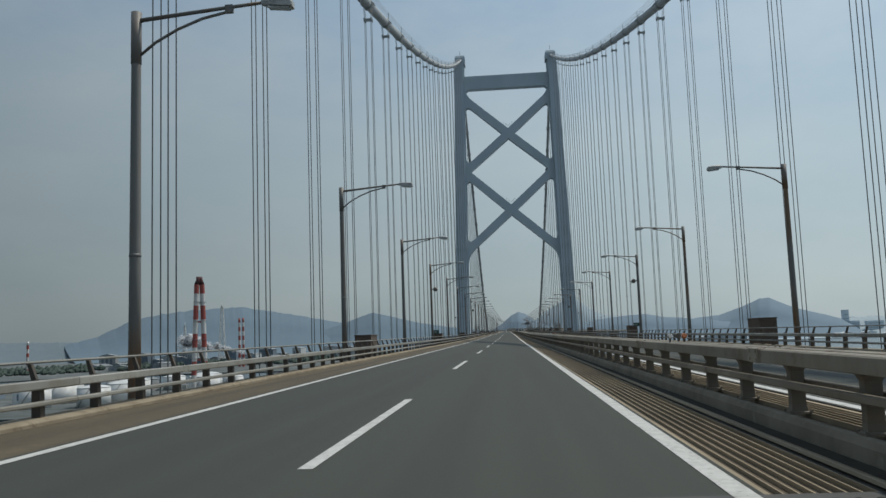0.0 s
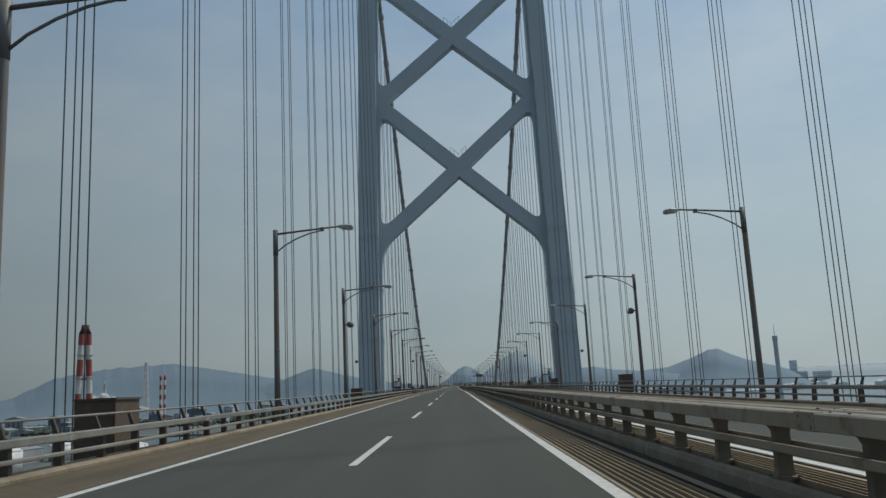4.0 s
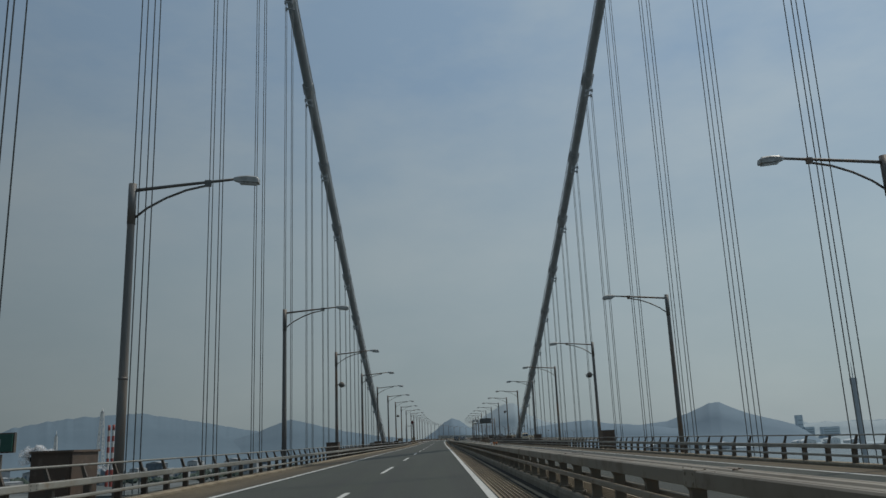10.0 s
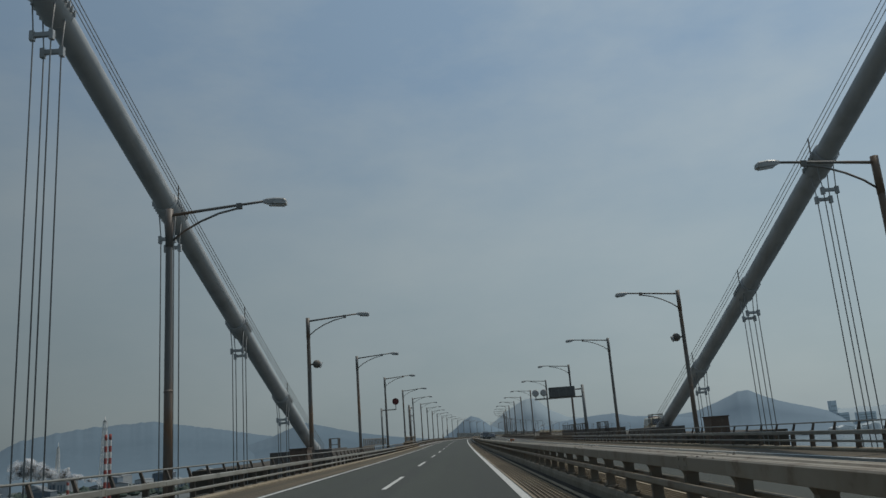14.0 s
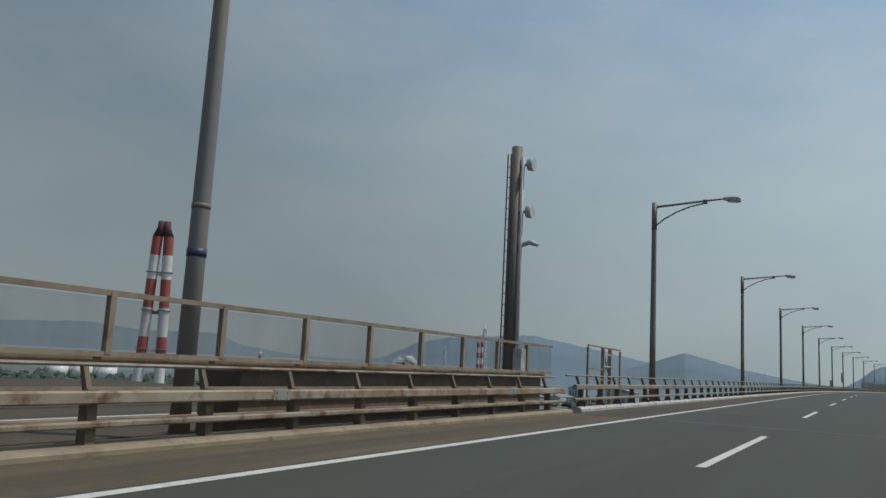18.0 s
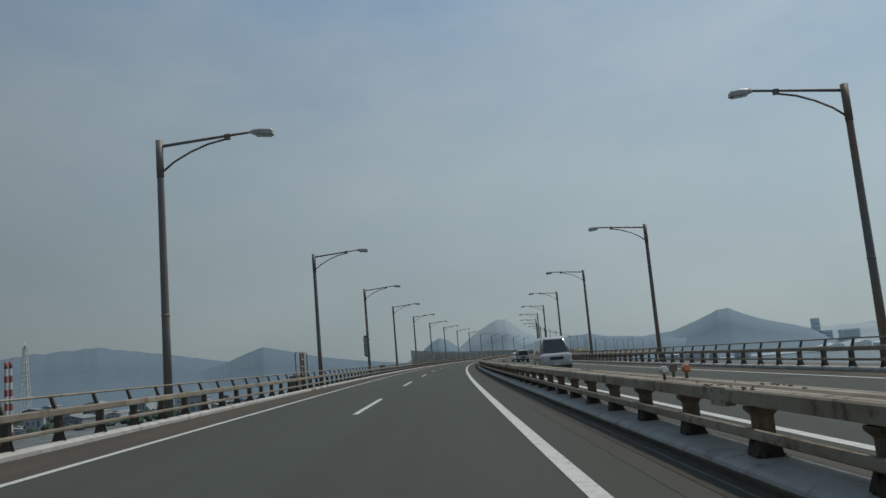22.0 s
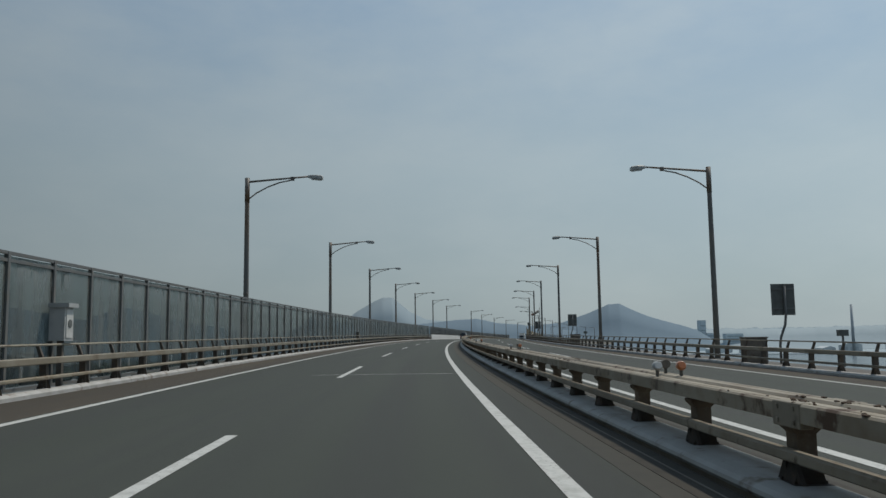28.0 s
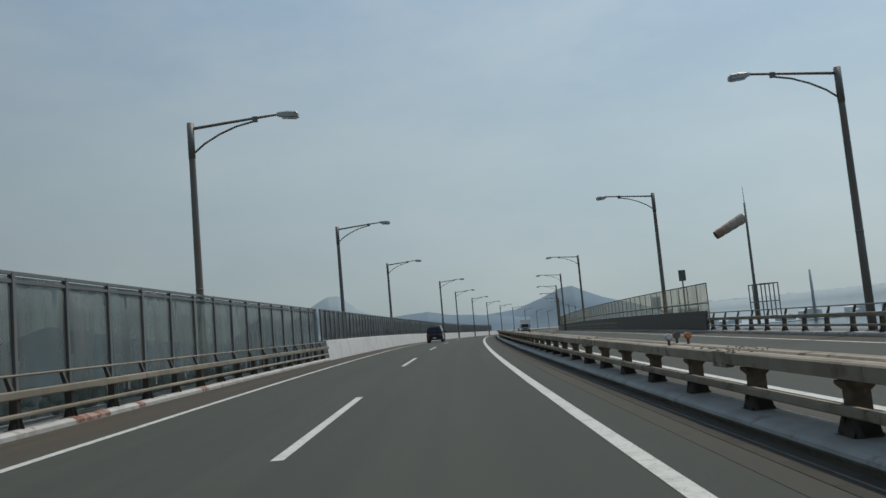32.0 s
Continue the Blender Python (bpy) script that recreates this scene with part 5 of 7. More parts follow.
def panel_fence(name, s0, s1, d, z0, z1, step, sheet, post, label, group, post_w=0.06, sect=26.0, rails=(0.0, 1.0), sheets=True):
    """Upright posts, rails and a thin sheet in each bay."""
    n_sec = max(1, round((s1 - s0) / sect))
    n_bay = max(1, round((s1 - s0) / n_sec / step))
    pm = mesh_of("post", bm_box(-post_w, post_w, -post_w, post_w, 0, z1 - z0 + 0.02), post)
    for i in range(n_sec):
        a, c = s0 + (s1 - s0) * i / n_sec, s0 + (s1 - s0) * (i + 1) / n_sec
        ob = thing(name, M(a, d, z0), label, "fence", group)
        for r in rails:
            z = z0 + (z1 - z0) * r
            b = BM()
            sweep(b, a, c - 0.02, rect(d - 0.035, d + 0.035, z - 0.035, z + 0.035))
            part("rail", b, post, ob, world=True)
        for k in range(n_bay):
            s, t = a + (c - a) * k / n_bay, a + (c - a) * (k + 1) / n_bay
            put("post", pm, ob, M(s, d, z0))
            if sheets:
                b = BM()
                p, q = P(s, d, 0), P(t, d, 0)
                u = (q - p).normalized()
                w = Vector((u.y, -u.x, 0)) * 0.008
                p, q = p + u * (post_w + 0.005), q - u * (post_w + 0.005)
                # a slack sheet: both faces ripple together
                sides = []
                for e in (-0.4, 0.4):
                    g = []
                    for i_ in range(8):
                        for j_ in range(5):
                            slack = 0.0 if i_ in (0, 7) else 5.0 * noise.noise((s * 3.1 + i_ * 0.9, j_ * 0.55, 4.0))
                            g.append(b.verts.new(p.lerp(q, i_ / 7) + w * (e + slack) + Vector((0, 0, z0 + 0.06 + (z1 - z0 - 0.12) * j_ / 4))))
                    sides.append(g)
                for g, flip in zip(sides, (1, -1)):
                    for i_ in range(7):
                        for j_ in range(4):
                            f = b.faces.new([g[x] for x in (i_ * 5 + j_, i_ * 5 + 5 + j_, i_ * 5 + 6 + j_, i_ * 5 + 1 + j_)][::flip])
                            f.smooth = True
                rim_ = [i_ * 5 for i_ in range(8)] + [35 + j_ for j_ in range(1, 5)] + [i_ * 5 + 4 for i_ in range(6, -1, -1)] + [3, 2, 1]
                for x, y in zip(rim_, rim_[1:] + rim_[:1]):
                    b.faces.new((sides[0][y], sides[0][x], sides[1][x], sides[1][y]))
                part("panel", b, sheet, ob, world=True)


for a_, c_, step_, sect_ in ((865.66, 949.83, 2.215, 42.1), (949.83, 950.34, 0.51, 0.51), (950.34, 1004.34, 2.16, 54.0), (1004.34, 1005.4, 1.06, 1.06), (1005.4, 1121.5, 2.15, 38.7)):
    panel_fence("wind_fence", a_, c_, -6.42, 0.12, 3.04, step_, SHEET, FENCE_STEEL, "tall fence of dirty clear panels between grey steel posts", "wind fences", 0.05, sect_, (0.0, 0.945, 1.0))
panel_fence("parapet_fence", 1121.2, 1330.0, -6.1, 1.15, 3.0, 1.6, SHEET_DARK, FENCE_STEEL, "tall dark panelled barrier on a white parapet", "parapet fences", 0.05, 52.0)
bm = BM()
sweep(bm, 1121.2, END, [(-5.65, -0.3), (-5.85, 1.12), (-5.9, 1.15), (-6.3, 1.15), (-6.3, -0.3)])
solid("parapet", bm, PARAPET, "white concrete parapet along the viaduct", "parapet", "structure")
ob = thing("fence_end_post", M(1121.0, -6.35), "pale steel end post of the wind fence", "post")
part("post", bm_box(-0.09, 0.09, -0.09, 0.09, 0, 3.05), LIGHTGREY, ob)
panel_fence("mesh_fence", 1119.3, 1262.0, 15.93, 0.55, 2.72, 2.1, MESH_TAN, RUST, "tan mesh panel fence on slim rusty posts", "mesh fences", 0.022, 48.0, (0.0, 0.5, 1.0))
bm = BM()
sweep(bm, 1119.3, 1262.0, rect(15.7, 15.85, 0.15, 1.2))
solid("fence_skirt", bm, STEEL_DARK, "dark steel skirt plate under the mesh fence", "fence", "structure")
panel_fence("low_screen", 868.0, 905.0, 17.0, 0.25, 1.4, 2.0, SHEET_DARK, FENCE_STEEL, "low dark screen of panels outside the guard rail", "low screens", 0.05, 37.0)
# rusty hand fences at the anchorage
panel_fence("walkway_fence", 592.0, 616.6, -6.5, 1.12, 1.9, 2.0, MESH_CLEAR, RUST, "rusty tan steel fence with fine wire mesh", "walkway fences", 0.045, 26.0)
panel_fence("walkway_fence", 562.0, 592.0, -9.4, 1.05, 1.9, 2.0, MESH_CLEAR, RUST, "rusty tan steel fence with fine wire mesh", "walkway fences", 0.055, 30.0)
panel_fence("walkway_fence", 556.0, 580.0, 16.7, 0.9, 1.9, 2.0, MESH_CLEAR, STEEL_DARK, "dark steel fence with fine wire mesh", "walkway fences", 0.045, 26.0)

# ---- anchorage platforms and cable ends
for sg in (-1, 1):
    bm = BM()
    o = lambda q: AX + sg * q
    sweep(bm, 546.0, 616.0, rect(*sorted((o(12.9), o(30.0))), -3.0, -0.12), uv=True)
    solid("anchorage_deck", bm, SHOULDER2, "broad dark paved top of the cable anchorage", "platform", "structure")
    bm = BM()
    sweep(bm, 537.0, 547.0, rect(*sorted((o(14.4), o(20.0 if sg < 0 else 17.4))), -2.0, 1.15 if sg < 0 else 0.95))
    solid("cable_housing", bm, STEEL_DARK, "dark stained steel housing where the cable ends", "housing", "structure")
    bm = BM()
    sweep(bm, 603.0, 616.3, rect(*sorted((o(11.75), o(12.6))), -0.1, 1.0))
    solid("side_wall", bm, RUSTBOX, "rust-brown steel side wall behind the guard rail", "wall", "structure")
    for z0, z1 in ((0.98, 1.1), (0.62, 0.7), (0.2, 0.3)):
        bm = BM()
        sweep(bm, 592.0, 616.3, rect(*sorted((o(11.62), o(11.745))), z0, z1))
        solid("side_rail", bm, RUST, "rusty tan steel rail along the side wall", "rail", "structure")
    # splay collar at the cable's foot
    ob = thing("cable_collar", M(544.0, o(HW), 1.1), "pale ribbed collar at the foot of the main cable", "collar", "cable collars")
    for k in range(4):
        b = BM()
        s = 541.8 + 0.9 * k
        p, q = P(s, o(HW), cable_z(s)), P(s + 0.3, o(HW), cable_z(s + 0.3))
        tube(b, [p, q], 0.6 + 0.03 * k, 16)
        part("ring", b, LIGHTGREY, ob, world=True)
bm = BM()
sweep(bm, 549.0, 600.0, rect(19.0, 19.5, -0.2, 1.2))
solid("anchorage_wall", bm, STEEL_DARK, "long dark steel wall beside the anchorage", "wall", "structure")
bm = BM()
sweep(bm, 552.0, 590.0, rect(-11.5, -11.1, -0.2, 0.95))
solid("anchorage_wall", bm, STEEL_DARK, "low dark wall beside the anchorage", "wall", "structure")
marking(556.0, 614.0, -9.75, -9.6, "white line on the anchorage lay-by", "edge_line")
marking(556.0, 614.0, -13.1, -12.95, "white line on the anchorage lay-by", "edge_line")


def cage(s, d, w, z0, z1, ma, label, bars=5, name="access_cage", deep=0.9):
    """An open frame of bars."""
    ob = thing(name, M(s, d, z0), label, "cage", "access cages")
    h = z1 - z0
    for y in (0, deep):
        for k in range(bars):
            b = BM()
            bar(b, (y, -w / 2 + w * k / (bars - 1), 0), (y, -w / 2 + w * k / (bars - 1), h), 0.05)
            part("upright", b, ma, ob)
        for z in (0.03, h * 0.5, h):
            b = BM()
            bar(b, (y, -w / 2, z), (y, w / 2, z), 0.05)
            part("cross_rail", b, ma, ob)
    for yy in (-w / 2, w / 2):
        for z in (h * 0.5, h):
            b = BM()
            bar(b, (0, yy, z), (deep, yy, z), 0.05)
            part("side_rail", b, ma, ob)
    return ob


cage(546.5, -11.0, 1.4, 0.9, 2.1, GREYBOX, "grey-brown steel cage beside the cable foot")
cage(537.5, 19.6, 1.8, 0.35, 2.1, STEEL_DARK, "dark steel cage beside the cable foot", 5)
cage(556.5, 18.0, 2.4, 0.8, 1.9, STEEL_DARK, "dark steel cage at the sign gantry", 6)
cage(1118.5, 18.3, 1.9, 0.2, 2.1, FENCE_STEEL, "grey steel cage at the windsock", 4)


def gate_frame(s0, s1, d, z0, z1, label, boxed):
    """A tall open frame with a ladder in its middle, in one place over a box."""
    ob = thing("ladder_frame", M(s0, d, 0), label, "frame", "ladder frames")
    w = s1 - s0
    xs = (0.0, w * 0.44, w * 0.66, w)
    for k, y in enumerate(xs):
        b = BM()
        bar(b, (0, y, -0.2), (0, y, z1 - (0.05 if k in (0, 3) else 0.02)), 0.07 if k in (0, 3) else 0.12)
        part("upright", b, RUST, ob)
    for z in (z1, z1 * 0.62, z0):
        b = BM()
        bar(b, (0, 0, z), (0, w * 0.44 if z == z1 * 0.62 else w, z), 0.05)
        part("cross_rail", b, RUST, ob)
    for z in (z0 + 0.5, z0 + 0.95):
        b = BM()
        bar(b, (0, xs[1], z), (0, xs[2], z), 0.1, 0.05)
        part("rung", b, LIGHTGREY, ob)
    b = BM()
    bar(b, (0, xs[1], z0), (0, xs[2], z1 - 0.1), 0.03), bar(b, (0, xs[2], z0), (0, xs[1], z1 - 0.1), 0.03)
    part("wire_brace", b, STEEL_DARK, ob)
    if boxed:
        part("box", bm_box(-0.45, -0.05, 0.1, w - 0.4, -0.25, z0 - 0.05), GREYBOX, ob)


gate_frame(621.0, 625.2, -6.75, 0.95, 2.15, "rusty ladder frame outside the guard rail", False)
gate_frame(778.8, 782.6, -7.0, 0.95, 2.32, "rusty ladder frame over a low box outside the guard rail", True)
for d_ in (-7.2, 2 * AX + 7.2):
    panel_fence("tower_fence", 290.4, 302.2, d_, 1.0, 1.98, 1.5, MESH_CLEAR, STAIR_STEEL, "weathered grey steel fence with wire mesh at the tower", "tower fences", 0.045, 13.0)
    panel_fence("tower_fence", 281.5, 289.6, d_ - (0.4 if d_ < 0 else -0.4), 0.7, 1.75, 2.1, MESH_CLEAR, STAIR_STEEL, "weathered grey steel fence with wire mesh at the tower", "tower fences", 0.045, 13.0)
    b = BM()
    sweep(b, 290.4, 302.2, rect(d_ - 0.14, d_ + 0.14, 0.86, 0.96))
    solid("cable_tray", b, RUST, "rusty tan cable tray along the foot of the tower fence", "cable tray", "structure")
    b = BM()
    sweep(b, 281.5, 302.2, rect(*sorted((d_, d_ - (0.3 if d_ < 0 else -0.3))), -0.3, 0.6))
    solid("tower_skirt", b, STAIR_STEEL, "weathered grey steel skirt under the tower fence", "fence", "structure")

# red-white painted stretches on the left kerb
for a, c, ma in ((776.0, 777.6, KERB_RED), (779.0, 779.8, KERB_RED), (781.6, 782.2, KERB_RED), *((898.6 + 2.2 * k, 898.75 + 2.2 * k + (0.35 if k % 4 == 3 else 0), KERB_RED) for k in range(14)), *((1060.2 + 2.2 * k, 1060.33 + 2.2 * k, KERB_RED) for k in range(10)), (1084.2, 1084.6, KERB_RED), (1086.5, 1087.0, KERB_RED), (1090.0, 1091.6, KERB_RED), (1093.2, 1093.6, KERB_RED), (1098.0, 1098.6, KERB_RED)):
    bm = BM()
    z = 0.145
    sweep(bm, a, c, [(AX - 10.655, 0.0), (AX - 10.655, z * 0.5), (AX - 10.727, z * 0.9), (AX - 10.83, z + 0.004), (AX - 10.96, z * 0.94), (AX - 10.96, 0.0)], 0.5)
    solid("kerb_marking", bm, ma, "worn red paint on the white kerb", "kerb", "structure")


# ---- boxes, signs, posts
def cabinet(s, d, w, z0, z1, ma, label, deep=0.7, name="control_box", door=True):
    ob = thing(name, M(s, d, z0), label, "cabinet", "roadside boxes")
    h = z1 - z0
    part("body", bm_box(-w / 2, w / 2, -deep / 2, deep / 2, 0, h), ma, ob)
    part("lid", bm_box(-w / 2 - 0.04, w / 2 + 0.04, -deep / 2 - 0.04, deep / 2 + 0.04, h, h + 0.05), ma, ob)
    if door:
        dr = part("door", bm_box(-w / 2 + 0.06, w / 2 - 0.06, -deep / 2 - 0.025, -deep / 2, 0.08, h - 0.08), ma, ob)
        part("handle", bm_box(w / 2 - 0.2, w / 2 - 0.14, -deep / 2 - 0.06, -deep / 2 - 0.025, h * 0.45, h * 0.6), STEEL_DARK, dr)
        b = BM()
        for k in (0, 1, 2):
            box(b, -w / 2 + 0.15, w / 2 - 0.3, -deep / 2 - 0.045, -deep / 2 - 0.025, h * 0.2 + 0.08 * k, h * 0.2 + 0.08 * k + 0.03)
        part("vent", b, STEEL_DARK, dr)
    return ob


for s in (-53.0, -0.9, 50.6, 102.5, 154.5, 207.2, 259.9, 354.3, 406.0, 458.0, 510.2):
    for sg in (-1, 1):
        cabinet(s, AX + sg * 12.0, 1.0, -0.22, 1.3 if sg < 0 else 1.4, RUSTBOX, "rust-brown steel control box behind the guard rail", 1.5 if s > 150 else 2.3)
for sg in (-1, 1):
    cabinet(301.75, AX + sg * 12.0, 0.9, -0.22, 1.28 if sg < 0 else 1.38, RUSTBOX, "small rust-brown steel control box beside the tower fence", 1.05)
SLAT = mat("grey_tan_slats", (0.29, 0.28, 0.25), (0.21, 0.2, 0.175), 3.0, (0.45, 0.7), rough=0.75, vary=0.15)
for s, w in ((942.0, 1.9), (951.0, 1.9)):
    ob = thing("slatted_box", M(s, 18.3, -0.3), "grey-tan box of upright slats outside the guard rail", "equipment box", "slatted boxes")
    part("core", bm_box(-w / 2 + 0.05, w / 2 - 0.05, -0.75, 0.75, 0, 1.75), GREYBOX, ob)
    part("top_frame", bm_box(-w / 2, w / 2, -0.8, 0.8, 1.75, 1.83), SLAT, ob)
    for k in range(9):
        x = -w / 2 + 0.06 + k * (w - 0.12) / 8
        part("slat", bm_box(x - 0.06, x + 0.06, -0.8, -0.75, 0, 1.74), SLAT, ob)
    for k in range(7):
        y = -0.7 + k * 1.4 / 6
        part("slat", bm_box(-w / 2, -w / 2 + 0.05, y - 0.07, y + 0.07, 0, 1.74), SLAT, ob)
ob = thing("drum_tank", M(946.5, 18.0, -0.3), "small pale round tank between the slatted boxes", "tank")
b = BM()
tube(b, [(0, -0.6, 1.0), (0, -0.5, 1.0), (0, 0.5, 1.0), (0, 0.6, 1.0)], [0.3, 0.42, 0.42, 0.3], 16)
part("shell", b, LIGHTGREY, ob)
part("stand", bm_box(-0.3, 0.3, -0.4, 0.4, 0, 0.62), STEEL_DARK, ob)
cabinet(970.4, 16.7, 0.9, -0.22, 0.85, GREYBOX, "low brown box behind the guard rail")
cabinet(1020.4, 16.7, 0.9, -0.22, 0.85, GREYBOX, "low brown box behind the guard rail")
for s in (921.7, 1021.1):
    cabinet(s + 0.15, -6.15, 0.3, -0.1, 1.4, GREYBOX, "brown steel box in front of the wind fence", 0.66, "fence_box", False)
ob = thing("phone_box", M(954.5, -6.12, 0), "pale grey emergency phone box on a dark post", "phone box")
part("post", bm_box(-0.06, 0.06, -0.06, 0.06, 0, 1.2), STEEL_DARK, ob)
bd = part("body", bm_box(-0.18, 0.18, -0.24, 0.24, 1.15, 1.95), LIGHTGREY, ob)
part("hood", bm_box(-0.2, 0.28, -0.27, 0.27, 1.93, 2.03), LIGHTGREY, ob)
part("face_plate", bm_box(0.18, 0.2, -0.17, 0.17, 1.22, 1.88), SIGN_WHITE, bd)
b = BM()
tube(b, [(0.2, 0, 1.55), (0.215, 0, 1.55)], 0.1, 12)
part("handset_hatch", b, SIGN_BACK, bd)

for s, d, in ((99.3, -6.95), (98.6, 17.0), (351.1, -6.95), (351.6, 17.0)):
    ob = thing("roadside_sign", M(s, d, -0.2), "small teal board in a dark frame on a post", "sign", "small road signs")
    part("post", bm_box(-0.05, 0.05, -0.05, 0.05, 0, 1.5), STEEL_DARK, ob)
    bd = part("board", bm_box(-0.3, 0.3, -0.09, -0.05, 1.56, 1.92), SIGN_GREEN, ob)
    part("frame", bm_box(-0.33, 0.33, -0.05, 0.04, 1.53, 1.95), STEEL_DARK, ob)
    for k in (0, 1, 2):
        part("text_bar", bm_box(-0.2 + 0.1 * k, -0.14 + 0.1 * k, -0.1, -0.09, 1.66, 1.82), LIGHTGREY, bd)


def bent_sign(s, d, z0, z1, w, label, group="signs on bent posts"):
    ob = thing("road_sign", M(s, d, -0.2), label, "sign", group)
    b = BM()
    tube(b, [(-0.25, 0, 0), (-0.25, 0, 0.8), (-0.2, 0, 1.1), (0.0, 0, 1.6), (0.05, 0, 2.0), (0.05, 0, z1 + 0.1)], 0.055, 8)
    part("bent_post", b, FENCE_STEEL, ob)
    for k in (-1, 1):
        bd = part("board_half", bm_box(*sorted((0.005 * k, k * w / 2)), 0.07, 0.1, z0 + 0.2, z1 + 0.2), SIGN_BACK, ob)
        for z in (z0 + 0.45, z1 - 0.05):
            part("stiffener", bm_box(*sorted((0.04 * k, k * w / 2 - 0.03 * k)), 0.03, 0.07, z, z + 0.06), FENCE_STEEL, bd)


for s in (968.5, 1026.8, 1084.6):
    bent_sign(s, 17.3, 1.8, 3.1, 0.98, "grey back of a two-part road sign on a bent post")
ob = thing("road_sign", M(1126.0, 16.4, -0.2), "small dark sign board on a slim post", "sign")
b = BM()
tube(b, [(0, 0, 0), (0, 0, 4.0)], 0.05, 8)
part("post", b, FENCE_STEEL, ob)
part("board", bm_box(-0.22, 0.22, -0.06, -0.02, 3.4, 4.1), SIGN_BACK, ob)
ob = thing("pole_sign", M(820.0, -7.52, 0.6), "narrow dark-framed vertical name sign strapped to a lamp pole", "sign")
b = BM()
out = [(-0.24, 1.7), (-0.12, 1.55), (0.12, 1.55), (0.24, 1.7), (0.24, 3.75), (0.12, 3.9), (-0.12, 3.9), (-0.24, 3.75)]
va, vb = [b.verts.new((x, -0.06, z)) for x, z in out], [b.verts.new((x, 0.0, z)) for x, z in out]
b.faces.new(va), b.faces.new(vb[::-1])
for i in range(8):
    b.faces.new((va[i], va[(i + 1) % 8], vb[(i + 1) % 8], vb[i]))
bd = part("board", b, mat("slate_blue_board", (0.05, 0.075, 0.095), (0.04, 0.06, 0.075), 5.0, rough=0.5), ob)
part("white_field", bm_box(-0.15, 0.15, -0.066, -0.06, 1.75, 3.7), SIGN_WHITE, bd)
for k in range(6):
    part("text_bar", bm_box(-0.1, 0.1, -0.074, -0.066, 1.84 + 0.32 * k, 2.04 + 0.32 * k), SIGN_BACK, bd)
for z in (1.9, 3.4):
    part("strap", bm_box(-0.05, 0.45, -0.005, 0.06, z, z + 0.05), STEEL_DARK, ob)
ob = thing("rusty_box", M(826.3, -6.5, -0.1), "low rust-brown steel box behind the guard rail", "box")
part("body", bm_box(-0.25, 0.25, -0.9, 0.9, 0, 1.15), RUST, ob)
part("lid", bm_box(-0.28, 0.28, -0.93, 0.93, 1.15, 1.19), RUST, ob)
for s, d in ((965.2, 18.0), (1022, 18.0)):
    ob = thing("floodlight", M(s, d, -0.2), "small floodlight on a short post", "lamp", "small floodlights")
    part("post", bm_box(-0.03, 0.03, -0.03, 0.03, 0, 1.2), FENCE_STEEL, ob)
    part("head", bm_box(-0.18, 0.18, -0.1, 0.1, 1.15, 1.38), SIGN_BACK, ob)

# loudspeaker balls on every fourth pole of the bridge
sp = thing("loudspeaker", SPEAKERS[0], "round grey loudspeaker on a lamp pole", "loudspeaker", "loudspeakers")
part("bracket", bm_box(0.1, 0.35, -0.04, 0.04, 6.62, 6.72), STEEL_DARK, sp)
b = BM()
bmesh.ops.create_uvsphere(b, u_segments=14, v_segments=9, radius=0.27, matrix=Matrix.Translation((0.5, 0, 6.67)))
for f in b.faces:
    f.smooth = True
part("ball", b, GREYBOX, sp)
b = BM()
tube(b, [(0.72, 0, 6.6), (0.8, 0, 6.57)], [0.18, 0.2], 12)
part("horn_rim", b, LIGHTGREY, sp)
for m in SPEAKERS[1:]:
    copy_thing(sp, m)

# delineators on the median beams
dl = None
for s in (16.0, 60.2, 374.1, 507.8, 675.6, 707.1, 738.8, 770.5, 786.0, 816.6, 848.2, 880.0, 912.4, 943.9, 958.3, 975.8, 990.0, 1021.5, 1053.4, 1084.8, 1116.4):
    m = M(s, AX, 0.742 if s > SJ else 0.87)
    if dl:
        copy_thing(dl, m)
        continue
    dl = thing("delineator", m, "pair of orange and white round reflectors on the median beam", "reflector", "median reflectors")
    for k, ma in ((-1, LIGHTGREY), (1, ORANGE)):
        b = BM()
        tube(b, [(0.13 * k, -0.05, 0.12), (0.13 * k, -0.03, 0.11), (0.13 * k, 0.03, 0.11)], [0.038, 0.05, 0.05], 12)
        part("reflector", b, ma, dl)
        part("stem", bm_box(0.13 * k - 0.015, 0.13 * k + 0.015, -0.015, 0.015, 0, 0.08), STEEL_DARK, dl)
    b = BM()
    tube(b, [(0.14, 0.55, 0.11), (0.14, 0.61, 0.11)], 0.05, 12)
    part("reflector", b, GREYBOX, dl, "dark back of a round reflector")
    part("stem", bm_box(0.125, 0.155, 0.57, 0.6, 0, 0.08), STEEL_DARK, dl)
for s in (372.9, 506.6):
    ob = thing("warning_paddle", M(s, AX + 0.05, 0.86), "small orange round paddle on the median beam", "reflector", "paddles")
    b = BM()
    tube(b, [(-0.12, -0.02, 0.12), (-0.12, 0.02, 0.12)], 0.055, 12)
    part("disc", b, ORANGE, ob)
    part("stem", bm_box(-0.14, -0.1, -0.015, 0.015, -0.02, 0.1), ORANGE, ob)

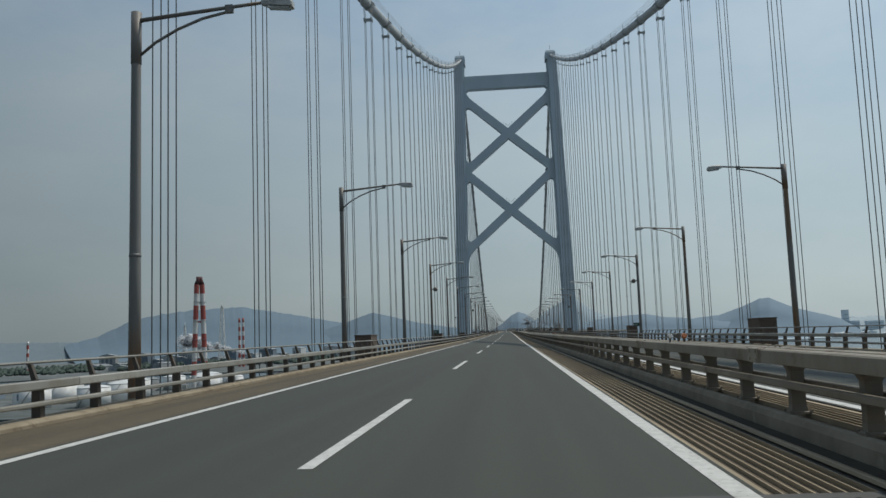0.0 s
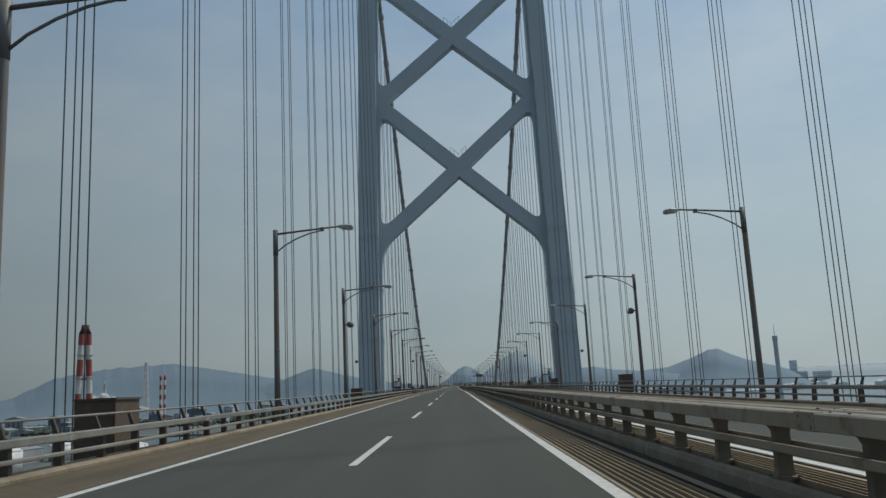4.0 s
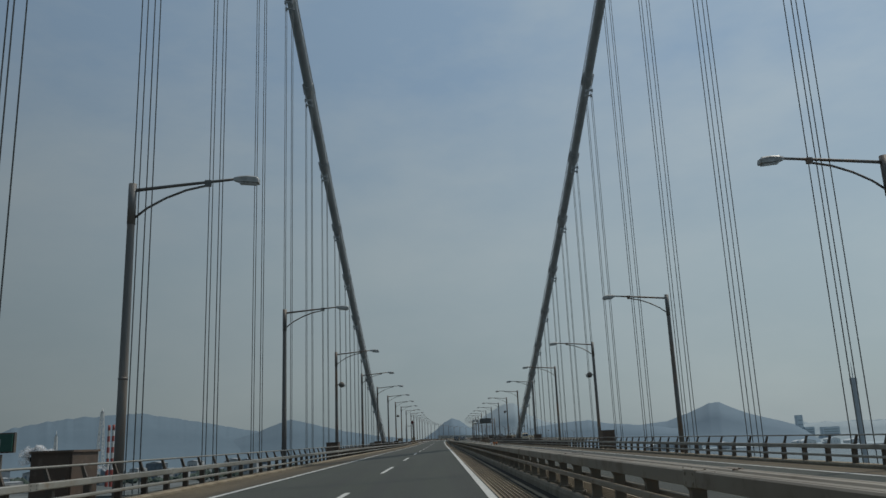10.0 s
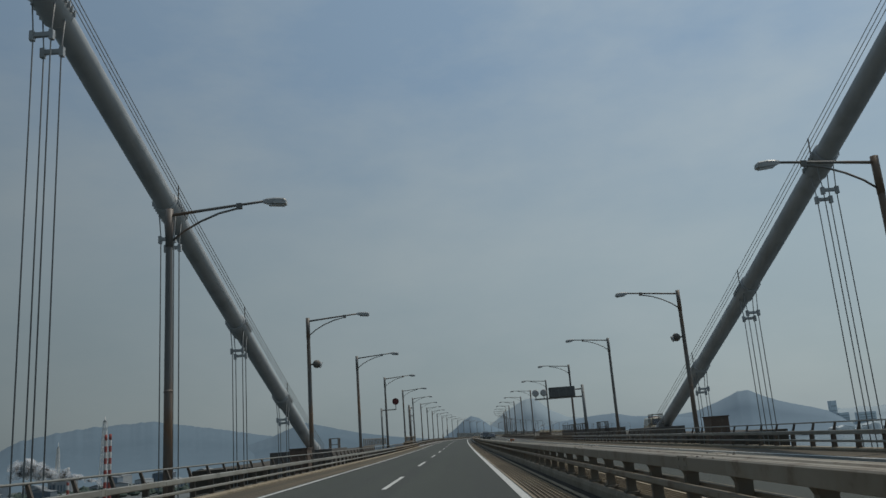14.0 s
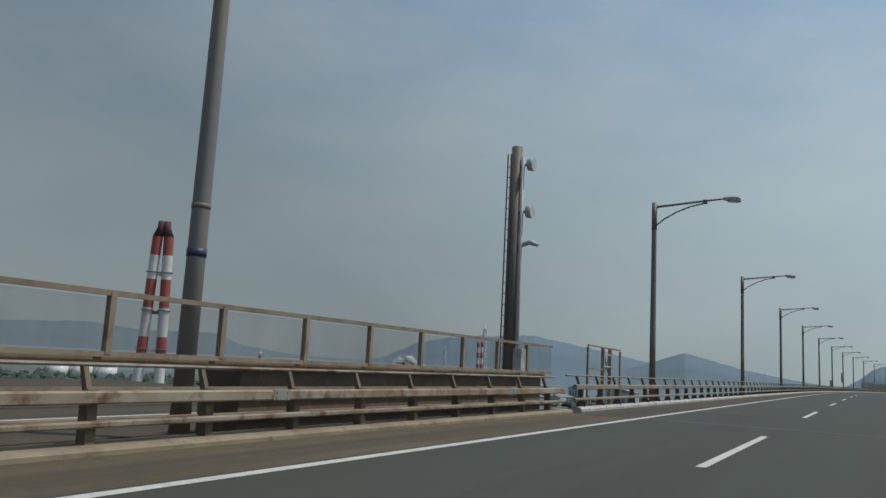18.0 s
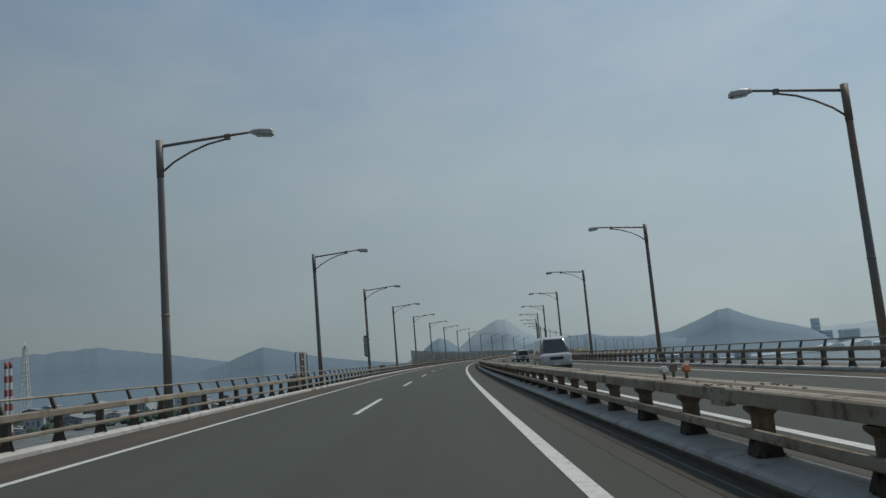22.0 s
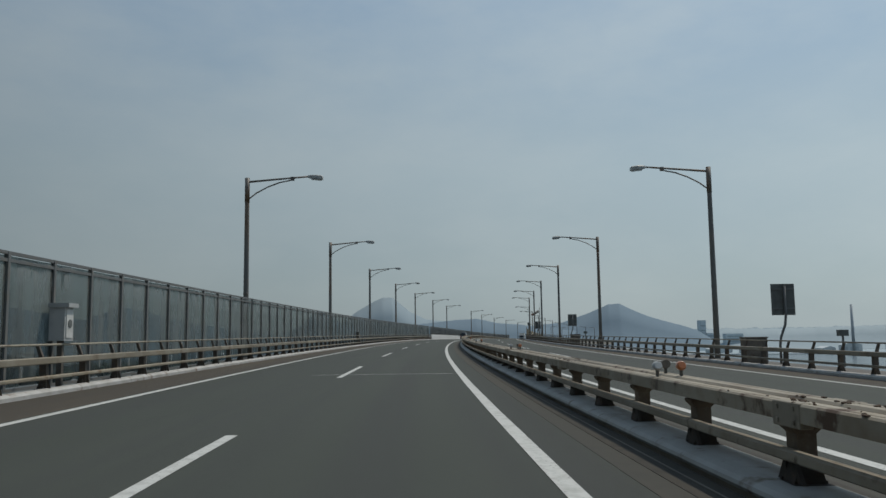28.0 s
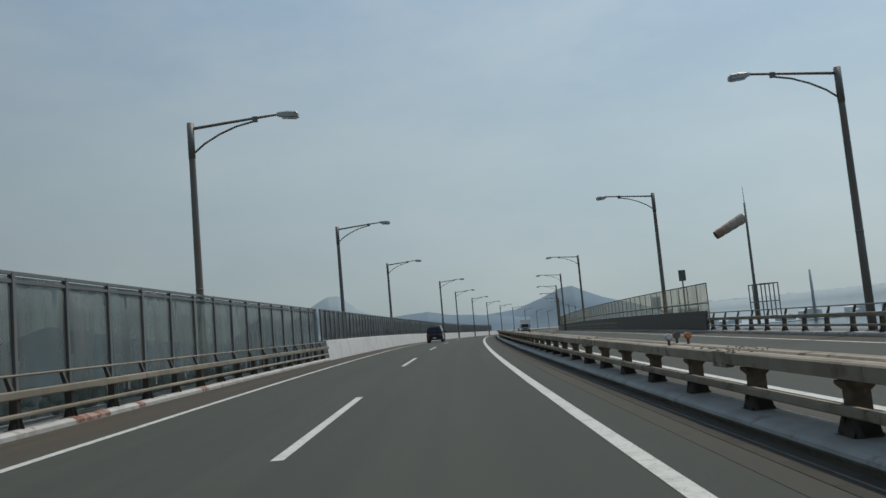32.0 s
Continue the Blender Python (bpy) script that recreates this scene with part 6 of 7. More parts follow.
# ---- finger joints across the road
JOINT = mat("joint_steel", (0.058, 0.06, 0.055), (0.072, 0.07, 0.062), 5.0, (0.45, 0.7), (0.09, 0.085, 0.075), 30.0, (0.55, 0.75), rough=0.75)
GAP = mat("joint_gap", (0.012, 0.012, 0.011), (0.02, 0.018, 0.015), 4.0, rough=0.95)
for s, d0, d1 in ((6.2, -5.5, 4.4), (616.1, -5.5, 4.4), (772.9, -5.5, 4.4)):
    ob = thing("finger_joint", M(s, 0, 0.0), "grey steel finger joint with a toothed dark gap across the road", "expansion joint", "finger joints", "structure")
    for y0, y1 in ((-0.26, 0.0), (0.004, 0.26)):
        b = BM()
        sweep(b, s + y0, s + y1, [(d0 + (d1 - d0) * k / 6, 0.0025) for k in range(7)] + [(d1, -0.01), (d0, -0.01)], 1.0)
        part("joint_plate", b, JOINT, ob, world=True)
    b = BM()
    n = int((d1 - d0) / 0.035)
    row = []
    for k in range(n + 1):
        x, y = d0 + k * 0.035, 0.085 * max(-0.75, min(0.75, 1.6 * math.sin(k * math.pi / 2 + 0.4)))
        row.append([b.verts.new(P(s + y + e, x, 0.0045)) for e in (-0.024, 0.024)])
    for p, q in zip(row, row[1:]):
        b.faces.new((p[0], q[0], q[1], p[1]))
    part("toothed_gap", b, GAP, ob, "dark toothed gap between the fingers", world=True)
marking(960.0, 960.08, -1.0, 3.3, "thin pale joint line across the lanes", "joint_line")
bm = BM()
sweep(bm, 90.2, 90.5, rect(1.5, 3.4, 0.0, 0.004), 0.3)
solid("road_patch", bm, CONCRETE, "pale scraped patch on the asphalt", "road", "structure")
bm = BM()
sweep(bm, 622.5, 625.0, rect(-3.3, -1.5, 0.0, 0.004), 1.0, uv=True)
solid("road_patch", bm, SHOULDER2, "dark repaired patch on the asphalt", "road", "structure")
GUTTER = mat("dark_gutter", (0.042, 0.038, 0.031), (0.05, 0.043, 0.033), 0.8, (0.42, 0.68), (0.026, 0.024, 0.02), 3.0, (0.52, 0.72), rough=0.95)
# dark gutter beside the median kerb of the viaduct
DUST = mat("thin_dust_on_asphalt", (0.05, 0.0475, 0.0385), (0.062, 0.053, 0.039), 0.7, (0.42, 0.68), (0.042, 0.041, 0.035), 5.0, (0.5, 0.75), rough=0.9, stretch=(1, 0.12, 1), uv=True)
GUTTER_EDGE = mat("gutter_edge_steel", (0.15, 0.135, 0.11), (0.09, 0.08, 0.065), 1.5, (0.42, 0.68), rough=0.8)
for q in (4.36, 2 * AX - 4.7):
    bm = BM()
    sweep(bm, SJ + 1, END, rect(q, q + 0.34, -0.1, 0.006))
    solid("gutter", bm, GUTTER, "dark drainage gutter beside the median kerb", "gutter", "structure")
    bm = BM()
    e_ = 4.1 if q < AX else 2 * AX - 4.355
    sweep(bm, SJ + 1, END, rect(e_, e_ + 0.255, -0.1, 0.0035), uv=True)
    solid("dust_strip", bm, DUST, "brown dusty strip of asphalt along the gutter", "road", "structure")
    bm = BM()
    e_ = 4.545 if q < AX else 2 * AX - 4.565
    sweep(bm, SJ + 1, END, rect(e_, e_ + 0.02, -0.1, 0.011))
    solid("gutter_edge", bm, GUTTER_EDGE, "thin pale steel edge along the gutter", "gutter", "structure")

# ---- gantry, disc light, antenna post, windsock
GPOLE = mat("gantry_pole", (0.22, 0.23, 0.225), (0.16, 0.155, 0.145), 2.0, (0.5, 0.75), rough=0.6)
ob = thing("sign_gantry", M(562.3, 17.5, -0.2), "grey cantilever gantry with a dark message sign and two round lamps", "gantry")
b = BM()
tube(b, [(0, 0, 0), (0, 0, 6.75)], [0.2, 0.17], 10)
part("pole", b, GPOLE, ob)
for z, x1 in ((5.35, -5.9), (6.25, -3.9)):
    b = BM()
    tube(b, [(0.1, 0, z), (x1, 0, z)], 0.09, 8)
    part("arm", b, GPOLE, ob)
bd = part("message_board", bm_box(-4.1, -1.0, -0.32, -0.1, 5.45, 6.6), SIGN_BACK, ob)
part("board_frame", bm_box(-4.15, -0.95, -0.1, -0.06, 5.4, 6.65), FENCE_STEEL, bd)
for k in range(4):
    part("rib", bm_box(-3.9 + k * 0.9, -3.8 + k * 0.9, -0.36, -0.32, 5.5, 6.55), FENCE_STEEL, bd)
for x in (-5.75, -4.75):
    b = BM()
    tube(b, [(x, 0, 5.3), (x, 0, 6.0)], 0.05, 8)
    part("lamp_stem", b, GPOLE, ob)
    b = BM()
    tube(b, [(x, -0.18, 6.1), (x, -0.12, 6.1), (x, 0.1, 6.1)], [0.3, 0.42, 0.42], 18)
    dk = part("round_lamp", b, LIGHTGREY, ob)
    b = BM()
    for k in range(12):
        a = k * math.pi / 6
        bar(b, (x, -0.16, 6.1), (x + 0.4 * math.cos(a), -0.16, 6.1 + 0.4 * math.sin(a)), 0.015)
    part("guard_wires", b, GPOLE, dk)
ob = thing("disc_signal", M(562.2, -7.1, -0.2), "dark red disc signal on a bracket post", "signal")
b = BM()
tube(b, [(0, 0, 0), (0, 0, 5.6)], 0.11, 10)
part("pole", b, GPOLE, ob)
b = BM()
tube(b, [(0, 0, 5.35), (1.8, 0, 5.35)], 0.07, 8)
tube(b, [(1.78, 0, 5.3), (1.78, 0, 6.0)], 0.05, 8)
part("bracket", b, GPOLE, ob)
b = BM()
tube(b, [(1.78, -0.1, 6.3), (1.78, 0.12, 6.3)], 0.4, 20)
part("disc", b, DARKRED, ob)

ob = thing("antenna_post", M(614.35, -6.95, -0.2), "thick brown steel antenna post with boxes and a ladder", "post")
b = BM()
tube(b, [(0, 0, 0), (0, 0, 7.85)], [0.18, 0.16], 10)
part("pole", b, mat("brown_post", (0.11, 0.1, 0.09), (0.15, 0.12, 0.09), 2.0, (0.5, 0.7), rough=0.6), ob)
b = BM()
tube(b, [(0.25, -0.05, 0.8), (0.22, -0.05, 7.5)], 0.05, 8)
part("conduit", b, LIGHTGREY, ob)
for z in (7.3, 5.9):
    b = BM()
    tube(b, [(0.15, 0, z), (0.38, 0, z)], 0.05, 8)
    tube(b, [(0.38, -0.03, z - 0.02), (0.56, -0.03, z - 0.02)], [0.17, 0.2], 12)
    part("drum_antenna", b, LIGHTGREY, ob)
b = BM()
tube(b, [(0.2, 0, 4.9), (0.5, 0, 5.0), (0.75, 0, 4.9)], [0.06, 0.08, 0.05], 8)
part("camera", b, LIGHTGREY, ob)
part("cabinet", bm_box(0.2, 0.45, -0.2, 0.25, 1.2, 1.95), LIGHTGREY, ob)
b = BM()
for x in (-0.2, -0.1):
    bar(b, (x, -0.2, 0.6), (x, -0.2, 7.6), 0.03)
for k in range(22):
    bar(b, (-0.2, -0.2, 0.7 + k * 0.31), (-0.1, -0.2, 0.7 + k * 0.31), 0.02)
part("ladder", b, STEEL_DARK, ob)

ob = thing("windsock", M(1120.2, 18.9, -0.2), "faded pale windsock on a slim dark pole", "windsock")
b = BM()
tube(b, [(0, 0, 0), (0, 0, 3.5), (0, 0, 7.05)], [0.1, 0.08, 0.06], 8)
part("pole", b, FENCE_STEEL, ob)
b = BM()
tube(b, [(0, 0, 7.05), (0, 0, 8.0)], [0.02, 0.01], 5)
part("lightning_rod", b, FENCE_STEEL, ob)
for k in range(4):
    b = BM()
    q = [(-0.15 - 0.42 * (k + e), 0, 6.2 - 0.22 * (k + e)) for e in (0, 0.5, 1)]
    tube(b, q, [0.3 - 0.015 * k, 0.315 - 0.015 * k, 0.285 - 0.015 * k], 14, caps=False)
    part("sock_band", b, SOCK if k % 2 == 0 else SOCK_RED, ob) if k in (0, 3) else part("sock_band", b, SOCK, ob)

# ---- stairs at the tower
def tower_stair(sg):
    """A landing against the leg, a steep flight of open steps along the road and a railed platform under it."""
    o = AX + sg * 14.4
    ob = thing("access_stair", M(290.4, o, -0.2), "grey steel landing with a steep open stair at the tower leg", "stair", "tower stairs")
    x0, x1 = (-0.8, 0.8)
    y0, y1, fz, rz = 0.4, 2.05, 2.7, 3.72

    def rod(name, p, q, w, h=None):
        b = BM()
        bar(b, p, q, w, h)
        part(name, b, STAIR_STEEL, ob)
    part("platform", bm_box(x0, x1, -0.1, 4.4, 1.05, 1.17), STAIR_STEEL, ob)
    part("plinth", bm_box(x0 + 0.1, x1 - 0.1, 0.0, 4.3, -0.3, 1.05), LIGHTGREY, ob)
    part("landing", bm_box(x0, x1, y0, y1, fz - 0.06, fz), STAIR_STEEL, ob)
    for y in (y0 + 0.06, y1 - 0.06):
        rod("landing_beam", (x0, y, fz - 0.16), (x1, y, fz - 0.16), 0.1, 0.2)
    for x in (x0 + 0.06, x1 - 0.06):
        rod("landing_beam", (x, y0, fz - 0.17), (x, y1, fz - 0.17), 0.1, 0.22)
        for y in (y0 + 0.08, y1 - 0.08):
            rod("landing_leg", (x, y, 1.17), (x, y, fz - 0.06), 0.12)
        for y in (y0 + 0.03, (y0 + y1) / 2, y1 - 0.03):
            rod("rail_post", (x, y, fz), (x, y, rz), 0.06)
        for z in (fz + 0.5, rz):
            rod("landing_rail", (x, y0, z), (x, y1, z), 0.055)
        # flight of steps
        rod("stringer", (x, y1 - 0.1, fz), (x, y1 + 1.6, 1.17), 0.06, 0.24)
        for dz in (0.52, rz - fz):
            rod("stair_rail", (x, y1, fz + dz), (x, y1 + 1.6, 1.2 + dz), 0.055)
        for k in (0.45, 0.98):
            rod("stair_post", (x, y1 + 1.6 * k, fz - 1.5 * k), (x, y1 + 1.6 * k, fz - 1.5 * k + 1.0), 0.05)
        for y in (-0.05, 1.0, 2.0):
            rod("platform_post", (x, y, 1.17), (x, y, 2.15), 0.05)
        for z in (1.65, 2.15):
            rod("platform_rail", (x, -0.08, z), (x, 2.0, z), 0.05)
    for z in (fz + 0.5, rz):
        rod("cross_rail", (x0, y0 + 0.03, z), (x1, y0 + 0.03, z), 0.055)
    for z in (1.65, 2.15):
        rod("platform_rail", (x0, -0.05, z), (x1, -0.05, z), 0.05)
    for x in (-0.25, 0.25):
        rod("platform_post", (x, -0.05, 1.17), (x, -0.05, 2.15), 0.05)
        rod("rail_post", (x, y0 + 0.03, fz), (x, y0 + 0.03, rz), 0.05)
    for k in range(7):
        part("step", bm_box(x0 + 0.1, x1 - 0.1, y1 + k * 0.215, y1 + 0.25 + k * 0.215, fz - 0.23 - k * 0.2, fz - 0.19 - k * 0.2), STAIR_STEEL, ob)
    part("gate", bm_box(0.25, 0.55, y0 + 0.25, y0 + 0.3, fz + 0.05, fz + 0.6), RUSTBOX, ob)


tower_stair(-1)
tower_stair(1)

# ---- vehicles
CAR_GLASS = mat("car_glass", (0.02, 0.024, 0.028), (0.03, 0.034, 0.038), 4.0, rough=0.08)
TYRE = mat("tyre", (0.02, 0.02, 0.02), (0.03, 0.03, 0.03), 20.0, rough=0.9)
RIM = mat("rim", (0.3, 0.3, 0.31), (0.24, 0.24, 0.25), 10.0, rough=0.35, metal=0.8)
HEADLIGHT = mat("headlight", (0.6, 0.62, 0.64), (0.5, 0.52, 0.55), 10.0, rough=0.1)
TAIL = mat("tail_light", (0.35, 0.02, 0.02), (0.25, 0.02, 0.02), 10.0, rough=0.2)
PLASTIC = mat("black_plastic", (0.03, 0.03, 0.03), (0.04, 0.04, 0.04), 10.0, rough=0.7)


def paint(name, c):
    m = mat(name, c, tuple(q * 0.85 for q in c), 1.5, rough=0.16)
    m.node_tree.nodes["Principled BSDF"].inputs["Coat Weight"].default_value = 0.6
    return m


def vehicle(name, s, d, turn, colour, lower, cabin, w, label, wheel=0.32, axles=(-1.35, 1.35), lamp=(0.35, 0.08)):
    """lower, cabin: side outlines of (y, z); the front is at +y."""
    ob = thing(name, M(s, d, 0, turn), label, "vehicle", "vehicles")

    def loft(out, xs):
        b = BM()
        n = len(out)
        rg = []
        for x, k, dz in xs:
            cy = sum(p[0] for p in out) / n
            rg.append([b.verts.new((x, cy + (p[0] - cy) * k, p[1] - (dz if p[1] > out[0][1] + 0.2 else 0))) for p in out])
        for r0, r1 in zip(rg, rg[1:]):
            for i in range(n):
                b.faces.new((r0[i], r0[(i + 1) % n], r1[(i + 1) % n], r1[i]))
        b.faces.new(rg[0][::-1]), b.faces.new(rg[-1])
        bmesh.ops.recalc_face_normals(b, faces=b.faces)
        bmesh.ops.bevel(b, geom=[e for e in b.edges if e.calc_face_angle(0) > 0.5], offset=0.045, segments=2, affect="EDGES")
        return b
    h = w / 2
    body = part("body", loft(lower, ((-h, 0.97, 0.05), (-h + 0.1, 1.0, 0.0), (h - 0.1, 1.0, 0.0), (h, 0.97, 0.05))), colour, ob)
    z0, z1 = min(p[1] for p in cabin), max(p[1] for p in cabin)
    hw = lambda z: h - 0.03 - 0.17 * max(0.0, (z - z0) / (z1 - z0)) ** 1.3
    n = len(cabin)
    b = BM()
    half = []
    for sx in (-1, 1):
        side = [b.verts.new((sx * hw(z), y, z)) for y, z in cabin]
        soft = [b.verts.new((sx * (hw(z) - 0.09), y + (0.04 if y > 0 else -0.04) * (z > z1 - 0.2), z + (0.05 if z > z1 - 0.2 else 0))) for y, z in cabin]
        half.append((side, soft))
        b.faces.new(side)
        for i in range(n):
            b.faces.new((side[i], side[(i + 1) % n], soft[(i + 1) % n], soft[i]))
    for i in range(n):
        b.faces.new((half[0][1][i], half[0][1][(i + 1) % n], half[1][1][(i + 1) % n], half[1][1][i]))
    bmesh.ops.bevel(b, geom=[e for e in b.edges if e.calc_face_angle(0) > 0.5], offset=0.035, segments=2, affect="EDGES")
    for f in b.faces:
        f.smooth = True
    part("cabin", b, colour, ob)
    yb, yt = [p[0] for p in cabin if p[1] < z0 + 0.05], [p[0] for p in cabin if p[1] > z1 - 0.14]
    za, zb = z0 + 0.06, z1 - 0.1
    lerp = lambda a, c, z: a + (c - a) * (z - z0) / (z1 - z0)

    def pane(nm, q):
        b = BM()
        va, vb = [b.verts.new(p) for p, o in q], [b.verts.new(Vector(p) + Vector(o)) for p, o in q]
        b.faces.new(va), b.faces.new(vb[::-1])
        for i in range(4):
            b.faces.new((va[i], va[(i + 1) % 4], vb[(i + 1) % 4], vb[i]))
        part(nm, b, CAR_GLASS, ob)
    for sx in (-1, 1):
        y0, y1 = lerp(min(yb), min(yt), za) + 0.2, lerp(max(yb), max(yt), za) - 0.24
        t0, t1 = lerp(min(yb), min(yt), zb) + 0.12, lerp(max(yb), max(yt), zb) - 0.14
        k = 2 if y1 - y0 < 2.6 else 3
        for j in range(k):
            u0, u1 = j / k + 0.015, (j + 1) / k - 0.015
            pane("side_window", [((sx * hw(z), a + (c - a) * u, z), (sx * 0.012, 0, 0)) for a, c, u, z in ((y0, y1, u0, za), (y0, y1, u1, za), (t0, t1, u1, zb), (t0, t1, u0, zb))])
        b = bm_box(*sorted((sx * (h + 0.02), sx * (h + 0.22))), max(yb) - 0.5, max(yb) - 0.36, z0 + 0.02, z0 + 0.22)
        bmesh.ops.bevel(b, geom=list(b.edges), offset=0.05, segments=2, affect="EDGES")
        box(b, *sorted((sx * (h - 0.08), sx * (h + 0.05))), max(yb) - 0.46, max(yb) - 0.4, z0 + 0.03, z0 + 0.09)
        part("mirror", b, colour, ob)
    for yy0, yy1, off, nm in ((max(yb), max(yt), 0.05, "windscreen"), (min(yb), min(yt), -0.05, "rear_window")):
        pane(nm, [((x, lerp(yy0, yy1, z) + off, z), (0, off * 0.3, 0)) for x, z in ((-hw(za) + 0.12, za), (hw(za) - 0.12, za), (hw(zb) - 0.14, zb), (-hw(zb) + 0.14, zb))])
    for y in axles:
        for sx in (-1, 1):
            b = BM()
            tube(b, [(sx * (h - 0.2), y, wheel), (sx * (h + 0.01), y, wheel)], wheel, 16)
            wh = part("wheel", b, TYRE, ob)
            b = BM()
            tube(b, [(sx * (h + 0.005), y, wheel), (sx * (h + 0.02), y, wheel)], wheel * 0.62, 12)
            part("rim", b, RIM, wh)
    yf, yr = max(p[0] for p in lower), min(p[0] for p in lower)
    zl = max(p[1] for p in lower) * 0.72
    for sx in (-1, 1):
        b = bm_box(*sorted((sx * (h - 0.1 - lamp[0]), sx * (h - 0.06))), yf - 0.16, yf + 0.015, zl - lamp[1], zl + lamp[1])
        for v in b.verts:
            if abs(v.co.x) > h - 0.1 and v.co.y > yf:
                v.co.y -= 0.12
        part("headlight", b, HEADLIGHT, ob)
        part("tail_light", bm_box(*sorted((sx * (h - 0.3), sx * (h - 0.08))), yr - 0.015, yr + 0.1, zl - 0.08, zl + 0.16), TAIL, ob)
    part("grille", bm_box(-h + 0.5, h - 0.5, yf - 0.1, yf + 0.012, zl - 0.08, zl + 0.06), PLASTIC, ob)
    part("front_bumper", bm_box(-h + 0.06, h - 0.06, yf - 0.15, yf + 0.03, 0.25, 0.42), PLASTIC, ob)
    part("rear_bumper", bm_box(-h + 0.06, h - 0.06, yr - 0.03, yr + 0.15, 0.25, 0.45), PLASTIC, ob)
    for y in (yf + 0.03, yr - 0.045):
        part("number_plate", bm_box(-0.17, 0.17, y, y + 0.015, 0.42, 0.57), SIGN_WHITE, ob)
    return ob


SEDAN = [(-2.3, 0.25), (-2.33, 0.7), (-2.2, 0.92), (-1.2, 0.97), (1.0, 0.94), (2.0, 0.82), (2.28, 0.65), (2.3, 0.25)], [(-1.75, 0.93), (-0.95, 1.42), (0.25, 1.44), (1.15, 0.92)]
MINI = [(-1.95, 0.28), (-1.98, 0.8), (-1.9, 1.02), (1.2, 1.0), (1.95, 0.86), (2.05, 0.6), (2.05, 0.28)], [(-1.93, 1.0), (-1.7, 1.72), (0.5, 1.72), (1.4, 0.98)]
VAN = [(-2.3, 0.28), (-2.33, 0.9), (-2.3, 1.12), (1.85, 1.14), (2.22, 0.98), (2.32, 0.6), (2.3, 0.28)], [(-2.3, 1.08), (-2.2, 1.88), (-2.0, 1.97), (0.9, 1.97), (1.2, 1.86), (1.95, 1.1)]
vehicle("minivan", 1162.0, -1.85, 0, paint("dark_car_paint", (0.025, 0.03, 0.04)), *MINI, 1.7, "dark small van driving in the slow lane")
TALL_VAN = [(-2.33, 0.25), (-2.37, 0.95), (-2.33, 1.17), (1.95, 1.19), (2.2, 1.08), (2.33, 0.92), (2.37, 0.55), (2.33, 0.2)], [(-2.33, 1.13), (-2.26, 1.76), (-2.1, 1.88), (0.95, 1.9), (1.2, 1.82), (2.05, 1.13)]
van = vehicle("passenger_van", 678.5, 8.4, 180, paint("dark_green_paint", (0.013, 0.02, 0.02)), *TALL_VAN, 1.78, "dark green passenger van with a roof rack on the oncoming lanes", 0.34, (-1.4, 1.35), (0.42, 0.13))
for sx in (-1, 1):
    b = BM()
    bar(b, (sx * 0.66, -2.1, 2.03), (sx * 0.66, 1.0, 2.05), 0.035)
    rk = part("roof_rack_rail", b, PLASTIC, van)
    for y in (-2.0, -1.2, -0.4, 0.4, 0.95):
        b = BM()
        bar(b, (sx * 0.66, y, 1.86), (sx * 0.66, y, 2.03), 0.035)
        part("rack_foot", b, PLASTIC, rk)
for y in (-2.0, -1.2, -0.4, 0.4, 0.95):
    b = BM()
    bar(b, (-0.66, y, 2.05), (0.66, y, 2.05), 0.035)
    part("roof_rack_bar", b, PLASTIC, van)
for z in (0.78, 0.9):
    part("bright_trim", bm_box(-0.42, 0.42, 2.36, 2.39, z, z + 0.045), RIM, van)
part("fog_grille", bm_box(-0.5, 0.5, 2.36, 2.385, 0.5, 0.62), PLASTIC, van)
vehicle("sedan", 724.6, 11.3, 180, paint("dark_blue_paint", (0.02, 0.026, 0.042)), *SEDAN, 1.75, "dark blue saloon on the oncoming lanes")
vehicle("sedan", 858.5, 11.0, 180, paint("white_paint", (0.6, 0.6, 0.6)), *SEDAN, 1.8, "white saloon on the oncoming lanes")
vehicle("passenger_van", 776.3, 8.25, 180, paint("silver_paint", (0.42, 0.43, 0.43)), *VAN, 1.7, "silver passenger van on the oncoming lanes", 0.34, (-1.4, 1.35))
vehicle("service_car", 562.0, 25.6, 180, paint("pale_service_paint", (0.6, 0.52, 0.36)), *VAN, 1.75, "pale cream service van with an orange light bar on the anchorage", 0.34, (-1.4, 1.35))
ob = thing("light_bar", M(562.0, 25.6, 1.97), "orange warning light bar on the service van", "light bar")
part("lamp", bm_box(-0.6, 0.6, -0.15, 0.15, 0.0, 0.16), ORANGE, ob)
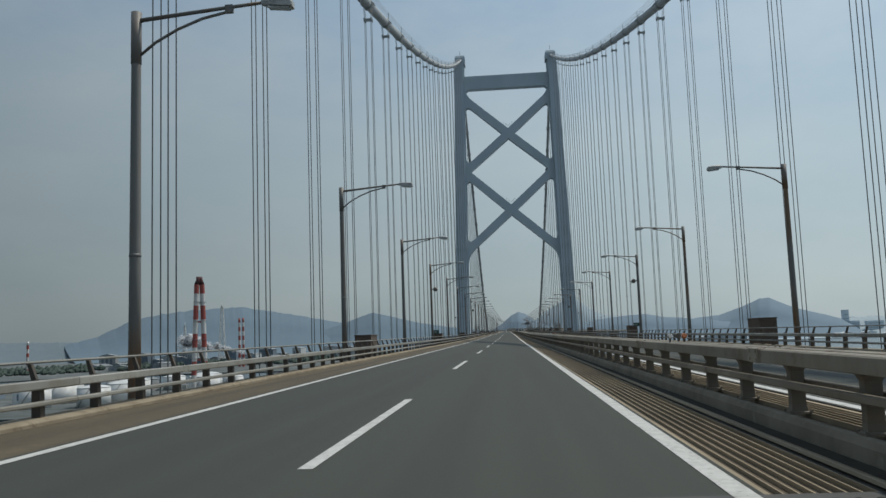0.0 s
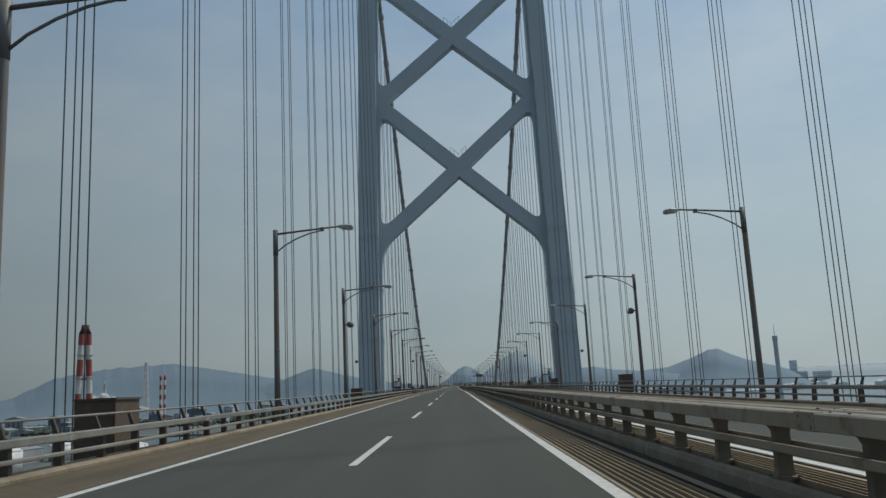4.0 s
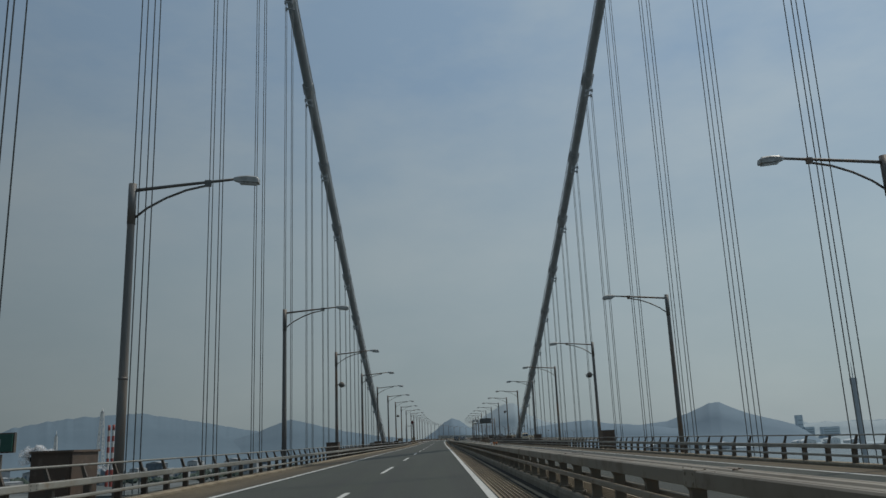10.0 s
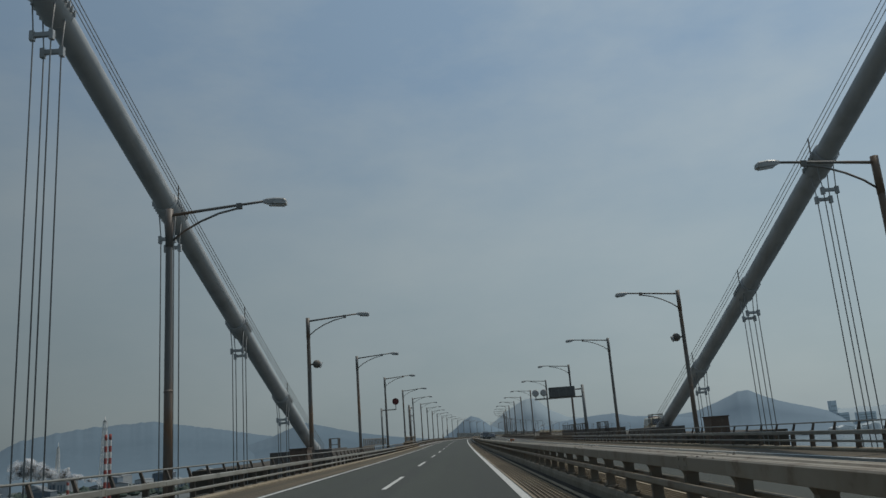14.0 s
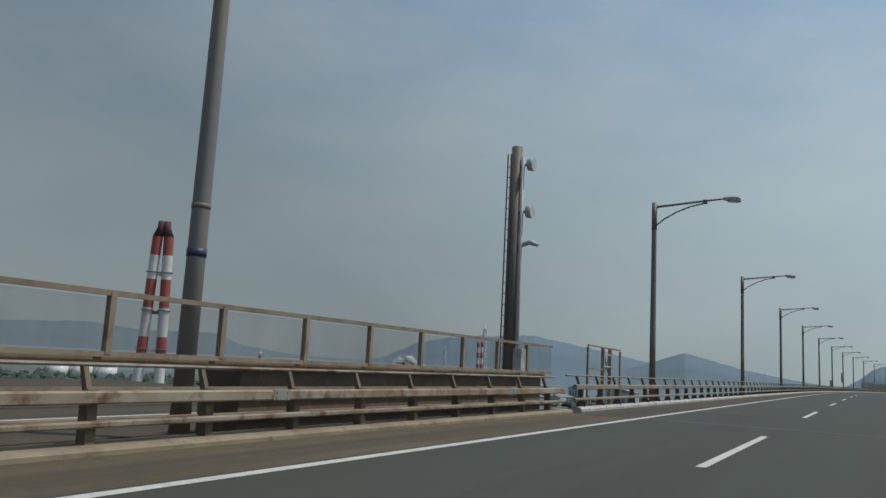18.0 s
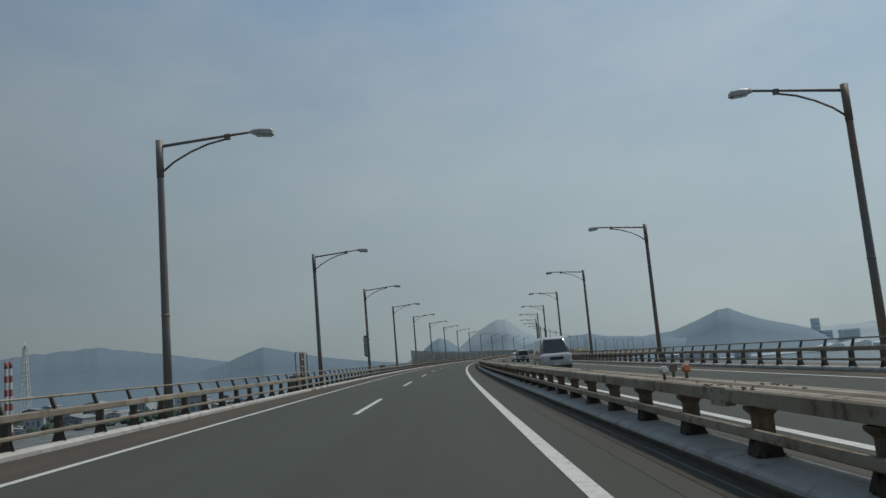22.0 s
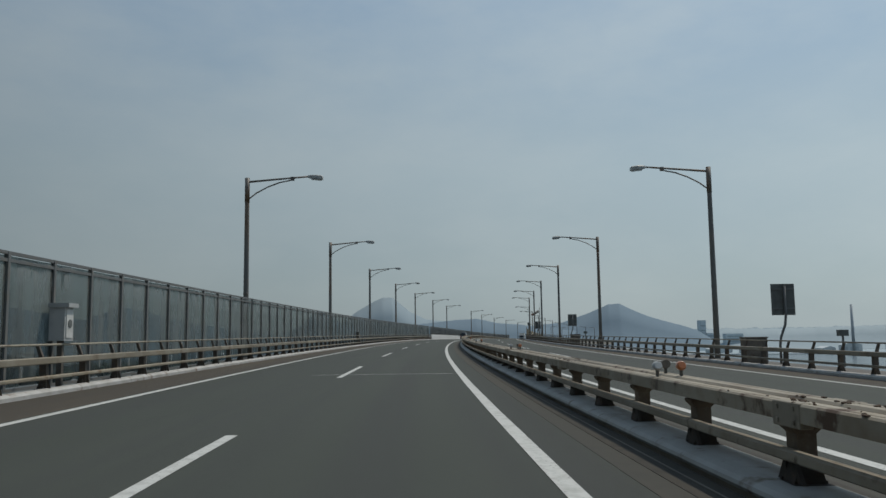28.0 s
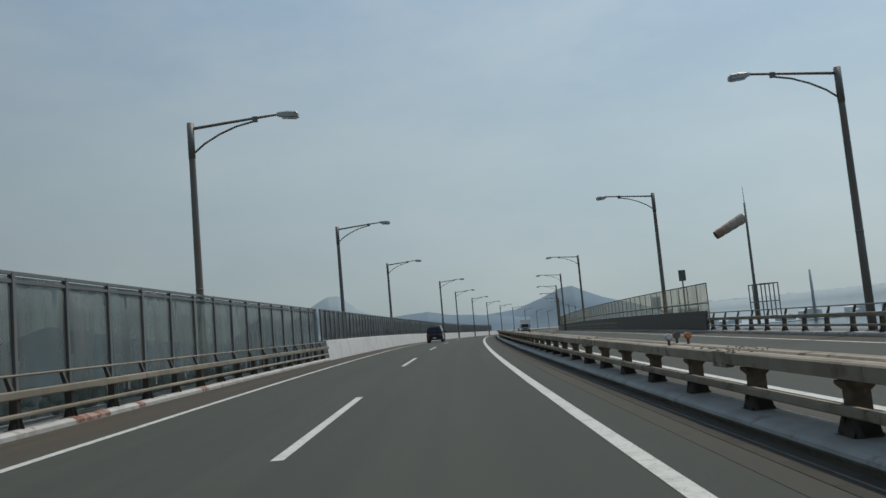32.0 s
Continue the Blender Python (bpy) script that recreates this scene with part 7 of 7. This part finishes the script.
def truck(s, d, box_h, label, body, size=1.0):
    ob = thing("box_truck", M(s, d, 0, 180) @ Matrix.Scale(size, 4), label, "truck", "trucks")
    cg = part("cargo_box", bm_box(-1.0, 1.0, -2.9, 0.9, 0.8, box_h), body, ob)
    for k in range(5):
        for sx in (-1, 1):
            part("side_rib", bm_box(*sorted((sx * 1.0, sx * 1.025)), -2.7 + 0.8 * k, -2.64 + 0.8 * k, 0.85, box_h - 0.05), LIGHTGREY, cg)
    b = BM()
    out = [(1.05, 0.5), (2.66, 0.5), (2.7, 1.15), (2.42, 2.05), (2.3, 2.12), (1.05, 2.12)]
    rg = [[b.verts.new((x, y, z)) for y, z in out] for x in (-0.92, 0.92)]
    b.faces.new(rg[0]), b.faces.new(rg[1][::-1])
    for i in range(6):
        b.faces.new((rg[0][i], rg[1][i], rg[1][(i + 1) % 6], rg[0][(i + 1) % 6]))
    cb = part("cab", b, paint("pale_cab_paint", (0.6, 0.61, 0.61)), ob)
    b = BM()
    q = [b.verts.new((x, y, z)) for x, y, z in ((-0.82, 2.69, 1.2), (0.82, 2.69, 1.2), (0.78, 2.45, 2.0), (-0.78, 2.45, 2.0))]
    r = [b.verts.new(v.co + Vector((0, 0.02, 0.005))) for v in q]
    b.faces.new(q), b.faces.new(r[::-1])
    for i in range(4):
        b.faces.new((q[i], q[(i + 1) % 4], r[(i + 1) % 4], r[i]))
    part("windscreen", b, CAR_GLASS, cb)
    for sx in (-1, 1):
        part("side_window", bm_box(*sorted((sx * 0.92, sx * 0.93)), 1.4, 2.3, 1.25, 1.95), CAR_GLASS, cb)
        part("mirror", bm_box(*sorted((sx * 1.0, sx * 1.18)), 2.5, 2.58, 1.3, 1.7), PLASTIC, cb)
        part("headlight", bm_box(*sorted((sx * 0.5, sx * 0.84)), 2.68, 2.72, 0.72, 0.9), HEADLIGHT, cb)
    part("bumper", bm_box(-0.92, 0.92, 2.66, 2.78, 0.4, 0.64), PLASTIC, cb)
    part("grille", bm_box(-0.45, 0.45, 2.69, 2.72, 0.75, 1.0), PLASTIC, cb)
    for y in (-1.8, 1.9):
        for sx in (-1, 1):
            b = BM()
            tube(b, [(sx * 0.7, y, 0.4), (sx * 0.96, y, 0.4)], 0.4, 14)
            wh = part("wheel", b, TYRE, ob)
            b = BM()
            tube(b, [(sx * 0.955, y, 0.4), (sx * 0.97, y, 0.4)], 0.22, 12)
            part("rim", b, RIM, wh)
    part("chassis", bm_box(-0.4, 0.4, -2.8, 2.6, 0.45, 0.8), PLASTIC, ob)


truck(1262.0, 8.2, 2.9, "white box truck far off on the oncoming lanes", SIGN_WHITE)
truck(844.6, 11.15, 2.0, "small white flatbed truck with a grey cab on the oncoming lanes", LIGHTGREY, 0.8)
